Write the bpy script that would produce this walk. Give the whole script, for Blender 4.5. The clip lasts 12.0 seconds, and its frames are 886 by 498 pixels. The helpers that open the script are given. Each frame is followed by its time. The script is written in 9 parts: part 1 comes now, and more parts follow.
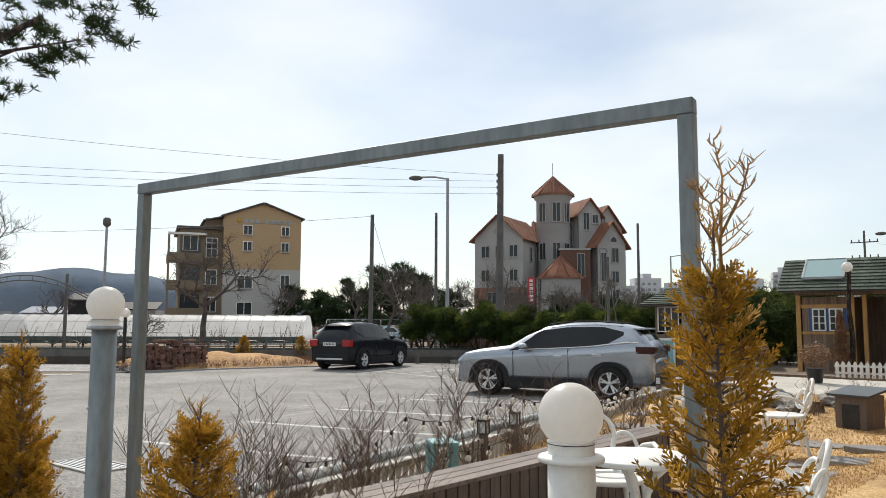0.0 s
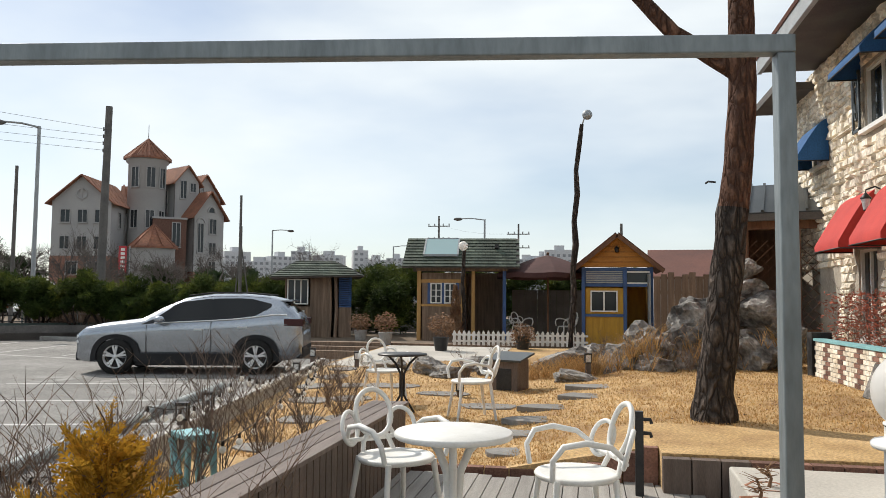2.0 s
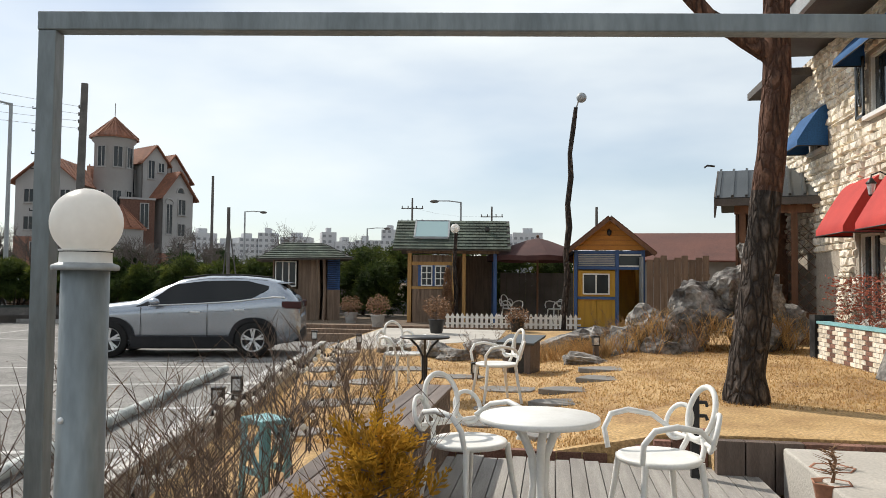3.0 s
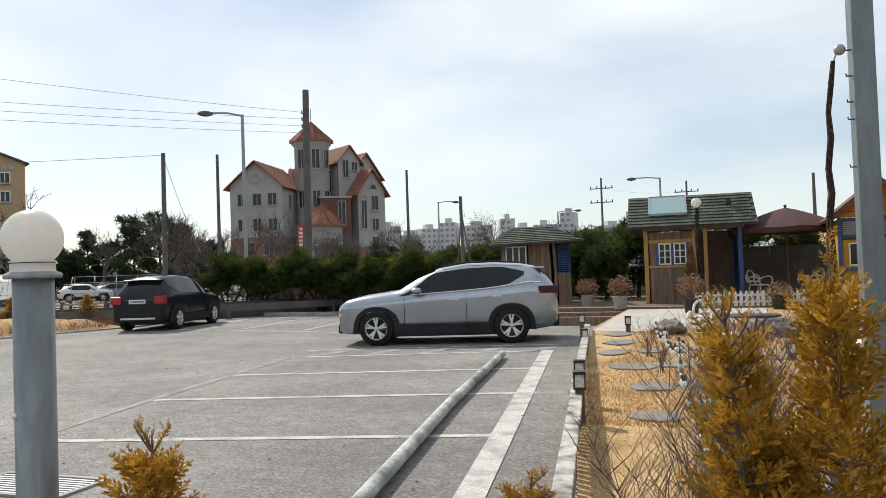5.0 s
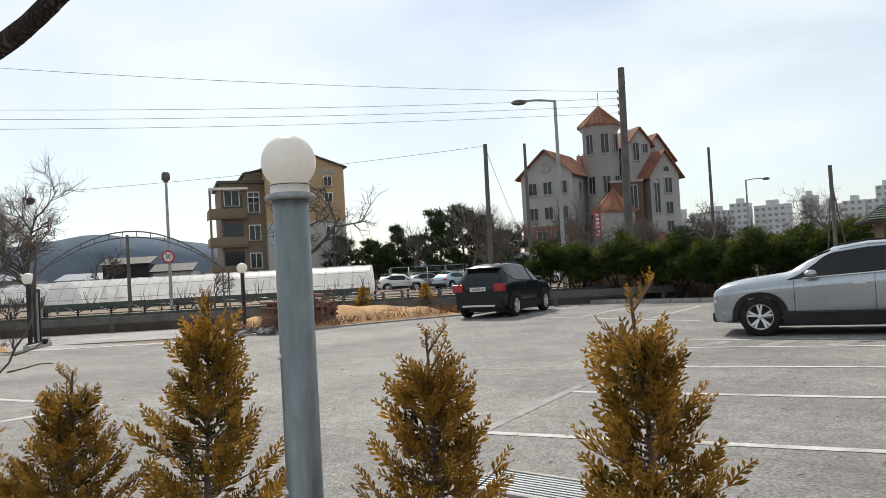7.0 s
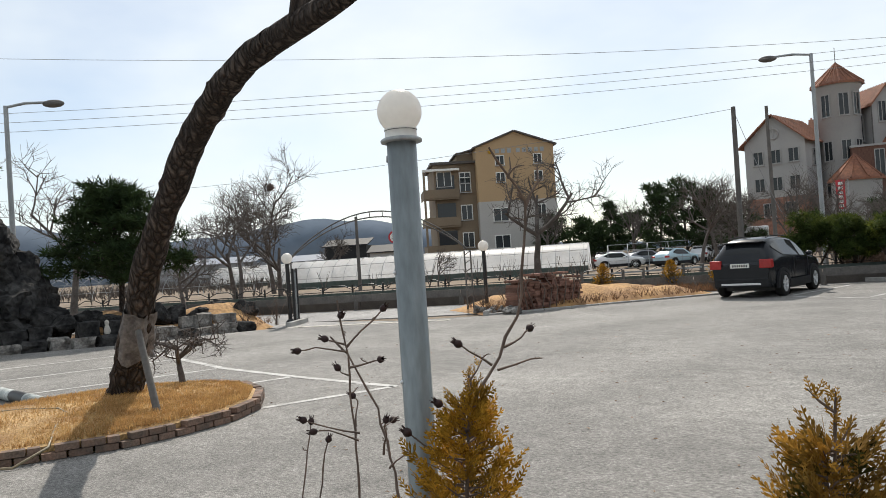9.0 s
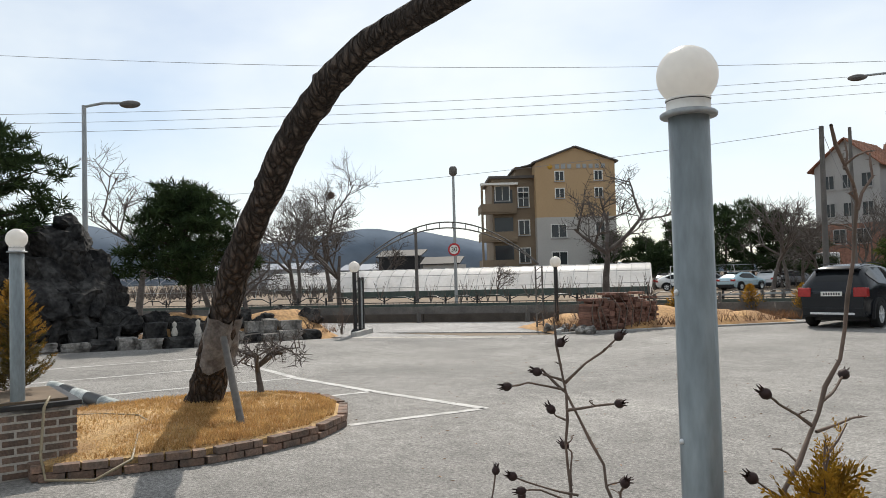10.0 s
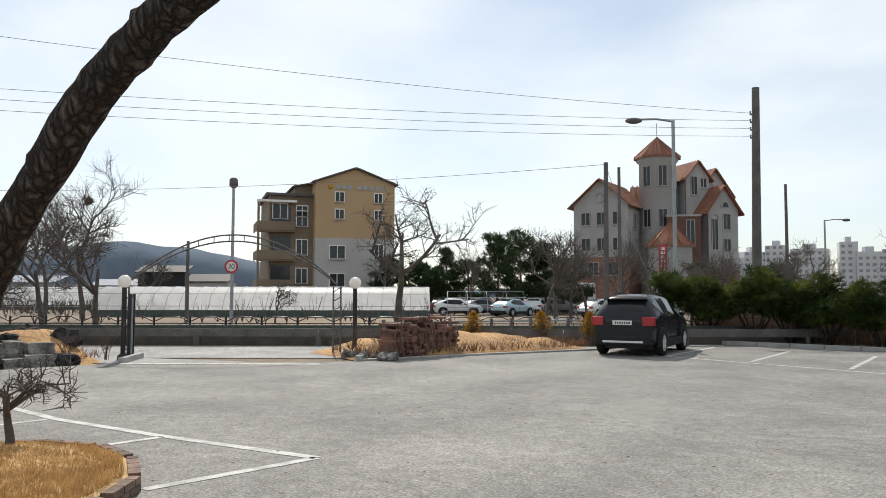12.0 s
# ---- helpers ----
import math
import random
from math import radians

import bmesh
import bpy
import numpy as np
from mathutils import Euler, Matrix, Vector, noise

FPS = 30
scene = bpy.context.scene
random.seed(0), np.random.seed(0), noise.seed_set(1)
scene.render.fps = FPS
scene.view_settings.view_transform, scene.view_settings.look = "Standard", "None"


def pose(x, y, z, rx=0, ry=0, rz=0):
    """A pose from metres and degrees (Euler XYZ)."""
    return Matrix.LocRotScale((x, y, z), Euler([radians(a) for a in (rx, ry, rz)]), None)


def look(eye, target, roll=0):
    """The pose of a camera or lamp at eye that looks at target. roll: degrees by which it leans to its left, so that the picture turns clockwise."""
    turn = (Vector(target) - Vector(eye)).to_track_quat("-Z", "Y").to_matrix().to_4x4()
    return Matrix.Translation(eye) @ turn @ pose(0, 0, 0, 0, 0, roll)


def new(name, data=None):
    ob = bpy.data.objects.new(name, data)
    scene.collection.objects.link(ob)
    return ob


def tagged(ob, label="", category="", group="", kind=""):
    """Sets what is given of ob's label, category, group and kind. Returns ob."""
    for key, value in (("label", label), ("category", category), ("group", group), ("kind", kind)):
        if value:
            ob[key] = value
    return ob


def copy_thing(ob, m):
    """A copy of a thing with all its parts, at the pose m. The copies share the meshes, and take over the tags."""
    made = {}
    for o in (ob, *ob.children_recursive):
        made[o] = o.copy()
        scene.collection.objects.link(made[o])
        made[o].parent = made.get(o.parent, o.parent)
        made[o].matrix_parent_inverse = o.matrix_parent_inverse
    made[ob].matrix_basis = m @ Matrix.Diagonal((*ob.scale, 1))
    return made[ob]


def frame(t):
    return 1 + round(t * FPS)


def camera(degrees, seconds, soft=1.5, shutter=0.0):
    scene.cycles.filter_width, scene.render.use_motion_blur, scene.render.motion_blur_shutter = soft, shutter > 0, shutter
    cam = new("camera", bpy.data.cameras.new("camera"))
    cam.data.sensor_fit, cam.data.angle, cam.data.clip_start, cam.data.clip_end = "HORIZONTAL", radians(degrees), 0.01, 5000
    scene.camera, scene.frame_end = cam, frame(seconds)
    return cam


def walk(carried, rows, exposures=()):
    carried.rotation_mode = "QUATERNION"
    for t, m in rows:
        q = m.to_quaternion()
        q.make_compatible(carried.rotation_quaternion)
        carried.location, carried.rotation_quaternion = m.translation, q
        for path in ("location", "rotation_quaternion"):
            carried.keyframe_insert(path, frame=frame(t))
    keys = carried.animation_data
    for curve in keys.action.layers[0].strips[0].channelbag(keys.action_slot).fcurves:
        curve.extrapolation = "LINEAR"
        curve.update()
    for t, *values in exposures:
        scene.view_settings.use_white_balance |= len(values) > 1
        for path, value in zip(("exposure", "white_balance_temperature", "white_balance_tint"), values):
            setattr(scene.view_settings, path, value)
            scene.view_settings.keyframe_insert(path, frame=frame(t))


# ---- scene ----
cam = camera(59.7, 12.0, 0.8)
PATH = [
    (0, (1.091, 1.308, 1.619), (-0.204, 2.82, 1.812), 0.2),
    (0.5, (0.731, 1.328, 1.619), (-0.347, 3.0, 1.818), -0.4),
    (1, (0.369, 1.315, 1.6), (-0.299, 3.191, 1.782), 0.2),
    (1.5, (0.02, 1.316, 1.597), (-0.437, 3.256, 1.767), 0.2),
    (2, (-0.355, 1.321, 1.574), (-0.722, 3.282, 1.705), 0.5),
    (2.5, (-0.684, 1.309, 1.57), (-0.994, 3.284, 1.636), 0.8),
    (2.7, (-0.82, 1.3, 1.572), (-1.088, 3.282, 1.65), 0.6),
    (4.3, (-2.027, 1.204, 1.575), (-2.565, 3.129, 1.677), -0.6),
    (4.5, (-2.209, 1.183, 1.569), (-2.787, 3.096, 1.661), -1.1),
    (5, (-2.623, 1.139, 1.548), (-3.347, 3.003, 1.601), -2.0),
    (5.5, (-3.107, 1.131, 1.561), (-4.013, 2.913, 1.621), -2.0),
    (6, (-3.582, 1.089, 1.548), (-4.625, 2.795, 1.587), -2.6),
    (6.5, (-4.105, 1.089, 1.558), (-5.341, 2.661, 1.613), -2.9),
    (7, (-4.6, 1.089, 1.556), (-5.93, 2.581, 1.61), -3.2),
    (7.5, (-4.972, 1.029, 1.555), (-6.376, 2.453, 1.587), -3.5),
    (9.3, (-6.49, 0.766, 1.599), (-8.184, 1.83, 1.639), -3.2),
    (9.5, (-6.65, 0.735, 1.608), (-8.351, 1.785, 1.659), -2.6),
    (10, (-7.083, 0.655, 1.606), (-8.819, 1.646, 1.678), -1.5),
    (10.5, (-7.523, 0.638, 1.599), (-9.271, 1.604, 1.719), -0.1),
    (11, (-7.983, 0.672, 1.594), (-9.694, 1.703, 1.699), 0.8),
    (11.5, (-8.391, 0.78, 1.593), (-10.006, 1.954, 1.708), 0.7),
    (12, (-8.771, 0.914, 1.612), (-10.141, 2.366, 1.733), 0.1),
]
walk(cam, [(t, look(eye, target, roll)) for t, eye, target, roll in PATH])

# ---- world, sun, exposure ----
SUN_AZ, SUN_EL = radians(145.0), radians(44.0)   # direction to the sun, counter-clockwise from +x
world = bpy.data.worlds.new("sky")
scene.world = world
world.use_nodes = True
wn, wl = world.node_tree.nodes, world.node_tree.links
sky = wn.new("ShaderNodeTexSky")
sky.sky_type, sky.sun_disc = "NISHITA", False
sky.sun_elevation, sky.sun_rotation = SUN_EL, radians(90) - SUN_AZ
sky.altitude, sky.air_density, sky.dust_density, sky.ozone_density = 50, 1.0, 0.7, 1.5
veil_co = wn.new("ShaderNodeTexCoord")
veil_map = wn.new("ShaderNodeMapping")
veil_map.inputs["Scale"].default_value = (1.0, 1.6, 3.2)
veil = wn.new("ShaderNodeTexNoise")
veil.inputs["Scale"].default_value, veil.inputs["Detail"].default_value, veil.inputs["Roughness"].default_value = 1.5, 5, 0.5
veil_ramp = wn.new("ShaderNodeMapRange")
veil_ramp.inputs[1].default_value, veil_ramp.inputs[2].default_value = 0.36, 0.66
veil_ramp.inputs[3].default_value, veil_ramp.inputs[4].default_value = 0.30, 0.92
cloud = wn.new("ShaderNodeMix")
cloud.data_type = "RGBA"
cloud.inputs[7].default_value = (9.0, 9.5, 9.55, 1)      # thin high cloud
wl.new(veil_co.outputs["Generated"], veil_map.inputs[0])
wl.new(veil_map.outputs[0], veil.inputs["Vector"])
wl.new(veil.outputs[0], veil_ramp.inputs[0])
wl.new(veil_ramp.outputs[0], cloud.inputs[0])
wl.new(sky.outputs[0], cloud.inputs[6])
wl.new(cloud.outputs[2], wn["Background"].inputs[0])
wn["Background"].inputs[1].default_value = 0.111
sun_data = bpy.data.lights.new("sun", "SUN")
sun_data.energy, sun_data.angle, sun_data.color = 4.2, radians(0.55), (1.0, 0.93, 0.83)
sun = new("sun", sun_data)
SUN_DIR = Vector((math.cos(SUN_AZ) * math.cos(SUN_EL), math.sin(SUN_AZ) * math.cos(SUN_EL), math.sin(SUN_EL)))
sun.matrix_world = look(SUN_DIR * 60, (0, 0, 0))

rnd = random.Random(7)


# ---- mesh and material helpers ----
class Mesh:
    """Vertices and faces gathered for one mesh."""
    def __init__(self):
        self.v, self.f, self.s = [], [], []

    def add(self, verts, faces, smooth=False):
        k = len(self.v)
        self.v.extend(tuple(p) for p in verts)
        self.f.extend(tuple(i + k for i in f) for f in faces)
        self.s.extend([smooth] * len(faces))
        return self

    def box(self, x0, y0, z0, x1, y1, z1, m=None):
        c = [Vector((x, y, z)) for z in (z0, z1) for x, y in ((x0, y0), (x1, y0), (x1, y1), (x0, y1))]
        if m is not None:
            c = [m @ p for p in c]
        return self.add(c, [(3, 2, 1, 0), (4, 5, 6, 7), (0, 1, 5, 4), (1, 2, 6, 5), (2, 3, 7, 6), (3, 0, 4, 7)])

    def beam(self, a, b, w, h, up=(0, 0, 1)):
        a, b = Vector(a), Vector(b)
        d = (b - a).normalized()
        u = Vector(up)
        if abs(d.dot(u)) > 0.98:
            u = Vector((0, 1, 0))
        s = d.cross(u).normalized()
        u = s.cross(d)
        c = [p + s * i * w / 2 + u * j * h / 2 for p in (a, b) for i, j in ((-1, -1), (1, -1), (1, 1), (-1, 1))]
        return self.add(c, [(0, 1, 2, 3), (7, 6, 5, 4), (4, 5, 1, 0), (5, 6, 2, 1), (6, 7, 3, 2), (7, 4, 0, 3)])

    def tube(self, pts, radii, n=8, caps=True, closed=False):
        pts = [Vector(p) for p in pts]
        if not hasattr(radii, "__len__"):
            radii = [radii] * len(pts)
        ref, vs, k = None, [], len(pts)
        for i, p in enumerate(pts):
            if closed:
                d = pts[(i + 1) % k] - pts[i - 1]
            else:
                d = pts[min(i + 1, k - 1)] - pts[max(i - 1, 0)]
            d = d.normalized() if d.length > 1e-9 else Vector((0, 0, 1))
            if ref is None:
                ref = d.orthogonal().normalized()
            ref = ref - d * ref.dot(d)
            ref = ref.normalized() if ref.length > 1e-6 else d.orthogonal().normalized()
            o = d.cross(ref)
            vs += [p + (ref * math.cos(2 * math.pi * j / n) + o * math.sin(2 * math.pi * j / n)) * radii[i] for j in range(n)]
        fs = []
        for i in range(k if closed else k - 1):
            a, b = i * n, ((i + 1) % k) * n
            fs += [(a + j, a + (j + 1) % n, b + (j + 1) % n, b + j) for j in range(n)]
        self.add(vs, fs, n > 4)
        if caps and not closed:
            self.add(vs[:n], [tuple(reversed(range(n)))])
            self.add(vs[-n:], [tuple(range(n))])
        return self

    def lathe(self, profile, n=20, centre=(0, 0, 0), smooth=True):
        cx, cy, cz = centre
        vs = [(cx + r * math.cos(2 * math.pi * j / n), cy + r * math.sin(2 * math.pi * j / n), cz + z) for r, z in profile for j in range(n)]
        fs = [(i * n + j, i * n + (j + 1) % n, (i + 1) * n + (j + 1) % n, (i + 1) * n + j) for i in range(len(profile) - 1) for j in range(n)]
        return self.add(vs, fs, smooth)

    def ball(self, c, r, n=20, m=12):
        prof = [(max(1e-4, r * math.sin(math.pi * i / m)), -r * math.cos(math.pi * i / m)) for i in range(m + 1)]
        return self.lathe(prof, n, c)

    def prism(self, poly, z0, z1):
        n = len(poly)
        vs = [(x, y, z) for z in (z0, z1) for x, y in poly]
        return self.add(vs, [tuple(reversed(range(n))), tuple(range(n, 2 * n))] + [(i, (i + 1) % n, n + (i + 1) % n, n + i) for i in range(n)])

    def slab(self, poly3, thick):
        """A flat polygon in space, given thickness along its normal."""
        p = [Vector(q) for q in poly3]
        nrm = (p[1] - p[0]).cross(p[2] - p[0]).normalized() * thick
        n = len(p)
        return self.add([q + nrm for q in p] + p, [tuple(range(n)), tuple(reversed(range(n, 2 * n)))] + [(i, n + i, n + (i + 1) % n, (i + 1) % n) for i in range(n)])

    def data(self, name, material):
        me = bpy.data.meshes.new(name)
        me.from_pydata(self.v, [], self.f)
        me.polygons.foreach_set("use_smooth", self.s)
        if material:
            me.materials.append(material)
        me.update()
        return me


def thing(name, label, category, loc=(0, 0, 0), rz=0.0, group="", kind=""):
    ob = new(name)
    ob.empty_display_size = 0.1
    ob.matrix_world = pose(*loc, 0, 0, rz)
    return tagged(ob, label, category, group, kind)


def part(name, m, material, parent, label="", bevel=0.0):
    ob = new(name, m.data(name, material))
    ob.parent = parent
    if label:
        ob["label"] = label
    if bevel:
        b = ob.modifiers.new("bevel", "BEVEL")
        b.width, b.segments, b.limit_method = bevel, 2, "ANGLE"
    return ob


def solid(name, m, material, label, category, kind="", group="", bevel=0.0, loc=None):
    """A top-level thing or piece of the setting that is one mesh."""
    ob = new(name, m.data(name, material))
    if loc:
        ob.location = loc
    if bevel:
        b = ob.modifiers.new("bevel", "BEVEL")
        b.width, b.segments, b.limit_method = bevel, 2, "ANGLE"
    return tagged(ob, label, category, group, kind)


def mat(name, a, b=None, scale=3.0, rough=0.8, metal=0.0, bump=0.0, bscale=40.0, fine=0.25, stretch=(1, 1, 1), island=0.0, obj=0.0, spec=0.5, c=None, trans=0.0, lo=0.35, hi=0.65):
    """Two colours mixed by broad noise, broken by fine grain, with relief; island and obj vary the pieces."""
    m = bpy.data.materials.new(name)
    m.use_nodes = True
    n, l = m.node_tree.nodes, m.node_tree.links
    bs = n["Principled BSDF"]
    bs.inputs["Roughness"].default_value, bs.inputs["Metallic"].default_value = rough, metal
    bs.inputs["Specular IOR Level"].default_value = spec
    b = b or tuple(v * 0.85 for v in a)
    co, mp = n.new("ShaderNodeTexCoord"), n.new("ShaderNodeMapping")
    mp.inputs["Scale"].default_value = stretch
    l.new(co.outputs["Object"], mp.inputs[0])
    n1, n2 = n.new("ShaderNodeTexNoise"), n.new("ShaderNodeTexNoise")
    n1.inputs["Scale"].default_value, n1.inputs["Detail"].default_value = scale, 5
    n2.inputs["Scale"].default_value, n2.inputs["Detail"].default_value = bscale, 4
    l.new(mp.outputs[0], n1.inputs["Vector"])
    l.new(mp.outputs[0], n2.inputs["Vector"])
    ramp = n.new("ShaderNodeValToRGB")
    ramp.color_ramp.elements[0].position, ramp.color_ramp.elements[1].position = lo, hi
    ramp.color_ramp.elements[0].color, ramp.color_ramp.elements[1].color = (*a, 1), (*b, 1)
    if c:
        e = ramp.color_ramp.elements.new(0.5 * (lo + hi))
        e.color = (*c, 1)
    l.new(n1.outputs[0], ramp.inputs[0])
    val = n.new("ShaderNodeMapRange")
    val.inputs[1].default_value, val.inputs[2].default_value = 0.25, 0.75
    val.inputs[3].default_value, val.inputs[4].default_value = 1 - fine, 1 + fine
    l.new(n2.outputs[0], val.inputs[0])
    hsv = n.new("ShaderNodeHueSaturation")
    l.new(ramp.outputs[0], hsv.inputs["Color"])
    last = val.outputs[0]
    for amount, node, out in ((island, "ShaderNodeNewGeometry", "Random Per Island"), (obj, "ShaderNodeObjectInfo", "Random")):
        if amount:
            g, r, mu = n.new(node), n.new("ShaderNodeMapRange"), n.new("ShaderNodeMath")
            r.inputs[3].default_value, r.inputs[4].default_value = 1 - amount, 1 + amount
            mu.operation = "MULTIPLY"
            l.new(g.outputs[out], r.inputs[0])
            l.new(r.outputs[0], mu.inputs[0])
            l.new(last, mu.inputs[1])
            last = mu.outputs[0]
    l.new(last, hsv.inputs["Value"])
    l.new(hsv.outputs[0], bs.inputs["Base Color"])
    if bump:
        bp = n.new("ShaderNodeBump")
        bp.inputs["Strength"].default_value, bp.inputs["Distance"].default_value = min(1.0, bump), 0.02
        l.new(n2.outputs[0], bp.inputs["Height"])
        l.new(bp.outputs[0], bs.inputs["Normal"])
    if trans:
        bs.inputs["Subsurface Weight"].default_value = 0.0
        tr, mx = n.new("ShaderNodeBsdfTranslucent"), n.new("ShaderNodeMixShader")
        mx.inputs[0].default_value = trans
        l.new(hsv.outputs[0], tr.inputs[0])
        l.new(bs.outputs[0], mx.inputs[1])
        l.new(tr.outputs[0], mx.inputs[2])
        l.new(mx.outputs[0], n["Material Output"].inputs[0])
    return m


def glass_mat(name, tint, rough=0.03):
    m = bpy.data.materials.new(name)
    m.use_nodes = True
    bs = m.node_tree.nodes["Principled BSDF"]
    bs.inputs["Base Color"].default_value = (*tint, 1)
    bs.inputs["Roughness"].default_value = rough
    bs.inputs["IOR"].default_value = 1.5
    bs.inputs["Specular IOR Level"].default_value = 0.32
    return m


# ---- materials ----
M = {}


def asphalt_mat(name, a, b):
    """Worn asphalt: broad patches, tyre-worn blotches, hairline cracks and pale aggregate."""
    m = mat(name, a, b, 0.22, 0.85, 0, 0.5, 70, 0.30)
    n, l = m.node_tree.nodes, m.node_tree.links
    bs = n["Principled BSDF"]
    src = bs.inputs["Base Color"].links[0].from_socket
    co = n.new("ShaderNodeTexCoord")
    bend = n.new("ShaderNodeTexNoise")
    bend.inputs["Scale"].default_value, bend.inputs["Detail"].default_value = 0.9, 5
    warp = n.new("ShaderNodeMix")
    warp.data_type = "VECTOR"
    warp.inputs[0].default_value = 0.45
    l.new(co.outputs["Object"], bend.inputs["Vector"])
    l.new(co.outputs["Object"], warp.inputs[4])
    l.new(bend.outputs["Color"], warp.inputs[5])
    vor = n.new("ShaderNodeTexVoronoi")
    vor.feature = "DISTANCE_TO_EDGE"
    vor.inputs["Scale"].default_value = 0.55
    l.new(warp.outputs[1], vor.inputs["Vector"])
    crack = n.new("ShaderNodeMapRange")
    crack.inputs[1].default_value, crack.inputs[2].default_value = 0.0, 0.006
    crack.inputs[3].default_value, crack.inputs[4].default_value = 0.86, 1.0
    l.new(vor.outputs["Distance"], crack.inputs[0])
    value = crack.outputs[0]
    for scale, lo, hi, detail in ((0.6, 0.76, 1.2, 7), (5.5, 0.80, 1.20, 6), (30.0, 0.56, 1.46, 3), (160.0, 0.42, 1.66, 2)):
        t, r = n.new("ShaderNodeTexNoise"), n.new("ShaderNodeMapRange")
        t.inputs["Scale"].default_value, t.inputs["Detail"].default_value = scale, detail
        r.inputs[1].default_value, r.inputs[2].default_value = 0.3, 0.7
        r.inputs[3].default_value, r.inputs[4].default_value = lo, hi
        mu = n.new("ShaderNodeMath")
        mu.operation = "MULTIPLY"
        l.new(co.outputs["Object"], t.inputs["Vector"])
        l.new(t.outputs[0], r.inputs[0])
        l.new(r.outputs[0], mu.inputs[0])
        l.new(value, mu.inputs[1])
        value = mu.outputs[0]
    hs = n.new("ShaderNodeHueSaturation")
    l.new(src, hs.inputs["Color"])
    l.new(value, hs.inputs["Value"])
    l.new(hs.outputs[0], bs.inputs["Base Color"])
    return m


def bark_mat(name, dark, light, scale=9.0, up=0.38):
    """Plates of bark parted by dark furrows."""
    m = mat(name, light, tuple(v * 0.6 for v in light), 5, 0.95, 0, 0, 45, 0.4, (1, 1, 0.5), spec=0.15)
    n, l = m.node_tree.nodes, m.node_tree.links
    bs = n["Principled BSDF"]
    src = bs.inputs["Base Color"].links[0].from_socket
    co, mp = n.new("ShaderNodeTexCoord"), n.new("ShaderNodeMapping")
    mp.inputs["Scale"].default_value = (1, 1, up)
    bend = n.new("ShaderNodeTexNoise")
    bend.inputs["Scale"].default_value, bend.inputs["Detail"].default_value = 6.0, 4
    warp = n.new("ShaderNodeMix")
    warp.data_type = "VECTOR"
    warp.inputs[0].default_value = 0.16
    vor = n.new("ShaderNodeTexVoronoi")
    vor.feature = "DISTANCE_TO_EDGE"
    vor.inputs["Scale"].default_value = scale
    l.new(co.outputs["Object"], mp.inputs[0])
    l.new(mp.outputs[0], bend.inputs["Vector"])
    l.new(mp.outputs[0], warp.inputs[4])
    l.new(bend.outputs["Color"], warp.inputs[5])
    l.new(warp.outputs[1], vor.inputs["Vector"])
    ramp = n.new("ShaderNodeMapRange")
    ramp.inputs[1].default_value, ramp.inputs[2].default_value = 0.0, 0.30
    l.new(vor.outputs["Distance"], ramp.inputs[0])
    mx = n.new("ShaderNodeMix")
    mx.data_type = "RGBA"
    mx.inputs[6].default_value = (*dark, 1)
    l.new(ramp.outputs[0], mx.inputs[0])
    l.new(src, mx.inputs[7])
    l.new(mx.outputs[2], bs.inputs["Base Color"])
    bp = n.new("ShaderNodeBump")
    bp.inputs["Strength"].default_value, bp.inputs["Distance"].default_value = 1.0, 0.05
    l.new(ramp.outputs[0], bp.inputs["Height"])
    l.new(bp.outputs[0], bs.inputs["Normal"])
    return m


M["asphalt"] = asphalt_mat("asphalt", (0.165, 0.158, 0.148), (0.215, 0.206, 0.192))
M["road"] = asphalt_mat("road_asphalt", (0.22, 0.215, 0.21), (0.30, 0.29, 0.28))
M["paint"] = mat("worn_road_paint", (0.52, 0.51, 0.49), (0.27, 0.262, 0.248), 3.4, 0.85, 0, 0.3, 60, 0.30, lo=0.44, hi=0.70)
M["faintpaint"] = mat("faded_road_paint", (0.31, 0.30, 0.285), (0.20, 0.193, 0.182), 2.6, 0.88, 0, 0.3, 60, 0.28, lo=0.38, hi=0.62)
M["earth"] = mat("dry_earth", (0.115, 0.085, 0.06), (0.21, 0.155, 0.10), 0.05, 0.95, 0, 0.5, 2.5, 0.35)
M["lawn"] = mat("dormant_lawn", (0.33, 0.20, 0.09), (0.54, 0.365, 0.18), 1.6, 0.95, 0, 0.9, 38, 0.45, c=(0.45, 0.295, 0.13))
M["straw"] = mat("dry_grass_blades", (0.58, 0.385, 0.165), (0.40, 0.235, 0.095), 4, 0.9, 0, 0, 30, 0.1, island=0.35, trans=0.3, spec=0.2)
M["concrete"] = mat("concrete", (0.50, 0.47, 0.42), (0.40, 0.375, 0.335), 1.2, 0.88, 0, 0.3, 45, 0.15)
M["kerb"] = mat("kerb_concrete", (0.42, 0.41, 0.39), (0.30, 0.29, 0.275), 2.0, 0.88, 0, 0.3, 40, 0.2)
M["steel"] = mat("galvanised_steel", (0.235, 0.265, 0.275), (0.16, 0.185, 0.195), 5, 0.45, 0.35, 0.15, 50, 0.18, (1, 1, 0.25))
M["whitepaint"] = mat("white_paint", (0.80, 0.79, 0.76), (0.70, 0.69, 0.65), 5, 0.45, 0, 0.04, 60, 0.05)
M["globe"] = mat("opal_globe", (0.90, 0.885, 0.86), (0.86, 0.84, 0.80), 3, 0.3, 0, 0.02, 50, 0.03, trans=0.5)
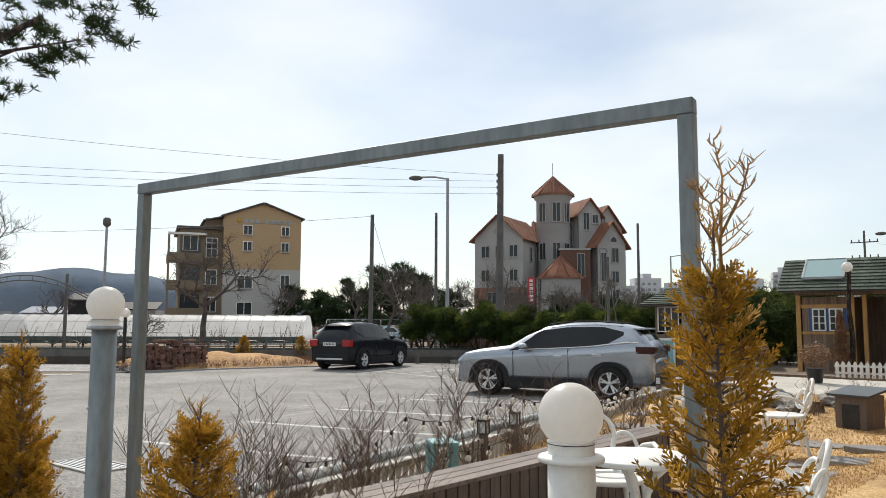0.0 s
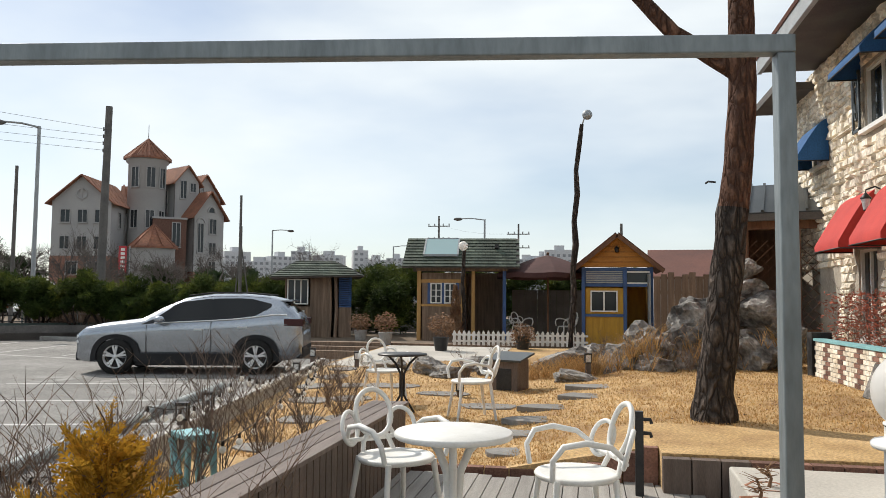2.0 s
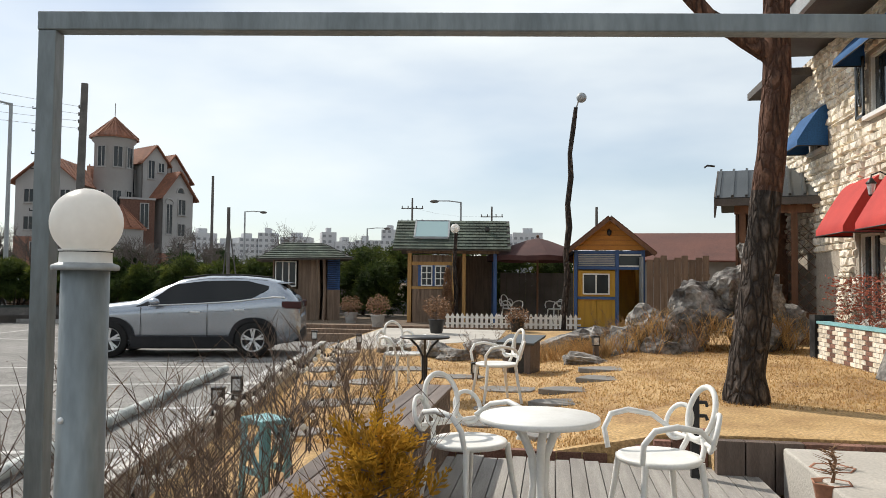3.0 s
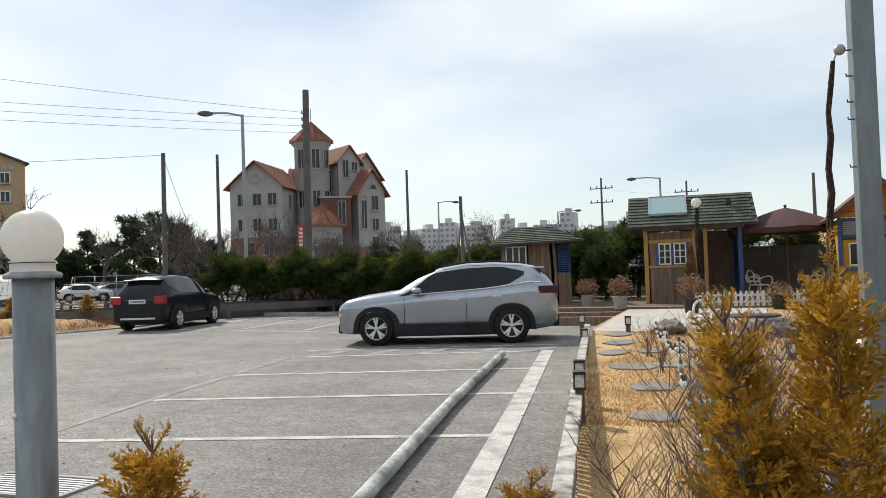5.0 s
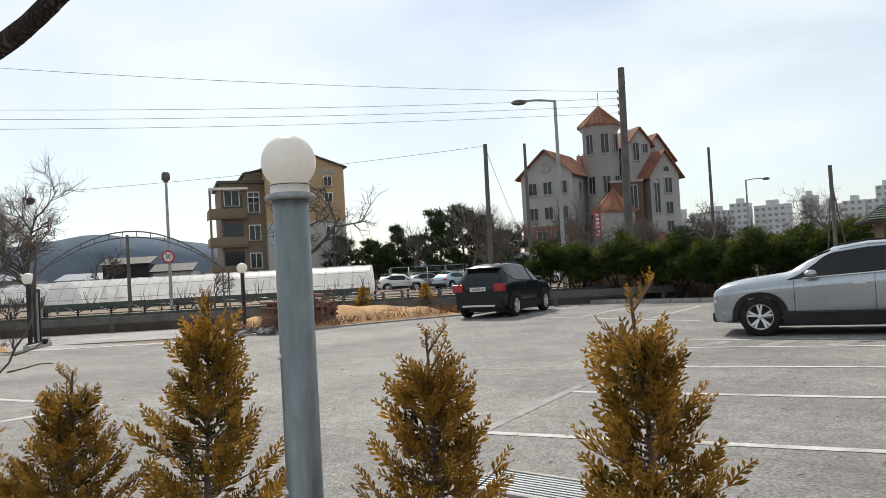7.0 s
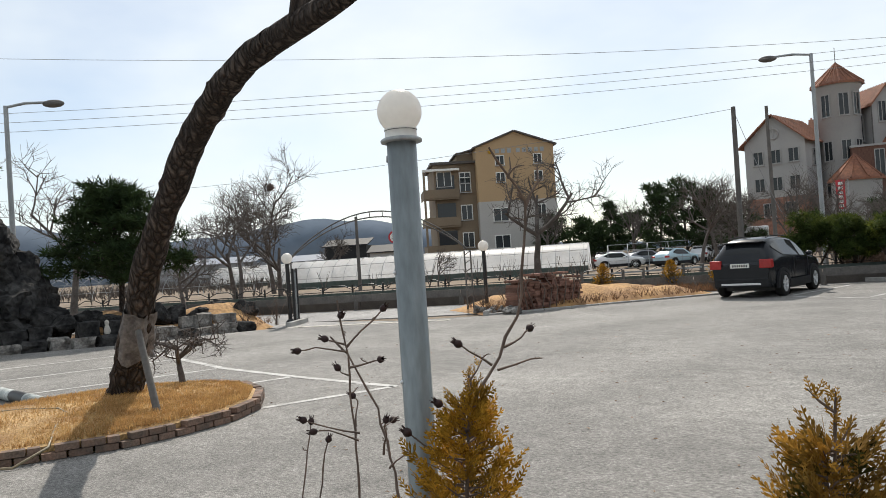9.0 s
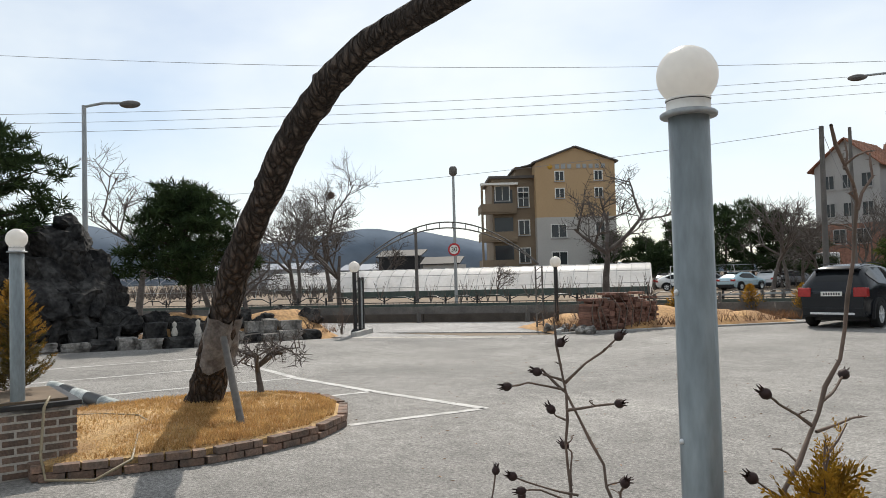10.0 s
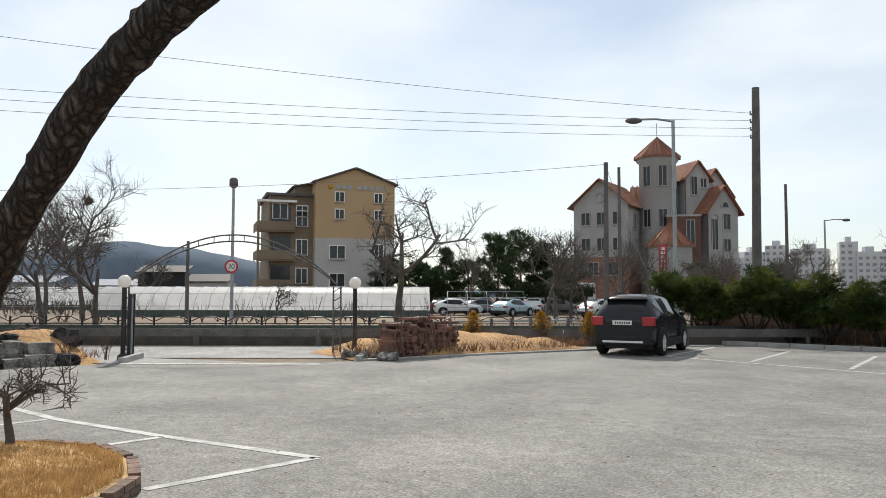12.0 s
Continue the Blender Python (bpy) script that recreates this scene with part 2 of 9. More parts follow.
M["deck"] = mat("grey_deck_wood", (0.34, 0.32, 0.29), (0.26, 0.24, 0.22), 1.5, 0.8, 0, 0.3, 24, 0.2, (12, 1, 1), obj=0.12)
M["benchwood"] = mat("brown_deck_wood", (0.10, 0.072, 0.058), (0.145, 0.108, 0.088), 2, 0.65, 0, 0.3, 26, 0.3, (10, 10, 1), obj=0.18)
M["benchtop"] = mat("bench_top_wood", (0.125, 0.095, 0.08), (0.18, 0.14, 0.12), 2, 0.6, 0, 0.3, 26, 0.3, (10, 1, 1), obj=0.12)
M["black"] = mat("black_metal", (0.02, 0.02, 0.022), (0.035, 0.034, 0.033), 5, 0.45, 0.3)
M["rubber"] = mat("rubber", (0.016, 0.016, 0.016), (0.024, 0.024, 0.023), 8, 0.8, spec=0.2)
M["darklens"] = mat("smoked_lens", (0.05, 0.012, 0.014), (0.035, 0.01, 0.012), 4, 0.15)
M["pipe"] = mat("scuffed_painted_pipe", (0.50, 0.52, 0.50), (0.12, 0.135, 0.135), 2.6, 0.6, 0, 0.4, 30, 0.4, lo=0.40, hi=0.66, c=(0.30, 0.33, 0.32))
M["darkplastic"] = mat("dark_plastic", (0.018, 0.019, 0.021), (0.027, 0.027, 0.029), 4, 0.65, spec=0.2)
M["silver"] = mat("silver_car_paint", (0.40, 0.43, 0.475), (0.375, 0.405, 0.45), 1, 0.24, 0.8, 0, 40, 0.02)
M["carblack"] = mat("black_car_paint", (0.012, 0.014, 0.018), (0.016, 0.018, 0.022), 1, 0.22, 0.0, 0, 40, 0.05, spec=0.3)
M["carwhite"] = mat("white_car_paint", (0.74, 0.75, 0.76), (0.70, 0.71, 0.72), 1, 0.3, 0, 0, 40, 0.02)
M["cargrey"] = mat("grey_car_paint", (0.25, 0.26, 0.28), (0.22, 0.23, 0.25), 1, 0.3, 0.3, 0, 40, 0.02)
M["carblue"] = mat("pale_blue_car_paint", (0.45, 0.6, 0.68), (0.4, 0.55, 0.62), 1, 0.3, 0.1, 0, 40, 0.02)
M["carglass"] = glass_mat("tinted_glass", (0.012, 0.014, 0.016))
M["winglass"] = glass_mat("window_glass", (0.03, 0.036, 0.04), 0.06)
M["alloy"] = mat("alloy", (0.74, 0.75, 0.76), (0.66, 0.67, 0.68), 4, 0.3, 0.35)
M["redlens"] = mat("red_lens", (0.42, 0.03, 0.03), (0.32, 0.02, 0.02), 4, 0.25)
M["clearlens"] = mat("clear_lens", (0.75, 0.77, 0.8), (0.65, 0.68, 0.7), 4, 0.12, 0.3)
M["bark"] = bark_mat("pine_bark", (0.034, 0.028, 0.025), (0.135, 0.108, 0.092), 15.0, 0.34)
M["redbark"] = bark_mat("red_pine_bark", (0.085, 0.046, 0.034), (0.185, 0.10, 0.068), 15.0, 0.34)
M["twig"] = mat("bare_twigs", (0.10, 0.075, 0.06), (0.17, 0.12, 0.095), 8, 0.9, 0, 0, 30, 0.2, island=0.25)
M["redtwig"] = mat("reddish_twigs", (0.13, 0.085, 0.058), (0.21, 0.14, 0.095), 8, 0.9, 0, 0, 30, 0.2, island=0.25)
M["greytwig"] = mat("grey_tree_bark", (0.075, 0.065, 0.058), (0.13, 0.11, 0.10), 5, 0.92, 0, 0.3, 30, 0.25)
M["needle"] = mat("dark_pine_needles", (0.017, 0.032, 0.013), (0.045, 0.07, 0.026), 2, 0.75, 0, 0, 20, 0.2, island=0.4, trans=0.2, spec=0.15)
M["hedgeleaf"] = mat("hedge_needles", (0.022, 0.040, 0.010), (0.13, 0.15, 0.026), 1.0, 0.75, 0, 0, 20, 0.2, island=0.5, trans=0.25, c=(0.045, 0.066, 0.015), spec=0.12)
M["goldleaf"] = mat("golden_arborvitae_leaves", (0.50, 0.27, 0.035), (0.26, 0.15, 0.025), 9, 0.7, 0, 0, 20, 0.15, island=0.4, trans=0.36, c=(0.40, 0.22, 0.026), spec=0.15)
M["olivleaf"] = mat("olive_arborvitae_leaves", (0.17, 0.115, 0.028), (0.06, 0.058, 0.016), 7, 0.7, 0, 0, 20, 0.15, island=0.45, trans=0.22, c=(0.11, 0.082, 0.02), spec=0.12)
M["bronzeleaf"] = mat("bronze_arborvitae_leaves", (0.40, 0.215, 0.04), (0.19, 0.115, 0.03), 9, 0.7, 0, 0, 20, 0.15, island=0.4, trans=0.34, c=(0.29, 0.165, 0.032), spec=0.15)
M["redleaf"] = mat("dry_red_leaves", (0.36, 0.10, 0.05), (0.25, 0.06, 0.035), 6, 0.8, 0, 0, 20, 0.2, island=0.4, trans=0.35)
M["brownleaf"] = mat("dry_brown_leaves", (0.26, 0.15, 0.08), (0.17, 0.09, 0.05), 6, 0.85, 0, 0, 20, 0.2, island=0.4, trans=0.2)
M["rock"] = mat("grey_rock", (0.085, 0.08, 0.075), (0.34, 0.32, 0.295), 3.2, 0.92, 0, 1.0, 17, 0.5, spec=0.2)
M["darkrock"] = mat("dark_rock", (0.016, 0.016, 0.017), (0.062, 0.06, 0.058), 2.2, 0.92, 0, 1.0, 9, 0.5, spec=0.15)
M["slate"] = mat("stepping_stone", (0.17, 0.163, 0.152), (0.26, 0.25, 0.235), 1.4, 0.85, 0, 0.4, 22, 0.2)
M["brick"] = mat("red_brick", (0.15, 0.075, 0.055), (0.24, 0.125, 0.09), 5, 0.92, 0, 0.5, 50, 0.35, obj=0.35, island=0.3)
M["mortar"] = mat("mortar", (0.48, 0.45, 0.40), (0.36, 0.33, 0.29), 5, 0.95, 0, 0.4, 50, 0.2)
M["greenroof"] = mat("green_shingle", (0.042, 0.058, 0.045), (0.075, 0.092, 0.068), 3, 0.9, 0, 0.5, 40, 0.3, obj=0.3, island=0.3)
M["greymetal"] = mat("dark_green_metal_roof", (0.06, 0.07, 0.075), (0.085, 0.095, 0.10), 1.5, 0.4, 0.4)
M["oldwood"] = mat("weathered_wood", (0.15, 0.105, 0.075), (0.24, 0.17, 0.12), 2, 0.88, 0, 0.4, 22, 0.3, (9, 9, 0.7), obj=0.2, island=0.2)
M["brownwood"] = mat("stained_brown_wood", (0.19, 0.09, 0.045), (0.13, 0.06, 0.03), 2, 0.7, 0, 0.25, 24, 0.25, (8, 8, 1), obj=0.15)
M["honeywood"] = mat("honey_wood", (0.50, 0.30, 0.10), (0.40, 0.22, 0.07), 2, 0.65, 0, 0.2, 24, 0.2, (8, 8, 1))
M["yellow"] = mat("yellow_ochre_paint", (0.56, 0.32, 0.035), (0.46, 0.25, 0.03), 2, 0.65, 0, 0.15, 26, 0.12, (6, 6, 1), obj=0.08)
M["orange"] = mat("orange_board_paint", (0.55, 0.24, 0.04), (0.46, 0.19, 0.03), 2, 0.65, 0, 0.15, 26, 0.12, obj=0.08)
M["blue"] = mat("blue_paint", (0.035, 0.085, 0.22), (0.05, 0.11, 0.26), 3, 0.6, 0, 0.1, 30, 0.15)
M["bluecloth"] = mat("blue_awning_cloth", (0.02, 0.10, 0.26), (0.015, 0.08, 0.21), 3, 0.85)
M["redcloth"] = mat("red_awning_cloth", (0.50, 0.045, 0.035), (0.42, 0.035, 0.03), 2, 0.8, 0, 0.1, 30, 0.08)
M["parasol"] = mat("maroon_parasol_cloth", (0.085, 0.034, 0.030), (0.065, 0.026, 0.024), 2, 0.85, trans=0.1)
M["redroof"] = mat("red_brown_roof", (0.135, 0.052, 0.036), (0.10, 0.04, 0.03), 0.8, 0.85, 0, 0.4, 20, 0.25)
M["stonewall"] = mat("cream_cladding_stone", (0.62, 0.54, 0.42), (0.80, 0.74, 0.64), 3.2, 0.9, 0, 1.0, 14, 0.35, obj=0.2, island=0.2)
M["stonejoint"] = mat("stone_joint", (0.42, 0.37, 0.30), (0.34, 0.30, 0.25), 5, 0.95, 0, 0.5, 30, 0.2)
M["soffit"] = mat("dark_soffit", (0.07, 0.06, 0.055), (0.10, 0.09, 0.08), 2, 0.7)
M["stucco"] = mat("grey_stucco", (0.40, 0.39, 0.38), (0.34, 0.335, 0.33), 0.25, 0.9, 0, 0.2, 8, 0.08)
M["ochrewall"] = mat("ochre_wall_paint", (0.47, 0.325, 0.185), (0.43, 0.295, 0.165), 0.2, 0.85, 0, 0.1, 6, 0.06)
M["greywall"] = mat("pale_grey_wall", (0.46, 0.44, 0.41), (0.41, 0.39, 0.365), 0.2, 0.85, 0, 0.1, 6, 0.06)
M["tanwall"] = mat("tan_wall_panels", (0.22, 0.165, 0.11), (0.18, 0.135, 0.09), 0.3, 0.8, 0, 0.1, 6, 0.08)
M["tile"] = mat("brown_clay_tile", (0.27, 0.115, 0.065), (0.19, 0.08, 0.05), 0.6, 0.88, 0, 0.5, 4, 0.35)
M["film"] = mat("greenhouse_film", (0.92, 0.93, 0.94), (0.84, 0.86, 0.88), 0.6, 0.35, 0, 0.3, 5, 0.06, trans=0.7)
fn, fl = M["film"].node_tree.nodes, M["film"].node_tree.links
clear, blend = fn.new("ShaderNodeBsdfTransparent"), fn.new("ShaderNodeMixShader")
blend.inputs[0].default_value = 0.38
fl.new(fn["Material Output"].inputs[0].links[0].from_socket, blend.inputs[1])
fl.new(clear.outputs[0], blend.inputs[2])
fl.new(blend.outputs[0], fn["Material Output"].inputs[0])
# distance haze is put into the colours of the hills and far towers
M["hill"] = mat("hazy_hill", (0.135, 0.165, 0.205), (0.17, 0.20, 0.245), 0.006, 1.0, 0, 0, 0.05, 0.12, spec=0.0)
M["farbuild"] = mat("hazy_tower_block", (0.50, 0.51, 0.53), (0.56, 0.57, 0.59), 0.02, 0.9)
M["polewood"] = mat("weathered_concrete_pole", (0.10, 0.095, 0.09), (0.15, 0.14, 0.13), 2, 0.9, 0, 0.2, 20, 0.2)
M["lampgrey"] = mat("pale_grey_pole", (0.36, 0.38, 0.39), (0.30, 0.32, 0.33), 2, 0.55, 0.3)
M["cable"] = mat("cable", (0.22, 0.22, 0.225), (0.26, 0.26, 0.265), 1, 0.7)
M["terracotta"] = mat("terracotta", (0.36, 0.17, 0.10), (0.28, 0.13, 0.08), 5, 0.85, 0, 0.2, 40, 0.2)
M["teal"] = mat("teal_paint", (0.20, 0.42, 0.46), (0.25, 0.50, 0.52), 3, 0.6, 0, 0.1, 30, 0.15)
M["rail"] = mat("weathered_rail", (0.50, 0.48, 0.44), (0.13, 0.12, 0.11), 5, 0.85, 0, 0.4, 40, 0.3, lo=0.42, hi=0.62)
M["hip"] = mat("dried_rose_hip", (0.045, 0.022, 0.02), (0.022, 0.014, 0.013), 30, 0.6, spec=0.3)
M["oldbrick"] = mat("weathered_brick", (0.23, 0.145, 0.105), (0.12, 0.09, 0.072), 6, 0.92, 0, 0.5, 50, 0.35, obj=0.3)
M["sack"] = mat("grey_sackcloth", (0.105, 0.098, 0.098), (0.20, 0.19, 0.185), 9, 0.95, 0, 0.8, 30, 0.3)
M["redsign"] = mat("red_sign", (0.50, 0.04, 0.05), (0.45, 0.03, 0.04), 3, 0.6)
M["hose"] = mat("garden_hose", (0.30, 0.24, 0.15), (0.22, 0.18, 0.11), 5, 0.5)

# ---- the ground and the large structure ----
# road frame: a runs along the road, b across it, away from the car park
RO, RA, RB = Vector((-8.67, 0.89)), Vector((0.724, 0.689)), Vector((-0.689, 0.724))


def rd(a, b, z=0.0):
    p = RO + RA * a + RB * b
    return (p.x, p.y, z)


m = Mesh()
m.add([(-2500, -2500, -0.05), (2500, -2500, -0.05), (2500, 2500, -0.05), (-2500, 2500, -0.05)], [(0, 1, 2, 3)])
solid("ground", m, M["earth"], "dry bare earth fields reaching the horizon", "ground", "structure")
LOT = [(-3.4, 3.2), (-3.95, 7.2), (-4.35, 9.7), (-5.2, 14.2), (-5.5, 16.4), (-5.5, 20.4), (-9.5, 24.0), (-9.5, 26.15), (-21.7, 26.2), (-21.3, 21.0),
       (-22.6, 16.8), (-23.4, 13.4), (-27.0, 9.1), (-27.3, 7.0), (-27.0, 5.0), (-28.2, 1.0), (-28.0, -6.0), (8, -6.0), (8.0, 3.2)]
m = Mesh().prism(LOT, -0.045, 0.0)
solid("car_park", m, M["asphalt"], "worn pale grey asphalt car park with faded lines", "car park", "structure")
m = Mesh().prism([rd(-150, 20.5)[:2], rd(150, 20.5)[:2], rd(150, 25.2)[:2], rd(-150, 25.2)[:2]], -0.048, -0.02)
solid("road", m, M["road"], "two-lane asphalt road beyond the entrance", "road", "structure")
m = Mesh().prism([(-23.3, 12.3), (-26.9, 9.0), rd(-14.0, 20.6)[:2], rd(-8.6, 20.6)[:2]], -0.044, -0.006)
solid("pavement_entrance", m, M["road"], "asphalt apron of the car park entrance", "pavement", "structure")


def stripe(pts, w, label="faded white parking line on the asphalt", z=0.0045, paint="paint"):
    m = Mesh()
    for (x0, y0), (x1, y1) in zip(pts[:-1], pts[1:]):
        d = Vector((x1 - x0, y1 - y0))
        n = Vector((-d.y, d.x)).normalized() * w / 2
        k = max(2, int(d.length / 0.5))
        for i in range(k):
            a, b = Vector((x0, y0)) + d * i / k, Vector((x0, y0)) + d * (i + 1) / k
            m.add([(a.x - n.x, a.y - n.y, z), (b.x - n.x, b.y - n.y, z), (b.x + n.x, b.y + n.y, z), (a.x + n.x, a.y + n.y, z)], [(0, 1, 2, 3)])
    return solid("parking_line", m, M[paint], label, "parking line", "structure")


stripe([(-4.40, 6.0), (-6.03, 15.0)], 0.22, "broad faded white line along the parking bays", 0.0085)
for x0, y0, x1, y1 in ((-9.3, 6.74, -4.72, 8.0), (-9.75, 9.05, -5.05, 10.38), (-10.15, 11.27, -5.6, 12.62), (-10.6, 13.6, -6.0, 15.0)):
    stripe([(x0, y0), (x1, y1)], 0.12)
stripe([(-9.3, 6.74), (-9.8, 9.05), (-10.62, 13.6)], 0.12, "worn pale line along the parking bays", paint="faintpaint")
stripe([(-10.9, 14.75), (-6.1, 16.1)], 0.10)
for k in range(5):
    stripe([(-10.25 + k, 13.85 + 0.27 * k), (-10.05 + k, 14.75 + 0.27 * k)], 0.3, "faded white hatching bar on the asphalt", paint="faintpaint")
stripe([(-12.4, 18.9), (-16.4, 19.7), (-21.0, 20.6)], 0.10)
for k in range(4):
    stripe([(-18.75 + 2.35 * k, 20.4 - 0.3 * k), (-19.35 + 2.35 * k, 24.6 - 0.2 * k)], 0.11)
stripe([(-15.02, 5.72), (-17.25, 5.22), (-19.4, 4.85), (-25.75, 4.6)], 0.13)
stripe([(-15.02, 5.72), (-15.05, 3.95)], 0.12)
for x in (-17.2, -19.45, -21.85, -24.1):
    stripe([(x, 5.2 if x > -18 else 4.75), (x + 0.05, 0.4)], 0.11)

# kerb in front of the hedge, mound kerbs
def kerb(pts, w=0.16, h=0.13, label="pale concrete kerb along the car park"):
    e = thing("kerb", label, "kerb", kind="structure")
    for (x0, y0), (x1, y1) in zip(pts[:-1], pts[1:]):
        d = Vector((x1 - x0, y1 - y0))
        n = max(1, round(d.length / 1.0))
        for i in range(n):
            a, b = Vector((x0, y0)) + d * (i + 0.01) / n, Vector((x0, y0)) + d * (i + 0.99) / n
            part("kerbstone", Mesh().beam((a.x, a.y, h / 2 - 0.02), (b.x, b.y, h / 2 - 0.02), w, h + 0.04), M["kerb"], e, bevel=0.012)
    return e


kerb([(-21.7, 26.25), (-9.4, 26.2)])
kerb([(-23.45, 13.45), (-22.6, 16.85), (-21.35, 21.0), (-21.75, 26.2)], 0.14, 0.05)
kerb([(-27.0, 9.1), (-28.3, 10.2)])
kerb([(-23.4, 13.4), (-24.9, 15.0)])
# drainage strip across the entrance
e = thing("drain_cover", "row of pale concrete drain covers across the entrance", "drain cover", kind="structure")
for i in range(12):
    a, b = Vector((-26.85, 9.0)).lerp(Vector((-23.35, 12.2)), (i + 0.04) / 12), Vector((-26.85, 9.0)).lerp(Vector((-23.35, 12.2)), (i + 0.96) / 12)
    part("cover_slab", Mesh().beam((a.x, a.y, 0.0), (b.x, b.y, 0.0), 0.32, 0.02), M["concrete"], e)
# grate near the planting strip
e = thing("drain_grate", "pale steel drain grate set in the asphalt", "grate", (-7.78, 5.52, 0.0), 2)
part("grate_frame", Mesh().box(-0.52, -0.27, -0.01, 0.52, -0.23, 0.02).box(-0.52, 0.23, -0.01, 0.52, 0.27, 0.02).box(-0.52, -0.23, -0.01, -0.48, 0.23, 0.02).box(0.48, -0.23, -0.01, 0.52, 0.23, 0.02), M["kerb"], e)
for i in range(9):
    part("grate_bar", Mesh().box(-0.48, -0.22 + i * 0.05, -0.005, 0.48, -0.195 + i * 0.05, 0.016), M["lampgrey"], e)

# raised garden, rising gently towards the huts
LZ = 0.40


def lz(y):
    return 0.15 + (y - 7.8) * 0.0195


GARDEN = [(-3.45, 5.0), (-2.32, 5.0), (-2.32, 7.88), (-0.62, 7.8), (-0.5, 9.05), (0.8, 8.95), (4.4, 8.7), (4.4, 20.6), (-5.35, 20.6), (-5.4, 16.2), (-4.25, 9.0), (-3.95, 7.4)]


def sheet(poly, lift, thick):
    m = Mesh()
    n = len(poly)
    m.add([(x, y, lz(y) + lift - thick) for x, y in poly] + [(x, y, lz(y) + lift) for x, y in poly],
          [tuple(reversed(range(n))), tuple(range(n, 2 * n))] + [(k, (k + 1) % n, n + (k + 1) % n, n + k) for k in range(n)])
    return m


def zl(x, y):
    """Height of the lawn, which climbs to the house side."""
    s = min(1.0, max(0.0, (x + 1.2) / 1.4))
    return lz(y) + (max(lz(y), 0.42) - lz(y)) * s


m = sheet([(-3.45, 5.0), (-2.32, 5.0), (-2.32, 7.88), (-1.2, 7.83), (-1.2, 20.6), (-5.35, 20.6), (-5.4, 16.2), (-4.25, 9.0), (-3.95, 7.4)], 0, 0.45)
gx, gy = [-1.2 + 0.2 * i for i in range(8)], [7.82 + (20.6 - 7.82) * i / 12 for i in range(13)]
m.add([(x, y, zl(x, y)) for x in gx for y in gy], [(i * 13 + j, (i + 1) * 13 + j, (i + 1) * 13 + j + 1, i * 13 + j + 1) for i in range(7) for j in range(12)], True)
m.add([(x, 7.82, zl(x, 7.82)) for x in gx] + [(x, 7.82, -0.03) for x in gx], [(i + 8, i + 9, i + 1, i) for i in range(7)])
m.add([(0.2, 7.52, -0.03), (4.4, 7.45, -0.03), (4.4, 20.6, -0.03), (0.2, 20.6, -0.03), (0.2, 7.52, 0.42), (4.4, 7.45, 0.42), (4.4, 20.6, 0.42), (0.2, 20.6, 0.42)], [(4, 5, 6, 7), (0, 1, 5, 4), (1, 2, 6, 5), (3, 0, 4, 7)])
solid("lawn", m, M["lawn"], "straw-coloured dormant lawn with grey stepping stones", "lawn", "structure")
solid("pavement_garden", sheet([(-5.3, 15.6), (-4.4, 15.5), (-2.2, 18.0), (-2.2, 20.55), (-5.3, 20.55)], 0.006, 0.08), M["concrete"], "pale concrete path before the boardwalk", "pavement", "structure")
# hut terrace
e = thing("boardwalk", "dark weathered timber boardwalk in front of the huts", "boardwalk", kind="structure")
part("terrace", Mesh().box(-10.2, 21.6, -0.03, 4.0, 28.6, LZ), M["earth"], e)
for k, (y, z) in enumerate(((20.75, 0.16), (21.05, 0.26), (21.4, 0.36))):
    part("step_board", Mesh().box(-9.6 + 0.3 * k, y, -0.03, -2.3, y + 0.30, z + 0.05), M["oldwood"], e)
# sunken deck, concrete slab, border
e = thing("deck", "weathered grey plank deck beside the lawn", "deck", kind="structure")
part("deck_base", Mesh().box(-2.30, 3.9, -0.03, 0.50, 7.75, 0.10), M["benchwood"], e)
for i in range(24):
    x = -2.28 + i * 0.116
    part("plank", Mesh().box(x, 3.88, 0.10, x + 0.108, 7.7 + 0.06 * math.sin(i * 1.7), 0.145), M["deck"], e)
solid("pavement_slab", Mesh().prism([(0.56, 3.6), (4.3, 3.6), (4.3, 7.30), (0.66, 7.36)], -0.02, 0.375), M["concrete"], "pale concrete slab with cracks beside the deck", "pavement", "structure", bevel=0.015)
e = thing("brick_edging", "row of red bricks edging the lawn", "brick edging", kind="structure")
for i in range(8):
    x = -2.25 + i * 0.21
    part("brick", Mesh().box(x, 7.80, 0.02, x + 0.195, 7.89, 0.185), M["brick"], e)
for i in range(20):
    x = 0.2 + i * 0.21
    part("brick", Mesh().box(x, 7.40 - 0.016 * i * 0.21, 0.02, x + 0.2, 7.50 - 0.016 * i * 0.21, 0.40), M["benchwood" if i < 3 else "brick"], e)
for i in range(5):
    x = -0.5 + i * 0.14
    part("brick", Mesh().box(x, 7.72, 0.02, x + 0.13, 7.81, 0.22 + 0.05 * i), M["brick"], e)


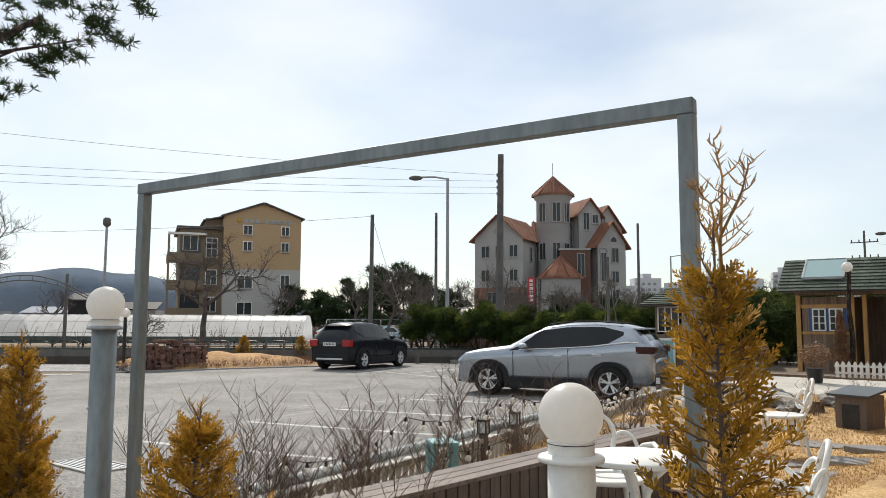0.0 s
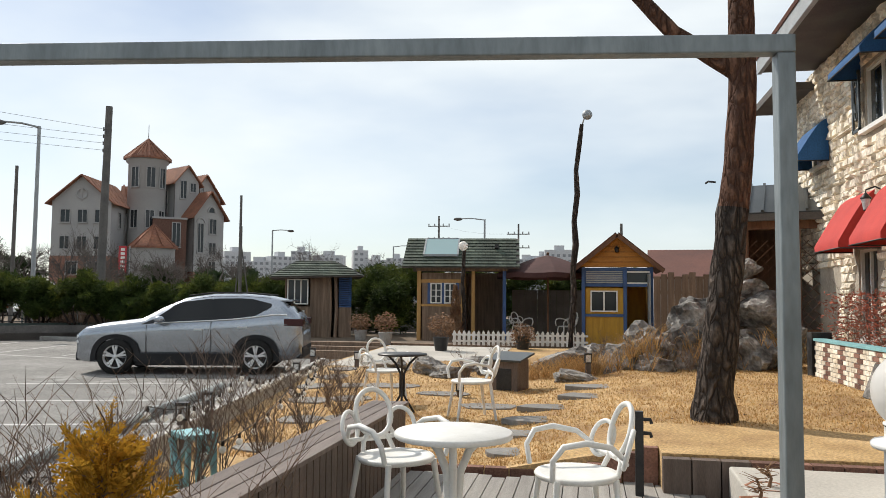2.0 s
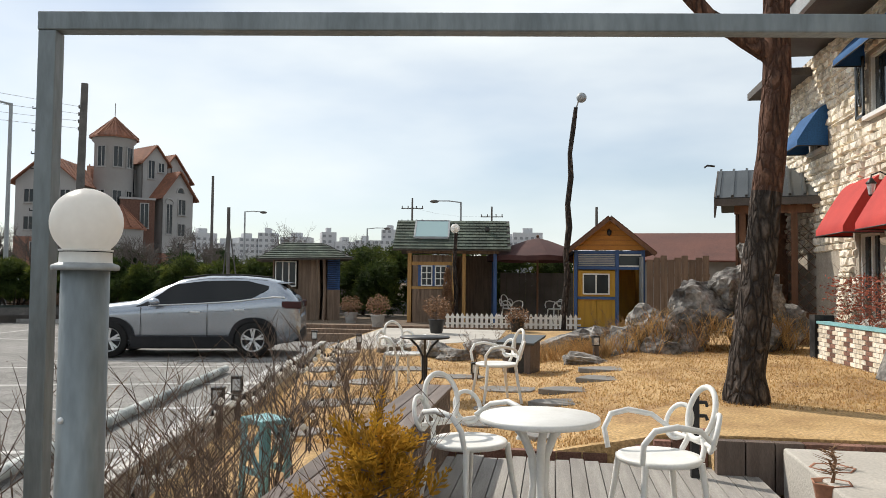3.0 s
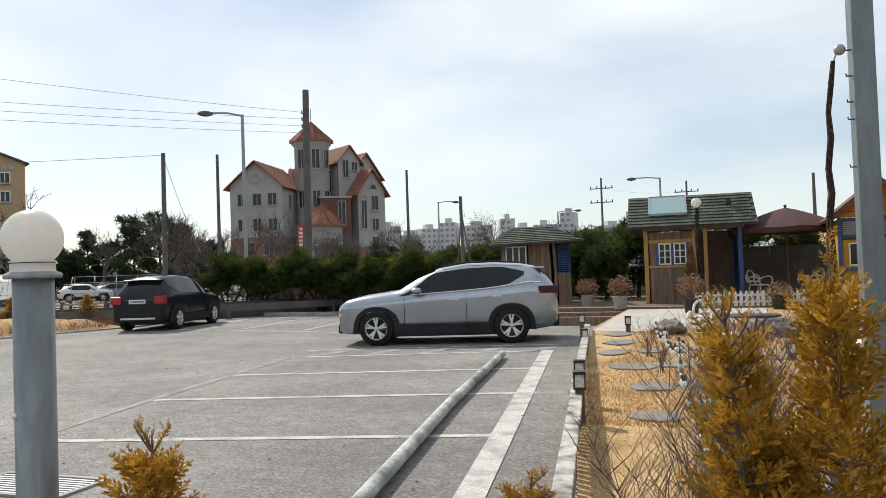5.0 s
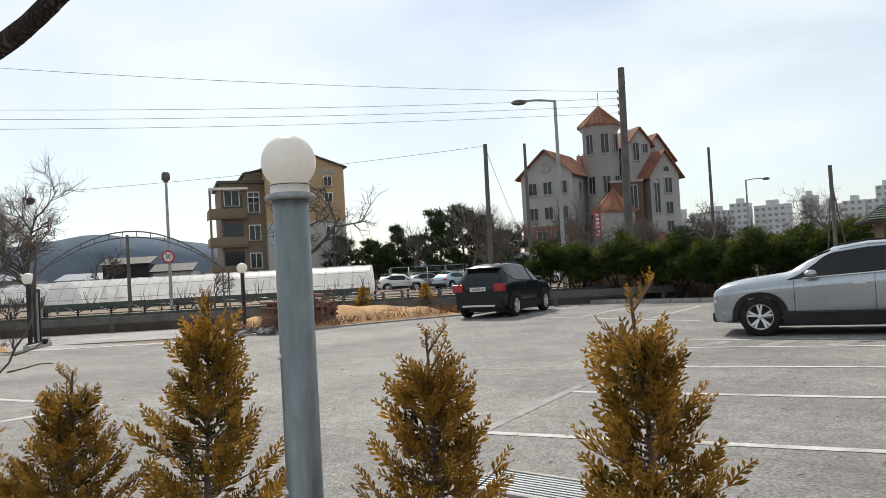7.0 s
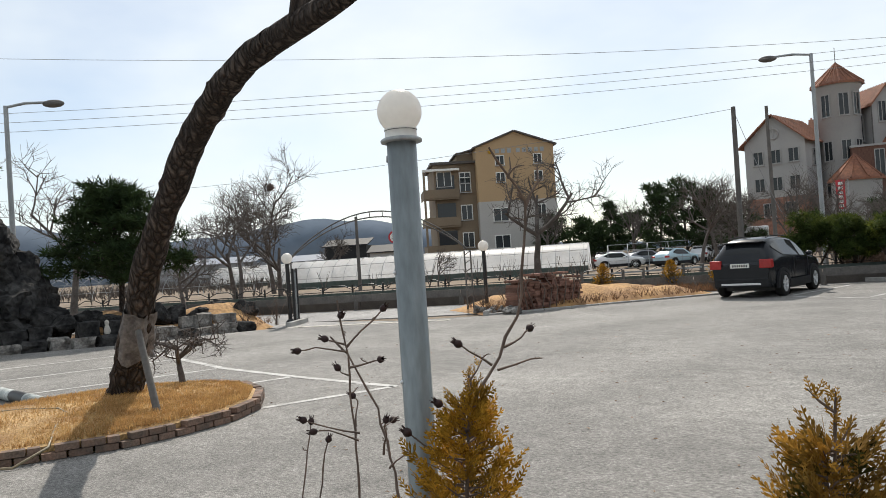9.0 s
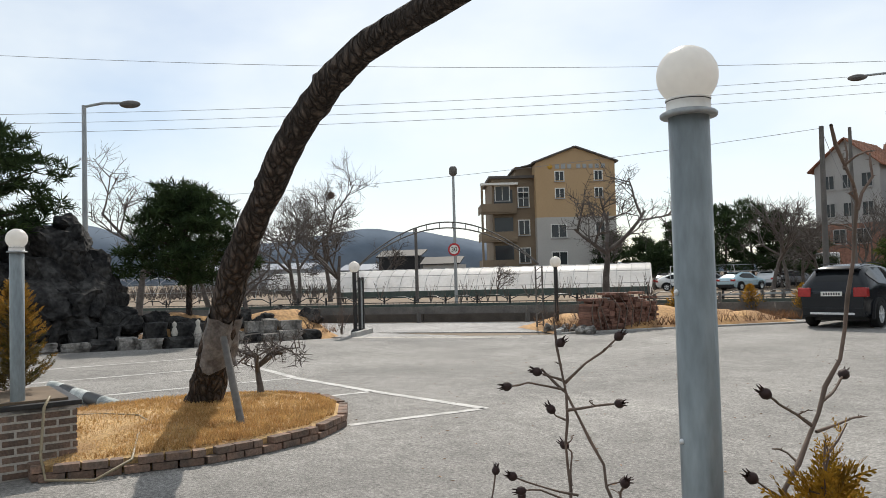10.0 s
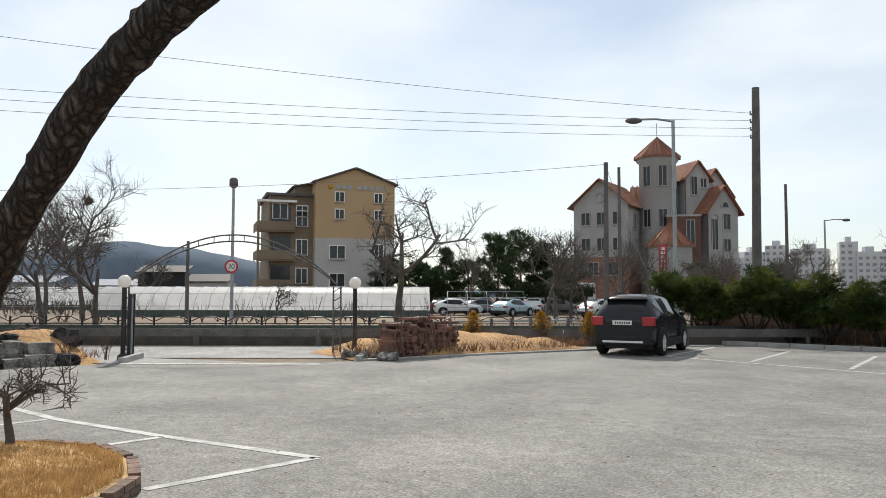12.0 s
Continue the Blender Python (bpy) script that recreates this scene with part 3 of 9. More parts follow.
# ---- cars ----
def car(name, label, loc, rz, paint, L, W, stations, wheels, wr, glassy, rear_plate=False, cladding=True, lens="redlens", trim=False):
    """stations: x, bottom, belt, top, half width at belt, half width at top (front is +x)."""
    e = thing(name, label, "car", loc, rz)
    half = W / 2

    def section(st):
        x, zb, zs, zt, wb, wt = st
        return [(x, 0, zb), (x, wb * 0.88, zb), (x, wb * 0.968, zb + (zs - zb) * 0.12), (x, wb * 0.955, zb + (zs - zb) * 0.52), (x, wb * 1.004, zb + (zs - zb) * 0.80),
                (x, wb * 0.965, zs), (x, wt + (wb * 0.965 - wt) * 0.12, zt - (zt - zs) * 0.12), (x, wt * 0.86, zt - (zt - zs) * 0.02), (x, wt * 0.45, zt + 0.012), (x, 0, zt + 0.016)]

    def dense(sts):
        out = []
        for a, b in zip(sts[:-1], sts[1:]):
            out += [tuple(p + (q - p) * t for p, q in zip(a, b)) for t in (0.0, 0.5)]
        return out + [sts[-1]]

    secs = [section(s) for s in dense(stations)]
    n = len(secs[0])
    b = Mesh()
    for side in (1, -1):
        vs = [(x, y * side, z) for s in secs for x, y, z in s]
        fs = []
        for i in range(len(secs) - 1):
            for j in range(n - 1):
                f = (i * n + j, i * n + j + 1, (i + 1) * n + j + 1, (i + 1) * n + j)
                fs.append(f if side < 0 else tuple(reversed(f)))
        b.add(vs, fs, True)
    nv = len(secs) * n
    for i in (0, len(secs) - 1):
        b.f.append(tuple([i * n + j for j in range(n)] + [nv + i * n + j for j in range(n - 1, -1, -1)]))
        b.s.append(False)
    shell = part("body", b, paint, e)
    weld = shell.modifiers.new("weld", "WELD")
    weld.merge_threshold = 0.0005

    def top_at(x):
        for a, c in zip(stations[:-1], stations[1:]):
            lo, hi = sorted((a[0], c[0]))
            if lo <= x <= hi:
                t = (x - a[0]) / (c[0] - a[0]) if c[0] != a[0] else 0
                return tuple(p + (q - p) * t for p, q in zip(a, c))
        return stations[-1]

    def side_pt(x, f, side, off=0.018):
        st = top_at(x)
        zs, zt, wb, wt = st[2], st[3], st[4] * 0.965, st[5]
        zu, yu = zt - (zt - zs) * 0.12, wt + (wb - wt) * 0.12
        return (x, side * (wb + (yu - wb) * f + off), zs + (zu - zs) * f)

    for side in (1, -1):
        xa, xb = glassy["side"][0][0] + 0.3, glassy["side"][-1][1] - 0.12
        for x0, x1, f0, f1 in glassy["side"]:
            g = Mesh()
            k = 14
            vs = []
            x0 = xa if x0 == glassy["side"][0][0] else x0
            x1 = xb if x1 == glassy["side"][-1][1] else x1
            for i in range(k + 1):
                x = x0 + (x1 - x0) * i / k
                front, back = min(1.0, (xa - x) / 0.62), min(1.0, (x - xb) / 0.42)
                lo_ = f0 + (0.55 - f0) * (1 - back) ** 1.5
                hi_ = max(lo_ + 0.01, (f0 + 0.05) + (f1 - f0) * min(front, 1.0) - (1 - back) * 0.22)
                vs += [side_pt(x, lo_, side), side_pt(x, hi_, side)]
            g.add(vs, [(2 * i, 2 * i + 2, 2 * i + 3, 2 * i + 1) for i in range(k)], True)
            part("side_window", g, M["carglass"], e, "dark tinted side window")
        if trim:
            px = glassy["side"][1][0]
            part("door_pillar", Mesh().add([side_pt(px - 0.05, 0.05, side, 0.021), side_pt(px + 0.06, 0.05, side, 0.021), side_pt(px + 0.06, 0.90, side, 0.021), side_pt(px - 0.05, 0.90, side, 0.021)], [(0, 1, 2, 3)]), M["carglass"], e, "black door pillar")
            xs = [xa - 0.25 + (-1.98 - xa + 0.25) * i / 12 for i in range(13)]
            part("belt_trim", Mesh().tube([side_pt(x, 0.0 + 0.05 * max(0.0, -x - 0.9), side, 0.012) for x in xs], [0.012 + 0.006 * (i / 12) for i in range(13)], 6), M["alloy"], e, "bright belt moulding")
            crease = [(x, side * (top_at(x)[4] * 1.004 + 0.002), top_at(x)[1] + (top_at(x)[2] - top_at(x)[1]) * 0.80) for x in xs]
            part("shoulder_crease", Mesh().tube(crease, 0.007, 6), paint, e)
    for nm, (x0, x1, wf) in (("windscreen", glassy["front"]), ("rear_window", glassy["rear"])):
        g, vs = Mesh(), []
        for i in range(7):
            x = x0 + (x1 - x0) * i / 6
            st = top_at(x)
            for j in range(9):
                y = (j / 8 * 2 - 1)
                yy = y * st[5] * wf
                vs.append((x, yy, st[3] + 0.022 - 0.02 * y * y))
        g.add(vs, [(i * 9 + j, i * 9 + j + 1, (i + 1) * 9 + j + 1, (i + 1) * 9 + j) for i in range(6) for j in range(8)], True)
        part(nm, g, M["carglass"], e, "dark tinted glass")
    xf, xr = stations[0][0], stations[-1][0]
    for side in (1, -1):
        for wx in wheels:
            st = top_at(wx)
            yo = side * st[4]
            arch = Mesh()
            r1, seg = wr + (0.115 if cladding else 0.05), 18
            ring = [(wx + r1 * 1.04 * math.copysign(abs(math.cos(math.pi * i / seg)) ** 0.8, math.cos(math.pi * i / seg)), wr * 0.72 + (r1 + wr * 0.22) * math.sin(math.pi * i / seg) ** 0.85) for i in range(seg + 1)]
            inner = [(wx + (x - wx) * 0.80, wr + (z - wr) * 0.80) for x, z in ring]
            k_ = seg + 1
            arch.add([(x, yo + side * 0.012, z) for x, z in ring] + [(x, yo + side * 0.012, z) for x, z in inner] + [(x, yo - side * 0.06, z) for x, z in ring] + [(x, yo - side * 0.03, z) for x, z in inner],
                     [(i, i + 1, k_ + i + 1, k_ + i) for i in range(seg)] + [(i, i + 1, 2 * k_ + i + 1, 2 * k_ + i) for i in range(seg)] + [(k_ + i, k_ + i + 1, 3 * k_ + i + 1, 3 * k_ + i) for i in range(seg)] + [tuple(range(3 * k_, 4 * k_))])
            part("wheel_arch", arch, M["darkplastic"], e, "black plastic wheel arch")
            w = new("wheel")
            w.parent = e
            w.matrix_basis = pose(wx, yo - side * 0.075, wr, 90, 0, 0)
            prof = [(wr * 0.66, -0.11), (wr * 0.93, -0.11), (wr, -0.08), (wr, 0.08), (wr * 0.93, 0.11), (wr * 0.66, 0.11)]
            part("tyre", Mesh().lathe(prof, 28), M["rubber"], w)
            s = 1 if side < 0 else -1
            rim = Mesh().lathe([(wr * 0.67, s * 0.10), (wr * 0.62, s * 0.085), (wr * 0.60, s * 0.03)], 28)
            part("rim", rim, M["alloy"], w)
            part("rim_barrel", Mesh().lathe([(wr * 0.61, s * 0.03), (0.001, s * 0.025)], 24), M["black"], w)
            for q in range(5):
                a = q * 2 * math.pi / 5 + 0.3
                for da in (-0.17, 0.17):
                    part("spoke", Mesh().beam((0.05 * math.cos(a), 0.05 * math.sin(a), s * 0.075), (wr * 0.63 * math.cos(a + da), wr * 0.63 * math.sin(a + da), s * 0.095), 0.040, 0.03), M["alloy"], w)
            part("hub_cap", Mesh().lathe([(0.05, s * 0.07), (0.048, s * 0.1), (0.001, s * 0.102)], 14), M["alloy"], w)
        # sills, mirrors, handles, lamps
        m0, m1 = top_at(wheels[0] - wr - 0.1), top_at(wheels[1] + wr + 0.1)
        x0, x1 = wheels[0] - wr - 0.06, wheels[1] + wr + 0.06
        part("sill", Mesh().box(x1, side * m0[4] - 0.03, m0[1] - 0.03, x0, side * m0[4] + 0.018, m0[1] + 0.19), M["darkplastic"], e, "black plastic sill", 0.01)
        xm = glassy["side"][0][1] - 0.12 if glassy["side"][0][1] > glassy["side"][0][0] else glassy["side"][0][0] - 0.12
        sm = top_at(xm)
        mir = Mesh().ball((xm + 0.02, side * (sm[4] + 0.13), sm[2] + 0.07), 0.1, 12, 8)
        mir.v = [(xm + (x - xm) * 1.15, y, sm[2] + 0.07 + (z - sm[2] - 0.07) * 0.72) for x, y, z in mir.v]
        part("door_mirror", mir, paint, e)
        for hx in glassy["handles"]:
            st = top_at(hx)
            zz = st[1] + (st[2] - st[1]) * 0.80
            part("door_handle", Mesh().box(hx - 0.1, side * st[4] * 0.985 - 0.01, zz - 0.014, hx + 0.1, side * st[4] * 0.985 + 0.03, zz + 0.014), M["alloy"], e, "bright door handle", 0.008)
        for dx in glassy["doors"]:
            st = top_at(dx)
            part("door_gap", Mesh().box(dx - 0.004, side * st[4] - 0.012, st[1] + 0.2, dx + 0.004, side * st[4] * 0.998 + 0.003, st[2] - 0.02), M["black"], e)
        lz0, lz1, lx = glassy["tail"]
        st = top_at(lx)
        tl = Mesh()
        tl.box(xr - 0.012, side * st[4] * 0.62, lz0, lx, side * (st[4] + 0.006), lz1)
        part("tail_lamp", tl, M[lens], e, "red tail lamp" if lens == "redlens" else "smoked dark tail lamp", 0.02)
        hz0, hz1, hx = glassy["head"]
        st = top_at(hx)
        part("headlamp", Mesh().box(hx, side * st[4] * 0.6, hz0, xf - 0.03, side * (st[4] * 0.93), hz1), M["clearlens"], e, "clear headlamp", 0.03)
        part("roof_rail", Mesh().tube([(x, side * (top_at(x)[5] * 0.9), top_at(x)[3] + 0.035) for x in [glassy["rail"][0] + (glassy["rail"][1] - glassy["rail"][0]) * i / 10 for i in range(11)]], 0.016, 6), M["darkplastic"], e)
    fb = stations[1]
    part("front_bumper", Mesh().box(xf - 0.25, -half * 0.78, fb[1] - 0.03, xf + 0.02, half * 0.78, fb[1] + 0.16), M["darkplastic"], e, "black lower front bumper", 0.04)
    rb = stations[-2]
    part("rear_bumper", Mesh().box(xr - 0.015, -half * 0.86, rb[1] - 0.04, xr + 0.3, half * 0.86, rb[1] + 0.22), M["darkplastic"], e, "black lower rear bumper", 0.04)
    part("grille", Mesh().box(xf - 0.1, -half * 0.5, stations[0][1] + 0.22, xf + 0.014, half * 0.5, stations[0][3] - 0.05), M["black"], e, "black grille", 0.02)
    part("underbody", Mesh().box(wheels[1] - 0.2, -half * 0.82, 0.17, wheels[0] + 0.2, half * 0.82, 0.34), M["black"], e)
    if rear_plate:
        part("number_plate", Mesh().box(xr - 0.03, -0.26, 0.84, xr - 0.008, 0.26, 0.96), M["whitepaint"], e, "white number plate")
        for k in range(7):
            part("plate_mark", Mesh().box(xr - 0.034, -0.21 + k * 0.062, 0.87, xr - 0.029, -0.175 + k * 0.062, 0.93), M["black"], e)
        part("skid_strip", Mesh().box(xr - 0.02, -0.55, 0.36, xr + 0.02, 0.55, 0.42), M["alloy"], e, "silver strip on the bumper", 0.01)
    part("spoiler", Mesh().box(glassy["rear"][1] - 0.02 if False else glassy["rear"][0] - 0.16, -half * 0.66, top_at(glassy["rear"][0])[3] - 0.005, glassy["rear"][0] + 0.1, half * 0.66, top_at(glassy["rear"][0])[3] + 0.035), paint, e, "", 0.015)
    return e


TUC = [(2.31, 0.40, 0.64, 0.68, 0.70, 0.5), (2.27, 0.29, 0.80, 0.86, 0.83, 0.6), (2.12, 0.25, 0.90, 0.96, 0.90, 0.68), (1.80, 0.24, 0.95, 1.03, 0.925, 0.72), (1.40, 0.24, 0.99, 1.08, 0.93, 0.74), (1.00, 0.24, 1.02, 1.13, 0.93, 0.74),
       (0.60, 0.24, 1.05, 1.38, 0.93, 0.67), (0.18, 0.24, 1.07, 1.565, 0.93, 0.63), (-0.4, 0.24, 1.10, 1.645, 0.932, 0.62), (-1.0, 0.24, 1.14, 1.65, 0.935, 0.61), (-1.55, 0.25, 1.20, 1.61, 0.935, 0.59), (-1.85, 0.27, 1.23, 1.55, 0.925, 0.58),
       (-2.08, 0.30, 1.20, 1.36, 0.905, 0.62), (-2.22, 0.33, 1.12, 1.19, 0.88, 0.67), (-2.29, 0.36, 0.98, 1.02, 0.84, 0.66), (-2.31, 0.42, 0.80, 0.82, 0.80, 0.6)]
car("silver_suv", "silver mid-size SUV with tinted windows parked in a bay", (-8.63, 16.92, 0.0), 194.3, M["silver"], 4.63, 1.865, TUC, (1.46, -1.36), 0.36,
    {"side": [(0.66, -0.42, 0.04, 0.90), (-0.435, -1.52, 0.04, 0.90)], "front": (0.92, 0.24, 0.92), "rear": (-1.90, -2.16, 0.86), "handles": (-0.20, -1.08), "doors": (0.86, -0.44),
     "tail": (1.00, 1.15, -1.92), "head": (0.62, 0.80, 2.1), "rail": (0.1, -1.6)}, lens="darklens", trim=True)
TRX = [(2.12, 0.38, 0.70, 0.74, 0.62, 0.5), (2.02, 0.30, 0.82, 0.88, 0.80, 0.6), (1.7, 0.26, 0.95, 1.03, 0.86, 0.68), (1.25, 0.26, 1.0, 1.10, 0.875, 0.72), (0.9, 0.26, 1.03, 1.17, 0.875, 0.70),
       (0.5, 0.26, 1.05, 1.46, 0.875, 0.62), (0.1, 0.26, 1.07, 1.615, 0.88, 0.58), (-0.5, 0.26, 1.09, 1.66, 0.88, 0.58), (-1.2, 0.26, 1.13, 1.645, 0.88, 0.57), (-1.62, 0.27, 1.15, 1.58, 0.875, 0.55),
       (-1.9, 0.30, 1.12, 1.30, 0.855, 0.58), (-2.06, 0.34, 1.02, 1.08, 0.82, 0.64), (-2.13, 0.38, 0.86, 0.9, 0.78, 0.64)]
car("black_suv", "black compact SUV with red tail lamps parked by the hedge", (-20.05, 21.4, 0.0), 104, M["carblack"], 4.25, 1.77, TRX, (1.28, -1.28), 0.345,
    {"side": [(0.6, -0.45, 0.04, 0.90), (-0.465, -1.5, 0.04, 0.90)], "front": (0.8, 0.18, 0.92), "rear": (-1.68, -1.98, 0.84), "handles": (-0.25, -1.05), "doors": (0.75, -0.45),
     "tail": (0.82, 1.06, -1.94), "head": (0.72, 0.9, 1.8), "rail": (0.05, -1.45)}, True)


# ---- lamp posts and the pergola gate ----
def lamp_post(x, y, zc, base, lean=0.0, paint="steel", r=0.073, label="grey galvanised steel post with an opal globe lamp"):
    e = thing("globe_lamp_post", label, "lamp post", (x, y, base), 0, "globe lamp posts")
    e.rotation_euler[1] = lean
    h = zc - base
    pr = r * (0.73 if paint == "whitepaint" else 0.66)
    zf = h - 1.30 * r
    fw = 1.03 * r if paint == "whitepaint" else 0.93 * r
    part("post", Mesh().lathe([(pr, 0), (pr, zf - 0.004), (pr * 0.9, zf)], 24), M[paint], e)
    part("flange", Mesh().lathe([(pr * 0.9, zf - 0.006), (fw * 0.97, zf - 0.006), (fw, zf - 0.002), (fw, zf + 0.002), (fw * 0.95, zf + 0.006), (r * 0.74, zf + 0.010)], 28), M["whitepaint" if paint == "whitepaint" else "lampgrey"], e)
    part("collar", Mesh().lathe([(r * 0.76, zf + 0.006), (r * 0.72, zf + 0.012), (r * 0.71, h - 0.84 * r), (r * 0.74, h - 0.82 * r), (r * 0.74, h - 0.78 * r), (r * 0.5, h - 0.77 * r)], 28), M["whitepaint"], e)
    part("seal", Mesh().lathe([(r * 0.715, h - 0.86 * r), (r * 0.725, h - 0.85 * r), (r * 0.725, h - 0.835 * r), (r * 0.71, h - 0.83 * r)], 28), M["darkplastic"], e, "dark seal line under the globe")
    part("globe", Mesh().ball((0, 0, h), r, 28, 18), M["globe"], e, "white opal globe")
    for k, z in enumerate((0.72, 0.55, 0.24)):
        part("bolt", Mesh().ball((-pr * 0.3, -pr * 0.97, h * z + 0.06), 0.007, 8, 5), M["alloy"], e)
    return e


lamp_post(0.197, 2.779, 1.423, 0.0, 0, "whitepaint", 0.070, "white painted post with an opal globe lamp")
lamp_post(-2.020, 2.818, 1.693, 0.0, r=0.074)
lamp_post(-4.154, 2.459, 1.653, 0.0, r=0.067)
lamp_post(-6.064, 2.204, 1.828, 0.0, r=0.064)
lamp_post(-8.394, 2.096, 2.076, 0.0, r=0.073)
lamp_post(-14.68, 0.76, 2.03, 0.60, 0, "steel", 0.088)
lamp_post(-15.7, 0.30, 2.0, 0.0, 0, "steel", 0.09)

e = thing("pergola_gate", "tall square-tube steel frame with flaking grey paint", "gate frame", (0, 0, 0))
for gx, gy, gz in ((0.170, 3.508, 2.245), (-2.350, 3.144, 2.226)):
    part("post", Mesh().box(-0.024, -0.024, 0, 0.024, 0.024, gz, pose(gx, gy, 0, 0, 0, 7.2)), M["steel"], e, "", 0.004)
part("crossbeam", Mesh().beam((-2.376, 3.140, 2.251), (0.194, 3.511, 2.270), 0.05, 0.05), M["steel"], e, "", 0.004)
for z in (2.02, 1.96, 1.9, 1.86, 1.75):
    part("wire_hook", Mesh().tube([(-2.36, 3.13, z), (-2.385, 3.127, z), (-2.385, 3.127, z + 0.006)], 0.002, 4), M["black"], e)


# ---- plants ----
def rot_to(d):
    return Vector(d).to_track_quat("Z", "Y").to_matrix()


def spray(m, base, d, size, r, pairs=5, width=0.12, curl=0.25):
    """A feathery fan of scale leaves: a midrib with forked leaflets on both sides."""
    d = Vector(d).normalized()
    side = d.cross(Vector((r.uniform(-1, 1), r.uniform(-1, 1), r.uniform(-0.4, 1)))).normalized()
    p = Vector(base)
    bend = side * r.uniform(-0.35, 0.35) - Vector((0, 0, curl * r.random()))
    for i in range(pairs):
        t = i / pairs
        q = p + (d + bend * t) * size / pairs
        w = size * width * (1.1 - 0.6 * t)
        m.add([p - side * w * 0.3, p + side * w * 0.3, q + side * w * 0.22, q - side * w * 0.22], [(0, 1, 2, 3)])
        for s in (1, -1):
            ln = size * (0.40 - 0.30 * t) * r.uniform(0.6, 1.25)
            e = p + (side * s * r.uniform(0.55, 0.9) + d * r.uniform(0.7, 1.0)) * ln
            k = (d * 0.5 - side * s * 0.7) * w * 0.55
            mid = p.lerp(e, 0.6)
            m.add([p, mid + k, e, mid - k], [(0, 1, 2, 3)])
            f = mid + (d * 0.9 + side * s * 0.1) * ln * 0.45
            m.add([p.lerp(e, 0.4), mid + k * 0.6, f, mid - k * 0.5], [(0, 1, 2, 3)])
        p = q
    return m


def arborvitae(x, y, h, w, leaf, seed, base=0.0, label="golden winter-coloured arborvitae shrub in the planting strip", sparse=1.0, top=True, lean=(0, 0)):
    """Ascending branches hung with feathery sprays, gold at the tips and olive within."""
    r = random.Random(seed)
    e = thing("arborvitae", label, "shrub", (x, y, base), 0, "arborvitae row")
    axis = lambda t: Vector((lean[0] * t + 0.02 * math.sin(5 * t + seed), lean[1] * t + 0.02 * math.cos(4 * t + seed), h * t))
    part("trunk", Mesh().tube([axis(i / 6) for i in range(7)], [0.018, 0.016, 0.013, 0.010, 0.007, 0.004, 0.002], 6), M["twig"], e)
    outer, inner, twigs = Mesh(), Mesh(), Mesh()
    n = int(210 * sparse)
    lobes = [(r.uniform(0, 6.28), r.uniform(0.35, 0.75), r.uniform(0.10, 0.3)) for k in range(5)]
    for i in range(n):
        t = 0.03 + 0.93 * (i + r.random()) / n
        a = i * 2.4 + r.uniform(-0.5, 0.5)
        bulge = sum(g * max(0.0, math.cos(a - la)) ** 3 * math.exp(-((t - lt) / 0.10) ** 2) for la, lt, g in lobes)
        reach = (w * 1.10 * (1.0 - t) ** 0.95 * (0.78 + 0.16 * math.sin(9 * t + 1.7 * a + seed) + bulge) + 0.022) * r.uniform(0.55, 1.02)
        rise = r.uniform(0.25, 0.6)
        p0 = axis(t * 0.97)
        out = Vector((math.cos(a), math.sin(a), 0))
        pts = [p0 + out * reach * f + Vector((0, 0, reach * rise * f ** 1.6)) + Vector((r.uniform(-1, 1), r.uniform(-1, 1), 0)) * 0.010 for f in (0, 0.35, 0.7, 1.0)]
        twigs.tube(pts, [0.004, 0.003, 0.002, 0.001], 4, False)
        ks = max(4, int(9 * reach / max(0.12, w)) + 3)
        patch = 0.22 * noise.noise(Vector((2.2 * math.cos(a), 2.2 * math.sin(a), 5.0 * t + seed)))
        for k in range(ks):
            f = 0.18 + 0.82 * (k + r.random()) / ks
            seg = min(2, int(f * 3))
            p = pts[seg].lerp(pts[seg + 1], f * 3 - seg)
            b = a + r.choice((-1, 1)) * r.uniform(0.1, 1.2)
            d = Vector((math.cos(b) * 0.75, math.sin(b) * 0.75, r.uniform(0.35, 1.2)))
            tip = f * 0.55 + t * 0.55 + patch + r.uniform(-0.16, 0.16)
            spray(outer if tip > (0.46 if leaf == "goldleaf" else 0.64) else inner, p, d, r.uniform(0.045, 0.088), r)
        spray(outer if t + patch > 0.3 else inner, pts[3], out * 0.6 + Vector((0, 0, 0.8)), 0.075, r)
    if top:
        for k in range(7):
            a, z0 = r.uniform(0, 6.28), r.uniform(0.84, 0.98)
            p = axis(z0)
            tip = p + Vector((0.045 * math.cos(a), 0.045 * math.sin(a), h * r.uniform(0.03, 0.06)))
            if k == 0:
                p, tip = axis(0.95), axis(1.0) + Vector((0, 0, 0.01))
            twigs.tube([p, p.lerp(tip, 0.5) + Vector((r.uniform(-1, 1), r.uniform(-1, 1), 0)) * 0.006, tip], [0.003, 0.002, 0.001], 4, False)
            for q in range(6):
                g = p.lerp(tip, 0.2 + 0.13 * q)
                spray(outer, g, (math.cos(a + q * 2.2) * 0.6, math.sin(a + q * 2.2) * 0.6, 1.0), 0.034, r, 4)
    tagged(part("branch", twigs, M["twig"], e), kind="stuff")
    tagged(part("foliage", outer, M[leaf], e, "feathery scale-leaf sprays turned gold for winter"), kind="stuff")
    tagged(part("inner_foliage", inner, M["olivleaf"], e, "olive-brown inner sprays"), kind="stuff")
    return e


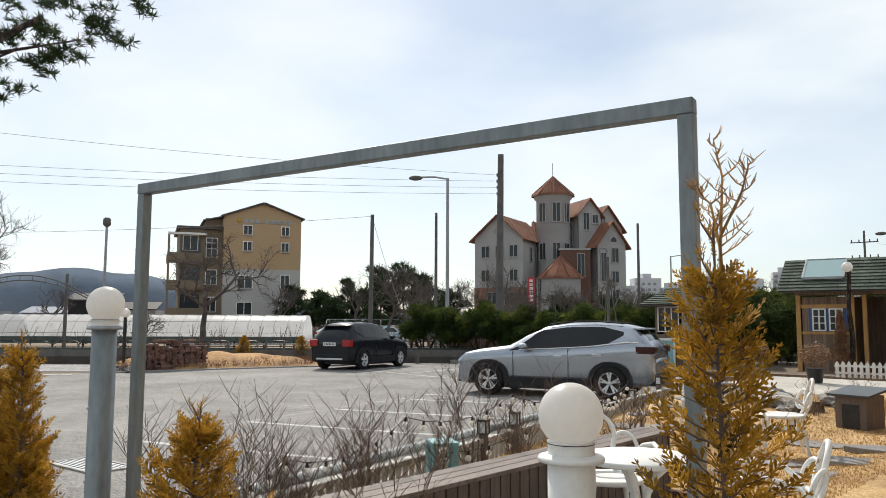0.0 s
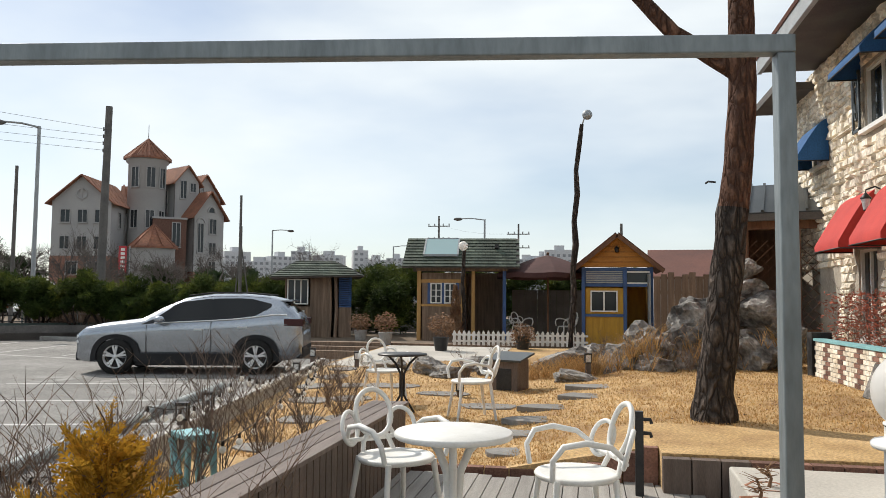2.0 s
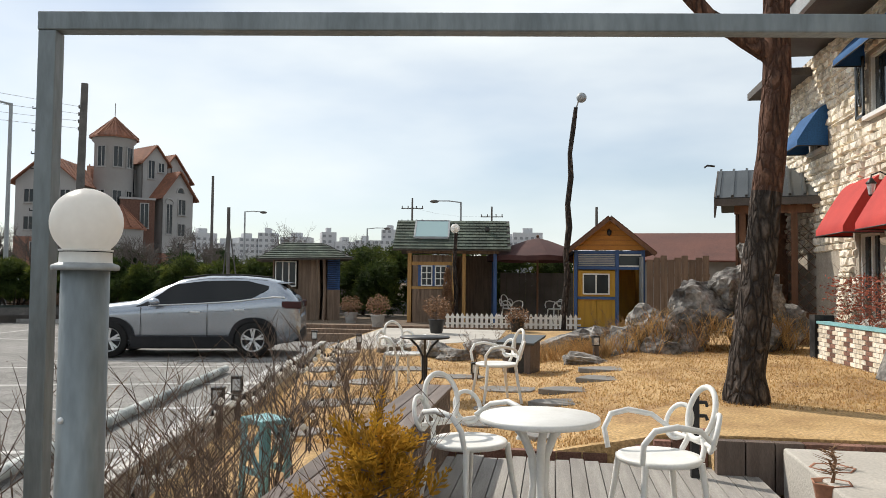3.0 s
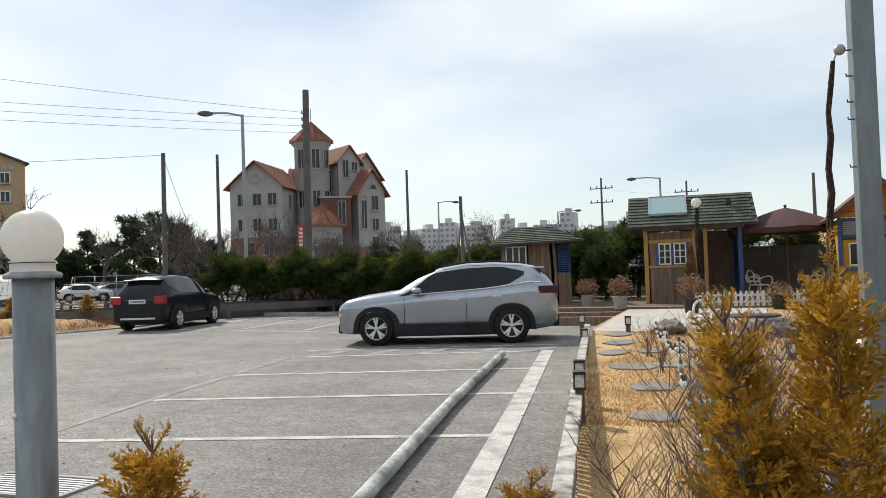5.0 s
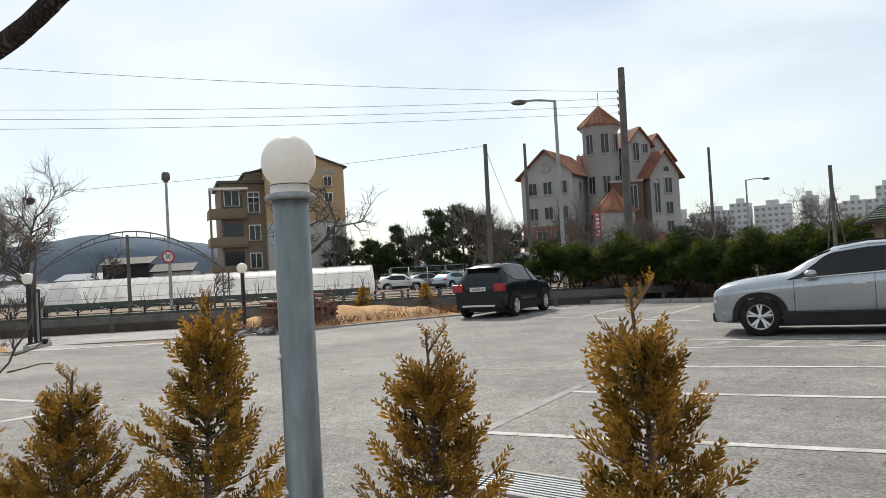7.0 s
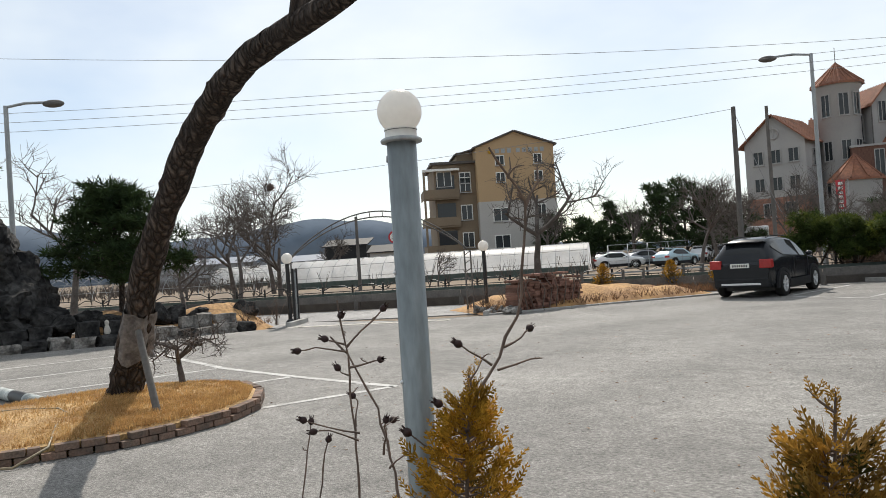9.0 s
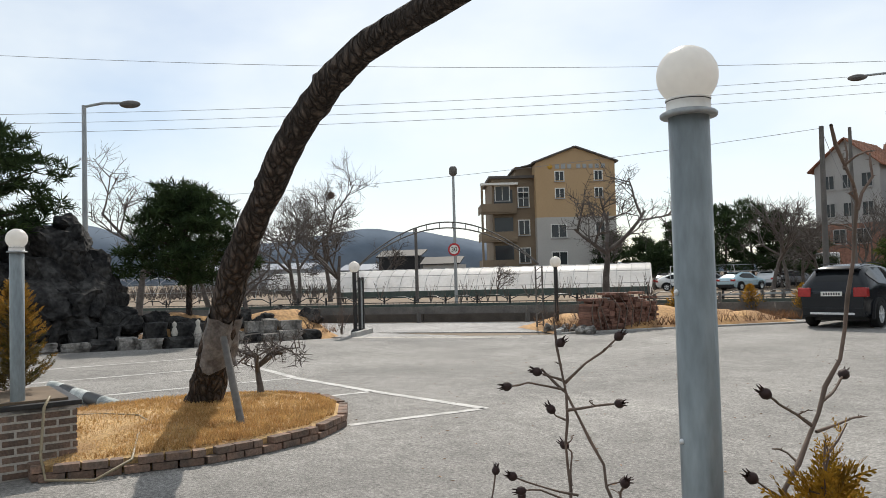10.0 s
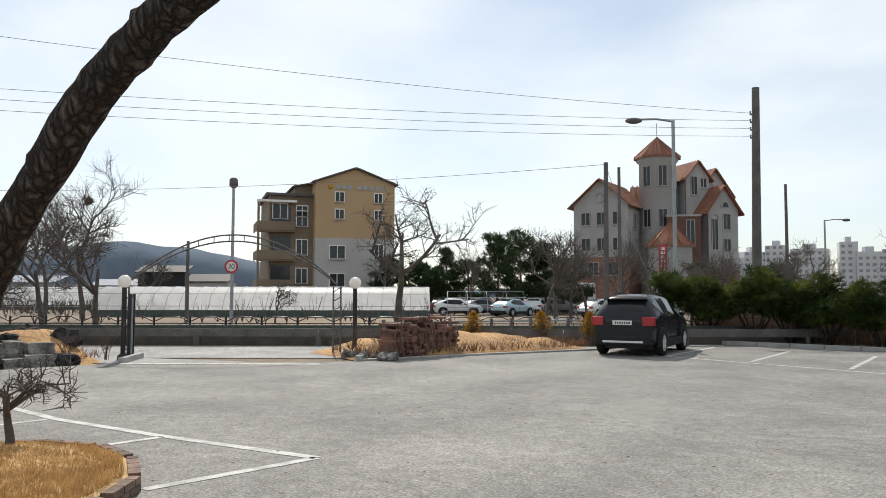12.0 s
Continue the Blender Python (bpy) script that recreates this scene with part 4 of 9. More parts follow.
solid("soil_strip", Mesh().prism([(-9.6, 1.9), (-9.6, 3.0), (-4.4, 3.5), (0.9, 4.0), (0.9, 2.4)], -0.02, 0.05), M["earth"], "narrow strip of dark soil with shrubs", "planting bed", "structure")
for i, (x, y, h, w, leaf, sp) in enumerate(((-6.30, 2.09, 1.53, 0.44, "bronzeleaf", 1.1), (-5.78, 2.31, 1.42, 0.49, "bronzeleaf", 1.15), (-5.30, 2.39, 1.49, 0.40, "bronzeleaf", 1.1), (-4.68, 2.48, 1.16, 0.44, "goldleaf", 1.0),
                                            (-3.88, 2.56, 1.195, 0.40, "goldleaf", 0.9), (-6.97, 2.06, 1.31, 0.52, "bronzeleaf", 1.1), (-8.06, 2.04, 1.26, 0.46, "goldleaf", 1.0), (-7.50, 2.06, 0.95, 0.36, "bronzeleaf", 0.8),
                                            (-2.49, 2.68, 1.58, 0.25, "goldleaf", 0.8), (-2.65, 2.66, 1.48, 0.22, "goldleaf", 0.7), (-2.57, 2.72, 1.28, 0.34, "goldleaf", 0.7), (-1.37, 2.87, 1.33, 0.62, "goldleaf", 1.2), (-3.15, 3.02, 1.02, 0.26, "goldleaf", 0.7))):
    arborvitae(x, y, h, w, leaf, 40 + i, sparse=sp)
arborvitae(0.56, 2.98, 1.84, 0.37, "goldleaf", 77, label="tall thin golden arborvitae with bare tips", sparse=0.85, lean=(-0.12, -0.02))
e = thing("bare_leader", "thin dry leader shoots above the golden shrub", "twigs", (0.455, 3.0, 1.77), 0)
tw, r = Mesh(), random.Random(5)
for tip_, start in (((-0.02, 0.02, 0.27), 0.0), ((0.06, 0.01, 0.20), 0.04), ((-0.06, -0.01, 0.16), 0.02)):
    lead = [Vector((0, 0, -0.12)), Vector((-0.005, 0, start)), Vector(tip_) * 0.55 + Vector((0.012, 0, 0.03)), Vector(tip_)]
    tw.tube(lead, [0.0045, 0.0038, 0.0028, 0.001], 5)
    for k in range(11):
        f = k / 10
        p = lead[1].lerp(lead[2], f * 2) if f < 0.5 else lead[2].lerp(lead[3], f * 2 - 1)
        a = k * 2.5 + r.uniform(-0.4, 0.4)
        ln = 0.062 * (1.1 - 0.75 * f) * r.uniform(0.7, 1.2)
        q = p + Vector((math.cos(a), 0.5 * math.sin(a), 0.7)) * ln
        tw.tube([p, p.lerp(q, 0.5) + Vector((0, 0, -0.004)), q], [0.0024, 0.0018, 0.0008], 4)
        for j in range(4):
            g = p.lerp(q, 0.25 + 0.2 * j)
            tw.tube([g, g + Vector((r.uniform(-0.022, 0.022), r.uniform(-0.015, 0.015), r.uniform(0.008, 0.026)))], [0.0016, 0.0007], 3)
part("shoot", tw, M["straw"], e)


def twiggy(name, label, cat, loc, h, spread, stems, matn, seed, hips=0, group="", thick=0.006, sub=6, hipsize=0.014):
    """A clump of bare stems with side twigs, some with dark seed heads."""
    r = random.Random(seed)
    e = thing(name, label, cat, loc, 0, group)
    st, tw, hp = Mesh(), Mesh(), Mesh()
    tips = []
    for s in range(stems):
        a = r.uniform(0, 2 * math.pi)
        hh, out = h * r.uniform(0.6, 1.0), spread * r.uniform(0.3, 1.0)
        pts = [Vector((0.05 * math.cos(a), 0.05 * math.sin(a), 0))]
        for k in range(1, 6):
            f = k / 5
            pts.append(Vector((math.cos(a) * out * f ** 1.3 + r.uniform(-1, 1) * 0.025 * h, math.sin(a) * out * f ** 1.3 + r.uniform(-1, 1) * 0.025 * h, hh * f)))
        st.tube(pts, [thick * (1 - 0.16 * k) for k in range(6)], 5, False)
        for q in range(sub):
            k = r.randint(1, 4)
            p = pts[k].lerp(pts[k + 1], r.random())
            b = r.uniform(0, 2 * math.pi)
            ln = h * r.uniform(0.1, 0.3)
            t = p + Vector((math.cos(b) * 0.6, math.sin(b) * 0.6, 0.75)) * ln
            mid = p.lerp(t, 0.5) + Vector((r.uniform(-1, 1), r.uniform(-1, 1), 0)) * ln * 0.1
            tw.tube([p, mid, t], [thick * 0.45, thick * 0.32, thick * 0.15], 4, False)
            c = mid + Vector((math.cos(b + 1.2), math.sin(b + 1.2), 0.8)) * ln * 0.45
            tw.tube([mid, c], [thick * 0.3, thick * 0.12], 3, False)
            tips += [t, c]
        tips.append(pts[-1])
    tagged(part("stem", st, M[matn], e), kind="stuff")
    tagged(part("twig_mass", tw, M[matn], e), kind="stuff")
    for p in tips[:: max(1, len(tips) // hips)][:hips] if hips else []:
        hd = Mesh().ball((0, 0, 0), hipsize, 8, 6)
        for k in range(4):
            hd.tube([(0, 0, hipsize * 0.7), (hipsize * 0.8 * math.cos(k * 1.57), hipsize * 0.8 * math.sin(k * 1.57), hipsize * 1.9)], [0.0025, 0.0008], 3)
        ob = part("seed_head", hd, M["black"], e, "dried dark seed head")
        ob.location = p
    return e


def rose(x, y, canes, seed):
    """Crooked thorny canes that end in dark dried hips. canes: radius, whether a hip ends it, and the way it takes from the foot."""
    r = random.Random(seed)
    e = thing("rose_shrub", "bare thorny rose shrub with dried dark hips", "shrub", (x, y, 0.02), 0, "rose shrubs")
    hips = []

    def cane(way, rad, hip, lev, m):
        pts = [Vector(way[0])]
        for a, b in zip(way[:-1], way[1:]):
            a, b = Vector(a), Vector(b)
            k = max(2, int((b - a).length / 0.06))
            for i in range(1, k + 1):
                w = 0.0 if i == k else 0.007
                pts.append(a.lerp(b, i / k) + Vector((r.uniform(-w, w), r.uniform(-w, w), r.uniform(-w, w) * 0.5)))
        k = len(pts) - 1
        m.tube(pts, [rad * (1 - 0.5 * i / k) * (1.25 if i % 3 == 0 else 1.0) for i in range(k + 1)], 6, False)
        for i in range(k):
            for q in range(2):
                c = pts[i].lerp(pts[i + 1], r.random())
                t = Vector((r.gauss(0, 1), r.gauss(0, 1), r.gauss(0.2, 0.4))).normalized()
                m.tube([c, c + t * r.uniform(0.007, 0.013)], [0.0017, 0.0003], 3, False)
            if lev == 0 and pts[i].z > 0.75 and r.random() < 0.30:
                a, ln = r.uniform(0, 6.28), r.uniform(0.025, 0.075)
                p = pts[i]
                mid = p + Vector((math.cos(a), math.sin(a), 0.5)) * ln * 0.5
                cane([p, mid, mid + Vector((math.cos(a + 0.7), math.sin(a + 0.7), 0.2)) * ln * 0.5], rad * 0.42, r.random() < 0.3, 1, m)
        if hip:
            hips.append((pts[-1], pts[-1] - pts[-2]))

    for rad, hip, way in canes:
        m = Mesh()
        cane(way, rad, hip, 0 if rad > 0.004 else 1, m)
        tagged(part("cane", m, M["twig"], e), kind="stuff")
    hd = Mesh().lathe([(0.001, -0.015), (0.009, -0.010), (0.0145, 0.0), (0.012, 0.010), (0.006, 0.016)], 9)
    for k in range(5):
        hd.tube([(0.006 * math.cos(k * 1.257), 0.006 * math.sin(k * 1.257), 0.012), (0.008 * math.cos(k * 1.257), 0.008 * math.sin(k * 1.257), 0.022), (0.010 * math.cos(k * 1.257), 0.010 * math.sin(k * 1.257), 0.029)], [0.003, 0.002, 0.0006], 3)
    data = hd.data("seed_head", M["hip"])
    for p, d in hips:
        ob = new("seed_head", data)
        ob.parent = e
        ob["label"] = "dried dark seed head"
        ob.matrix_basis = Matrix.Translation(p) @ rot_to(d).to_4x4()
    return e


rose(-8.93, 2.13, ((0.0062, False, ((0, 0, 0), (0.02, 0.0, 0.55), (0.0, -0.01, 1.0), (0.015, -0.02, 1.23), (0.0, -0.045, 1.44))),
                   (0.0068, False, ((0.22, 0.1, 0), (0.17, 0.1, 0.6), (0.08, 0.06, 1.02), (0.015, -0.02, 1.23), (-0.05, -0.06, 1.30))),
                   (0.0045, True, ((0.015, -0.02, 1.18), (0.10, 0.02, 1.20), (0.20, 0.018, 1.22))),
                   (0.0045, True, ((0.01, -0.02, 1.26), (0.06, 0.02, 1.32), (0.15, 0.07, 1.40))),
                   (0.0036, True, ((0.01, -0.02, 1.24), (-0.01, -0.14, 1.27), (-0.015, -0.21, 1.265))),
                   (0.0036, True, ((0.01, -0.03, 1.27), (-0.03, -0.09, 1.295))),
                   (0.0036, True, ((0.01, -0.02, 1.15), (-0.02, -0.05, 1.18))),
                   (0.0036, True, ((0.03, 0.0, 0.93), (0.01, -0.12, 0.97), (0.0, -0.21, 1.01))),
                   (0.0036, True, ((0.02, 0.0, 0.90), (-0.02, -0.10, 0.95), (-0.03, -0.16, 0.955))),
                   (0.0045, True, ((0.1, 0.06, 0.85), (0.17, 0.04, 0.94), (0.21, 0.02, 1.0))),
                   (0.0036, True, ((0.12, 0.07, 0.8), (0.2, 0.1, 0.86), (0.26, 0.12, 0.93))),
                   (0.0036, True, ((0.0, 0.0, 0.95), (-0.03, 0.03, 1.03), (-0.05, 0.02, 1.06)))), 92)
rose(-8.22, 2.2, ((0.0072, False, ((0.02, -0.15, 0), (0.03, -0.14, 0.7), (0.01, -0.05, 1.10), (-0.02, 0.12, 1.24), (-0.01, 0.22, 1.43), (0.02, 0.22, 1.60), (0.03, 0.23, 1.74), (0.06, 0.14, 1.82), (0.09, 0.05, 1.90))),
                  (0.0042, False, ((0.03, 0.23, 1.72), (0.04, 0.28, 1.80), (0.03, 0.29, 1.86))),
                  (0.0036, False, ((0.06, 0.14, 1.81), (0.05, 0.16, 1.88))),
                  (0.0042, True, ((-0.01, 0.08, 1.22), (-0.05, 0.02, 1.27), (-0.06, -0.01, 1.295))),
                  (0.0042, True, ((-0.02, 0.14, 1.27), (-0.05, 0.24, 1.29), (-0.06, 0.285, 1.315))),
                  (0.0036, False, ((-0.02, 0.11, 1.2), (-0.01, 0.24, 1.22), (-0.02, 0.30, 1.215))),
                  (0.0036, True, ((0.01, -0.06, 1.08), (-0.01, -0.13, 1.13))),
                  (0.0036, True, ((0.02, -0.1, 0.95), (0.0, -0.2, 1.02), (-0.02, -0.24, 1.06)))), 93)
rose(-9.25, 2.05, ((0.0055, True, ((0, 0, 0), (0.0, 0.02, 0.5), (0.06, 0.08, 0.86))), (0.005, True, ((0.03, 0, 0), (-0.05, -0.02, 0.5), (-0.06, 0.06, 0.92)))), 94)
# arching bare shrubs by the gate
for i, (x, y, h, sp, n_) in enumerate(((-2.72, 3.62, 1.15, 0.55, 12), (-2.95, 4.3, 1.0, 0.5, 10))):
    twiggy("bare_shrub", "leafless arching brown shrub beside the gate", "shrub", (x, y, 0.0), h, sp, n_, "twig", 160 + i, 0, "bare shrubs", 0.0045, 16)
# bare shrubs in the bed between fence and bench
for i, (x, y, h, sp, n) in enumerate(((-3.0, 5.5, 0.95, 0.35, 9), (-2.85, 6.5, 0.9, 0.35, 9), (-3.05, 7.4, 1.0, 0.4, 10), (-2.7, 4.6, 0.85, 0.35, 8), (-3.2, 8.6, 0.75, 0.3, 8), (-3.15, 4.4, 1.0, 0.4, 8), (-2.2, 4.1, 1.15, 0.35, 7), (-1.7, 4.2, 1.25, 0.35, 7), (-2.8, 4.0, 1.1, 0.3, 6), (-2.6, 7.9, 0.8, 0.35, 9), (-3.5, 6.9, 0.8, 0.3, 7), (-3.4, 5.0, 1.15, 0.4, 11), (-2.9, 4.9, 1.2, 0.4, 12), (-2.6, 3.75, 1.2, 0.3, 9), (-3.3, 6.1, 1.0, 0.4, 10))):
    if x < -2.5:
        x = -2.8 + (x + 3.5) * 0.4
    twiggy("bare_shrub", "leafless reddish-brown shrub in the garden bed", "shrub", (x, y, 0.3 if y > 5 else 0.0), h, sp, n, "redtwig" if i % 2 else "twig", 120 + i, 0, "bare shrubs", 0.0048, 14)


def bare_tree(name, label, loc, h, seed, matn="greytwig", spread=0.55, levels=4, r0=None, group="bare trees", nest=False, kids=3, low=0.3):
    r = random.Random(seed)
    e = thing(name, label, "tree", loc, 0, group)
    r0 = r0 or h * 0.028
    tr, br, tw = Mesh(), Mesh(), Mesh()

    def grow(p, d, ln, rad, lev, mesh):
        pts, q, dd = [p], p.copy(), d.copy()
        segs = 4
        for k in range(segs):
            dd = (dd + Vector((r.uniform(-1, 1), r.uniform(-1, 1), r.uniform(-0.2, 0.5))) * 0.16).normalized()
            q = q + dd * ln / segs
            pts.append(q.copy())
        mesh.tube(pts, [rad * (1 - 0.13 * k) for k in range(segs + 1)], 8 if lev == 0 else (6 if lev == 1 else (4 if lev == 2 else 3)), False)
        if lev >= levels:
            return
        for c in range(kids + (1 if lev > 0 else 1) + (1 if lev > 1 else 0)):
            f = r.uniform(low if lev else 0.55, 1.0)
            k = min(segs - 1, int(f * segs))
            b = pts[k].lerp(pts[k + 1], f * segs - k)
            a = r.uniform(0, 2 * math.pi)
            perp = dd.orthogonal().normalized()
            perp = (perp * math.cos(a) + dd.cross(perp) * math.sin(a))
            nd = (dd * (1 - spread) + perp * spread + Vector((0, 0, 0.12))).normalized()
            grow(b, nd, ln * r.uniform(0.55, 0.8), rad * 0.55, lev + 1, br if lev + 1 < 2 else tw)

    grow(Vector((0, 0, -0.05)), Vector((r.uniform(-0.1, 0.1), r.uniform(-0.1, 0.1), 1)), h * 0.38, r0, 0, tr)
    part("trunk", tr, M[matn], e)
    part("limb", br, M[matn], e)
    tagged(part("twig_mass", tw, M[matn], e), kind="stuff")
    if nest:
        nm = Mesh()
        for k in range(70):
            v = Vector((r.gauss(0, 1), r.gauss(0, 1), r.gauss(0, 0.8))).normalized() * 0.28
            nm.beam(v, v + Vector((r.uniform(-1, 1), r.uniform(-1, 1), r.uniform(-0.4, 0.4))) * 0.25, 0.03, 0.03)
        ob = part("nest", nm.ball((0, 0, 0), 0.27, 10, 8), M["twig"], e, "dark ball-shaped twig nest in the branches")
        ob.location = (0.1, 0.15, nest)
    return e


def needle_clump(m, c, size, r, n=26):
    for k in range(n):
        d = Vector((r.gauss(0, 1), r.gauss(0, 1), r.gauss(0.35, 0.7))).normalized()
        s = d.orthogonal().normalized() * size * 0.06
        p = Vector(c) + d * size * 0.1
        q = Vector(c) + d * size * r.uniform(0.6, 1.1)
        m.add([p - s, p + s, q + s * 0.3, q - s * 0.3], [(0, 1, 2, 3)])


def crown(m, blobs, size, per, r, n=22):
    """Clumps scattered on the shells of a few flattened masses."""
    for (cx, cy, cz, rx, ry, rz) in blobs:
        for k in range(per):
            v = Vector((r.gauss(0, 1), r.gauss(0, 1), r.gauss(0, 1))).normalized() * (r.random() ** 0.3)
            needle_clump(m, (cx + v.x * rx, cy + v.y * ry, cz + v.z * rz), size * r.uniform(0.7, 1.3), r, n)


def pine(name, label, loc, h, seed, width, blobs=14, size=0.28, per=26, matn="needle", trunk_r=None, low=0.35, n=20):
    r = random.Random(seed)
    e = thing(name, label, "tree", loc, 0, "pines")
    tr = trunk_r or h * 0.025
    lean = r.uniform(-0.08, 0.08) * h
    part("trunk", Mesh().tube([(0, 0, -0.05), (lean * 0.5, 0.05, h * 0.3), (lean, -0.05, h * 0.62), (lean * 0.8, 0, h * 0.95)], [tr, tr * 0.85, tr * 0.6, tr * 0.2], 9), M["bark"], e)
    bl, limbs = [], Mesh()
    for k in range(blobs):
        f = low + (0.97 - low) * (k + 0.5) / blobs
        a = k * 2.4 + r.uniform(-0.4, 0.4)
        rad = width * (1 - ((f - low) / (1.05 - low)) ** 1.6) * r.uniform(0.45, 0.95)
        c = (lean * f + rad * math.cos(a), rad * math.sin(a), h * f)
        bl.append((*c, width * r.uniform(0.30, 0.5), width * r.uniform(0.30, 0.5), h * r.uniform(0.045, 0.075)))
        limbs.tube([(lean * f, 0, h * (f - 0.08)), (c[0] * 0.6, c[1] * 0.6, h * (f - 0.03)), c], [tr * 0.4, tr * 0.25, tr * 0.1], 5, False)
    part("limb", limbs, M["bark"], e)
    cm = Mesh()
    crown(cm, bl, size, per, r, n)
    tagged(part("crown", cm, M[matn], e, "dense dark needle pads"), kind="stuff")
    return e


# hedge of clipped evergreens along the kerb
for i, x in enumerate((-22.3, -20.9, -19.3, -17.9, -16.7, -15.2, -13.9, -12.6, -11.3, -10.1, -8.9)):
    r = random.Random(300 + i)
    x += r.uniform(-0.15, 0.15)
    y = 27.4 + r.uniform(-0.2, 0.2) + (0.7 if i > 8 else 0)
    e = thing("hedge_tree", "clipped dark green evergreen with bare lower stems", "hedge", (x, y, 0.0), 0, "hedge trees")
    st = Mesh()
    for k in range(7):
        a = r.uniform(0, 6.28)
        st.tube([(0.08 * math.cos(a), 0.08 * math.sin(a), 0), (0.25 * math.cos(a), 0.2 * math.sin(a), 0.45), (0.75 * math.cos(a), 0.5 * math.sin(a), 1.1 + r.uniform(0, 0.3))], [0.055, 0.04, 0.015], 6, False)
    tagged(part("stem", st, M["bark"], e), kind="stuff")
    cm, bl = Mesh(), []
    tall = r.uniform(0.9, 1.1) + (0.08 if i % 2 == 0 else -0.04)
    for k in range(20):
        a, f = r.uniform(0, 6.28), r.random() ** 0.5
        z = r.uniform(1.0, 2.05) if f < 0.6 else r.uniform(0.9, 1.75)
        bl.append((0.95 * math.cos(a) * f, 0.7 * math.sin(a) * f, z * tall, 0.42, 0.42, 0.30))
    crown(cm, bl, 0.19, 46, r, 18)
    tagged(part("crown", cm, M["hedgeleaf"], e, "dense yellow-green and dark needles"), kind="stuff")


# ---- garden furniture ----
def slat_bench():
    e = thing("planter_bench", "long brown timber bench with a slatted front", "bench", (-2.04, 3.95, 0.145), 0)
    L, W, H = 3.95, 0.33, 0.545
    for i in range(3):
        x = -W / 2 + i * 0.111
        part("top_slat", Mesh().box(x, -0.03, H - 0.028, x + 0.104, L + 0.03, H), M["benchtop"], e, bevel=0.004)
    for i in range(36):
        y = 0.02 + i * 0.107
        part("front_slat", Mesh().box(W / 2 - 0.035, y, 0.0, W / 2 - 0.012, y + 0.092, H - 0.03), M["benchwood"], e)
    for i in range(3):
        x = -W / 2 + 0.02 + i * 0.098
        part("end_slat", Mesh().box(x, L - 0.03, 0.0, x + 0.088, L - 0.008, H - 0.03), M["benchwood"], e)
    part("frame", Mesh().box(-W / 2 + 0.03, 0.04, 0.0, W / 2 - 0.04, L - 0.04, H - 0.032), M["black"], e)
    return e


slat_bench()


def ring(c, u, v, ru, rv, a0, a1, n=22):
    return [Vector(c) + Vector(u) * ru * math.cos(a0 + (a1 - a0) * i / n) + Vector(v) * rv * math.sin(a0 + (a1 - a0) * i / n) for i in range(n + 1)]


def garden_chair():
    """Moulded chair whose back and arms are loops; faces +x."""
    e = thing("garden_chair", "white moulded garden chair with looped back and arms", "chair", (0, 0, 0), 0, "garden chairs")
    seat = Mesh().lathe([(0.001, 0.445), (0.20, 0.442), (0.235, 0.448), (0.245, 0.435), (0.235, 0.415), (0.001, 0.412)], 28)
    seat.v = [(x * 1.0, y * 1.02, z) for x, y, z in seat.v]
    part("seat", seat, M["whitepaint"], e)
    for sx, sy in ((1, 1), (1, -1), (-1, 1), (-1, -1)):
        part("leg", Mesh().tube([(0.17 * sx, 0.17 * sy, 0.43), (0.19 * sx, 0.19 * sy, 0.25), (0.23 * sx, 0.215 * sy, 0.0)], [0.02, 0.018, 0.015], 10), M["whitepaint"], e)
    up, sl = Vector((-0.28, 0, 0.96)), Vector((0, 1, 0))
    part("back_loop", Mesh().tube(ring((-0.27, 0, 0.68), sl, up, 0.135, 0.155, 0, 2 * math.pi, 26)[:-1], 0.017, 9, closed=True), M["whitepaint"], e)
    for s in (1, -1):
        part("side_loop", Mesh().tube(ring((-0.235, s * 0.2, 0.60), Vector((0.45, s * 0.9, 0)), up, 0.085, 0.105, 0, 2 * math.pi, 22)[:-1], 0.015, 8, closed=True), M["whitepaint"], e)
        part("armrest", Mesh().tube([(-0.2, s * 0.24, 0.55), (-0.1, s * 0.285, 0.63), (0.05, s * 0.30, 0.66), (0.17, s * 0.285, 0.64), (0.225, s * 0.26, 0.56), (0.215, s * 0.225, 0.45)], [0.015, 0.017, 0.018, 0.018, 0.017, 0.016], 9), M["whitepaint"], e)
        part("back_post", Mesh().tube([(-0.2, s * 0.12, 0.43), (-0.23, s * 0.10, 0.5), (-0.235, s * 0.07, 0.55)], 0.017, 8), M["whitepaint"], e)
    part("back_rail", Mesh().tube([(-0.2, -0.25, 0.53), (-0.24, -0.1, 0.52), (-0.245, 0, 0.515), (-0.24, 0.1, 0.52), (-0.2, 0.25, 0.53)], 0.015, 8), M["whitepaint"], e)
    return e


DZ = 0.145
first_chair = garden_chair()
first_chair.matrix_world = pose(-1.55, 6.15, DZ, 0, 0, -42)
copy_thing(first_chair, pose(-0.42, 5.92, DZ, 0, 0, 200))
copy_thing(first_chair, pose(-1.68, 10.3, lz(10.3), 0, 0, 205))
copy_thing(first_chair, pose(-2.95, 11.15, lz(11.15), 0, 0, -50))

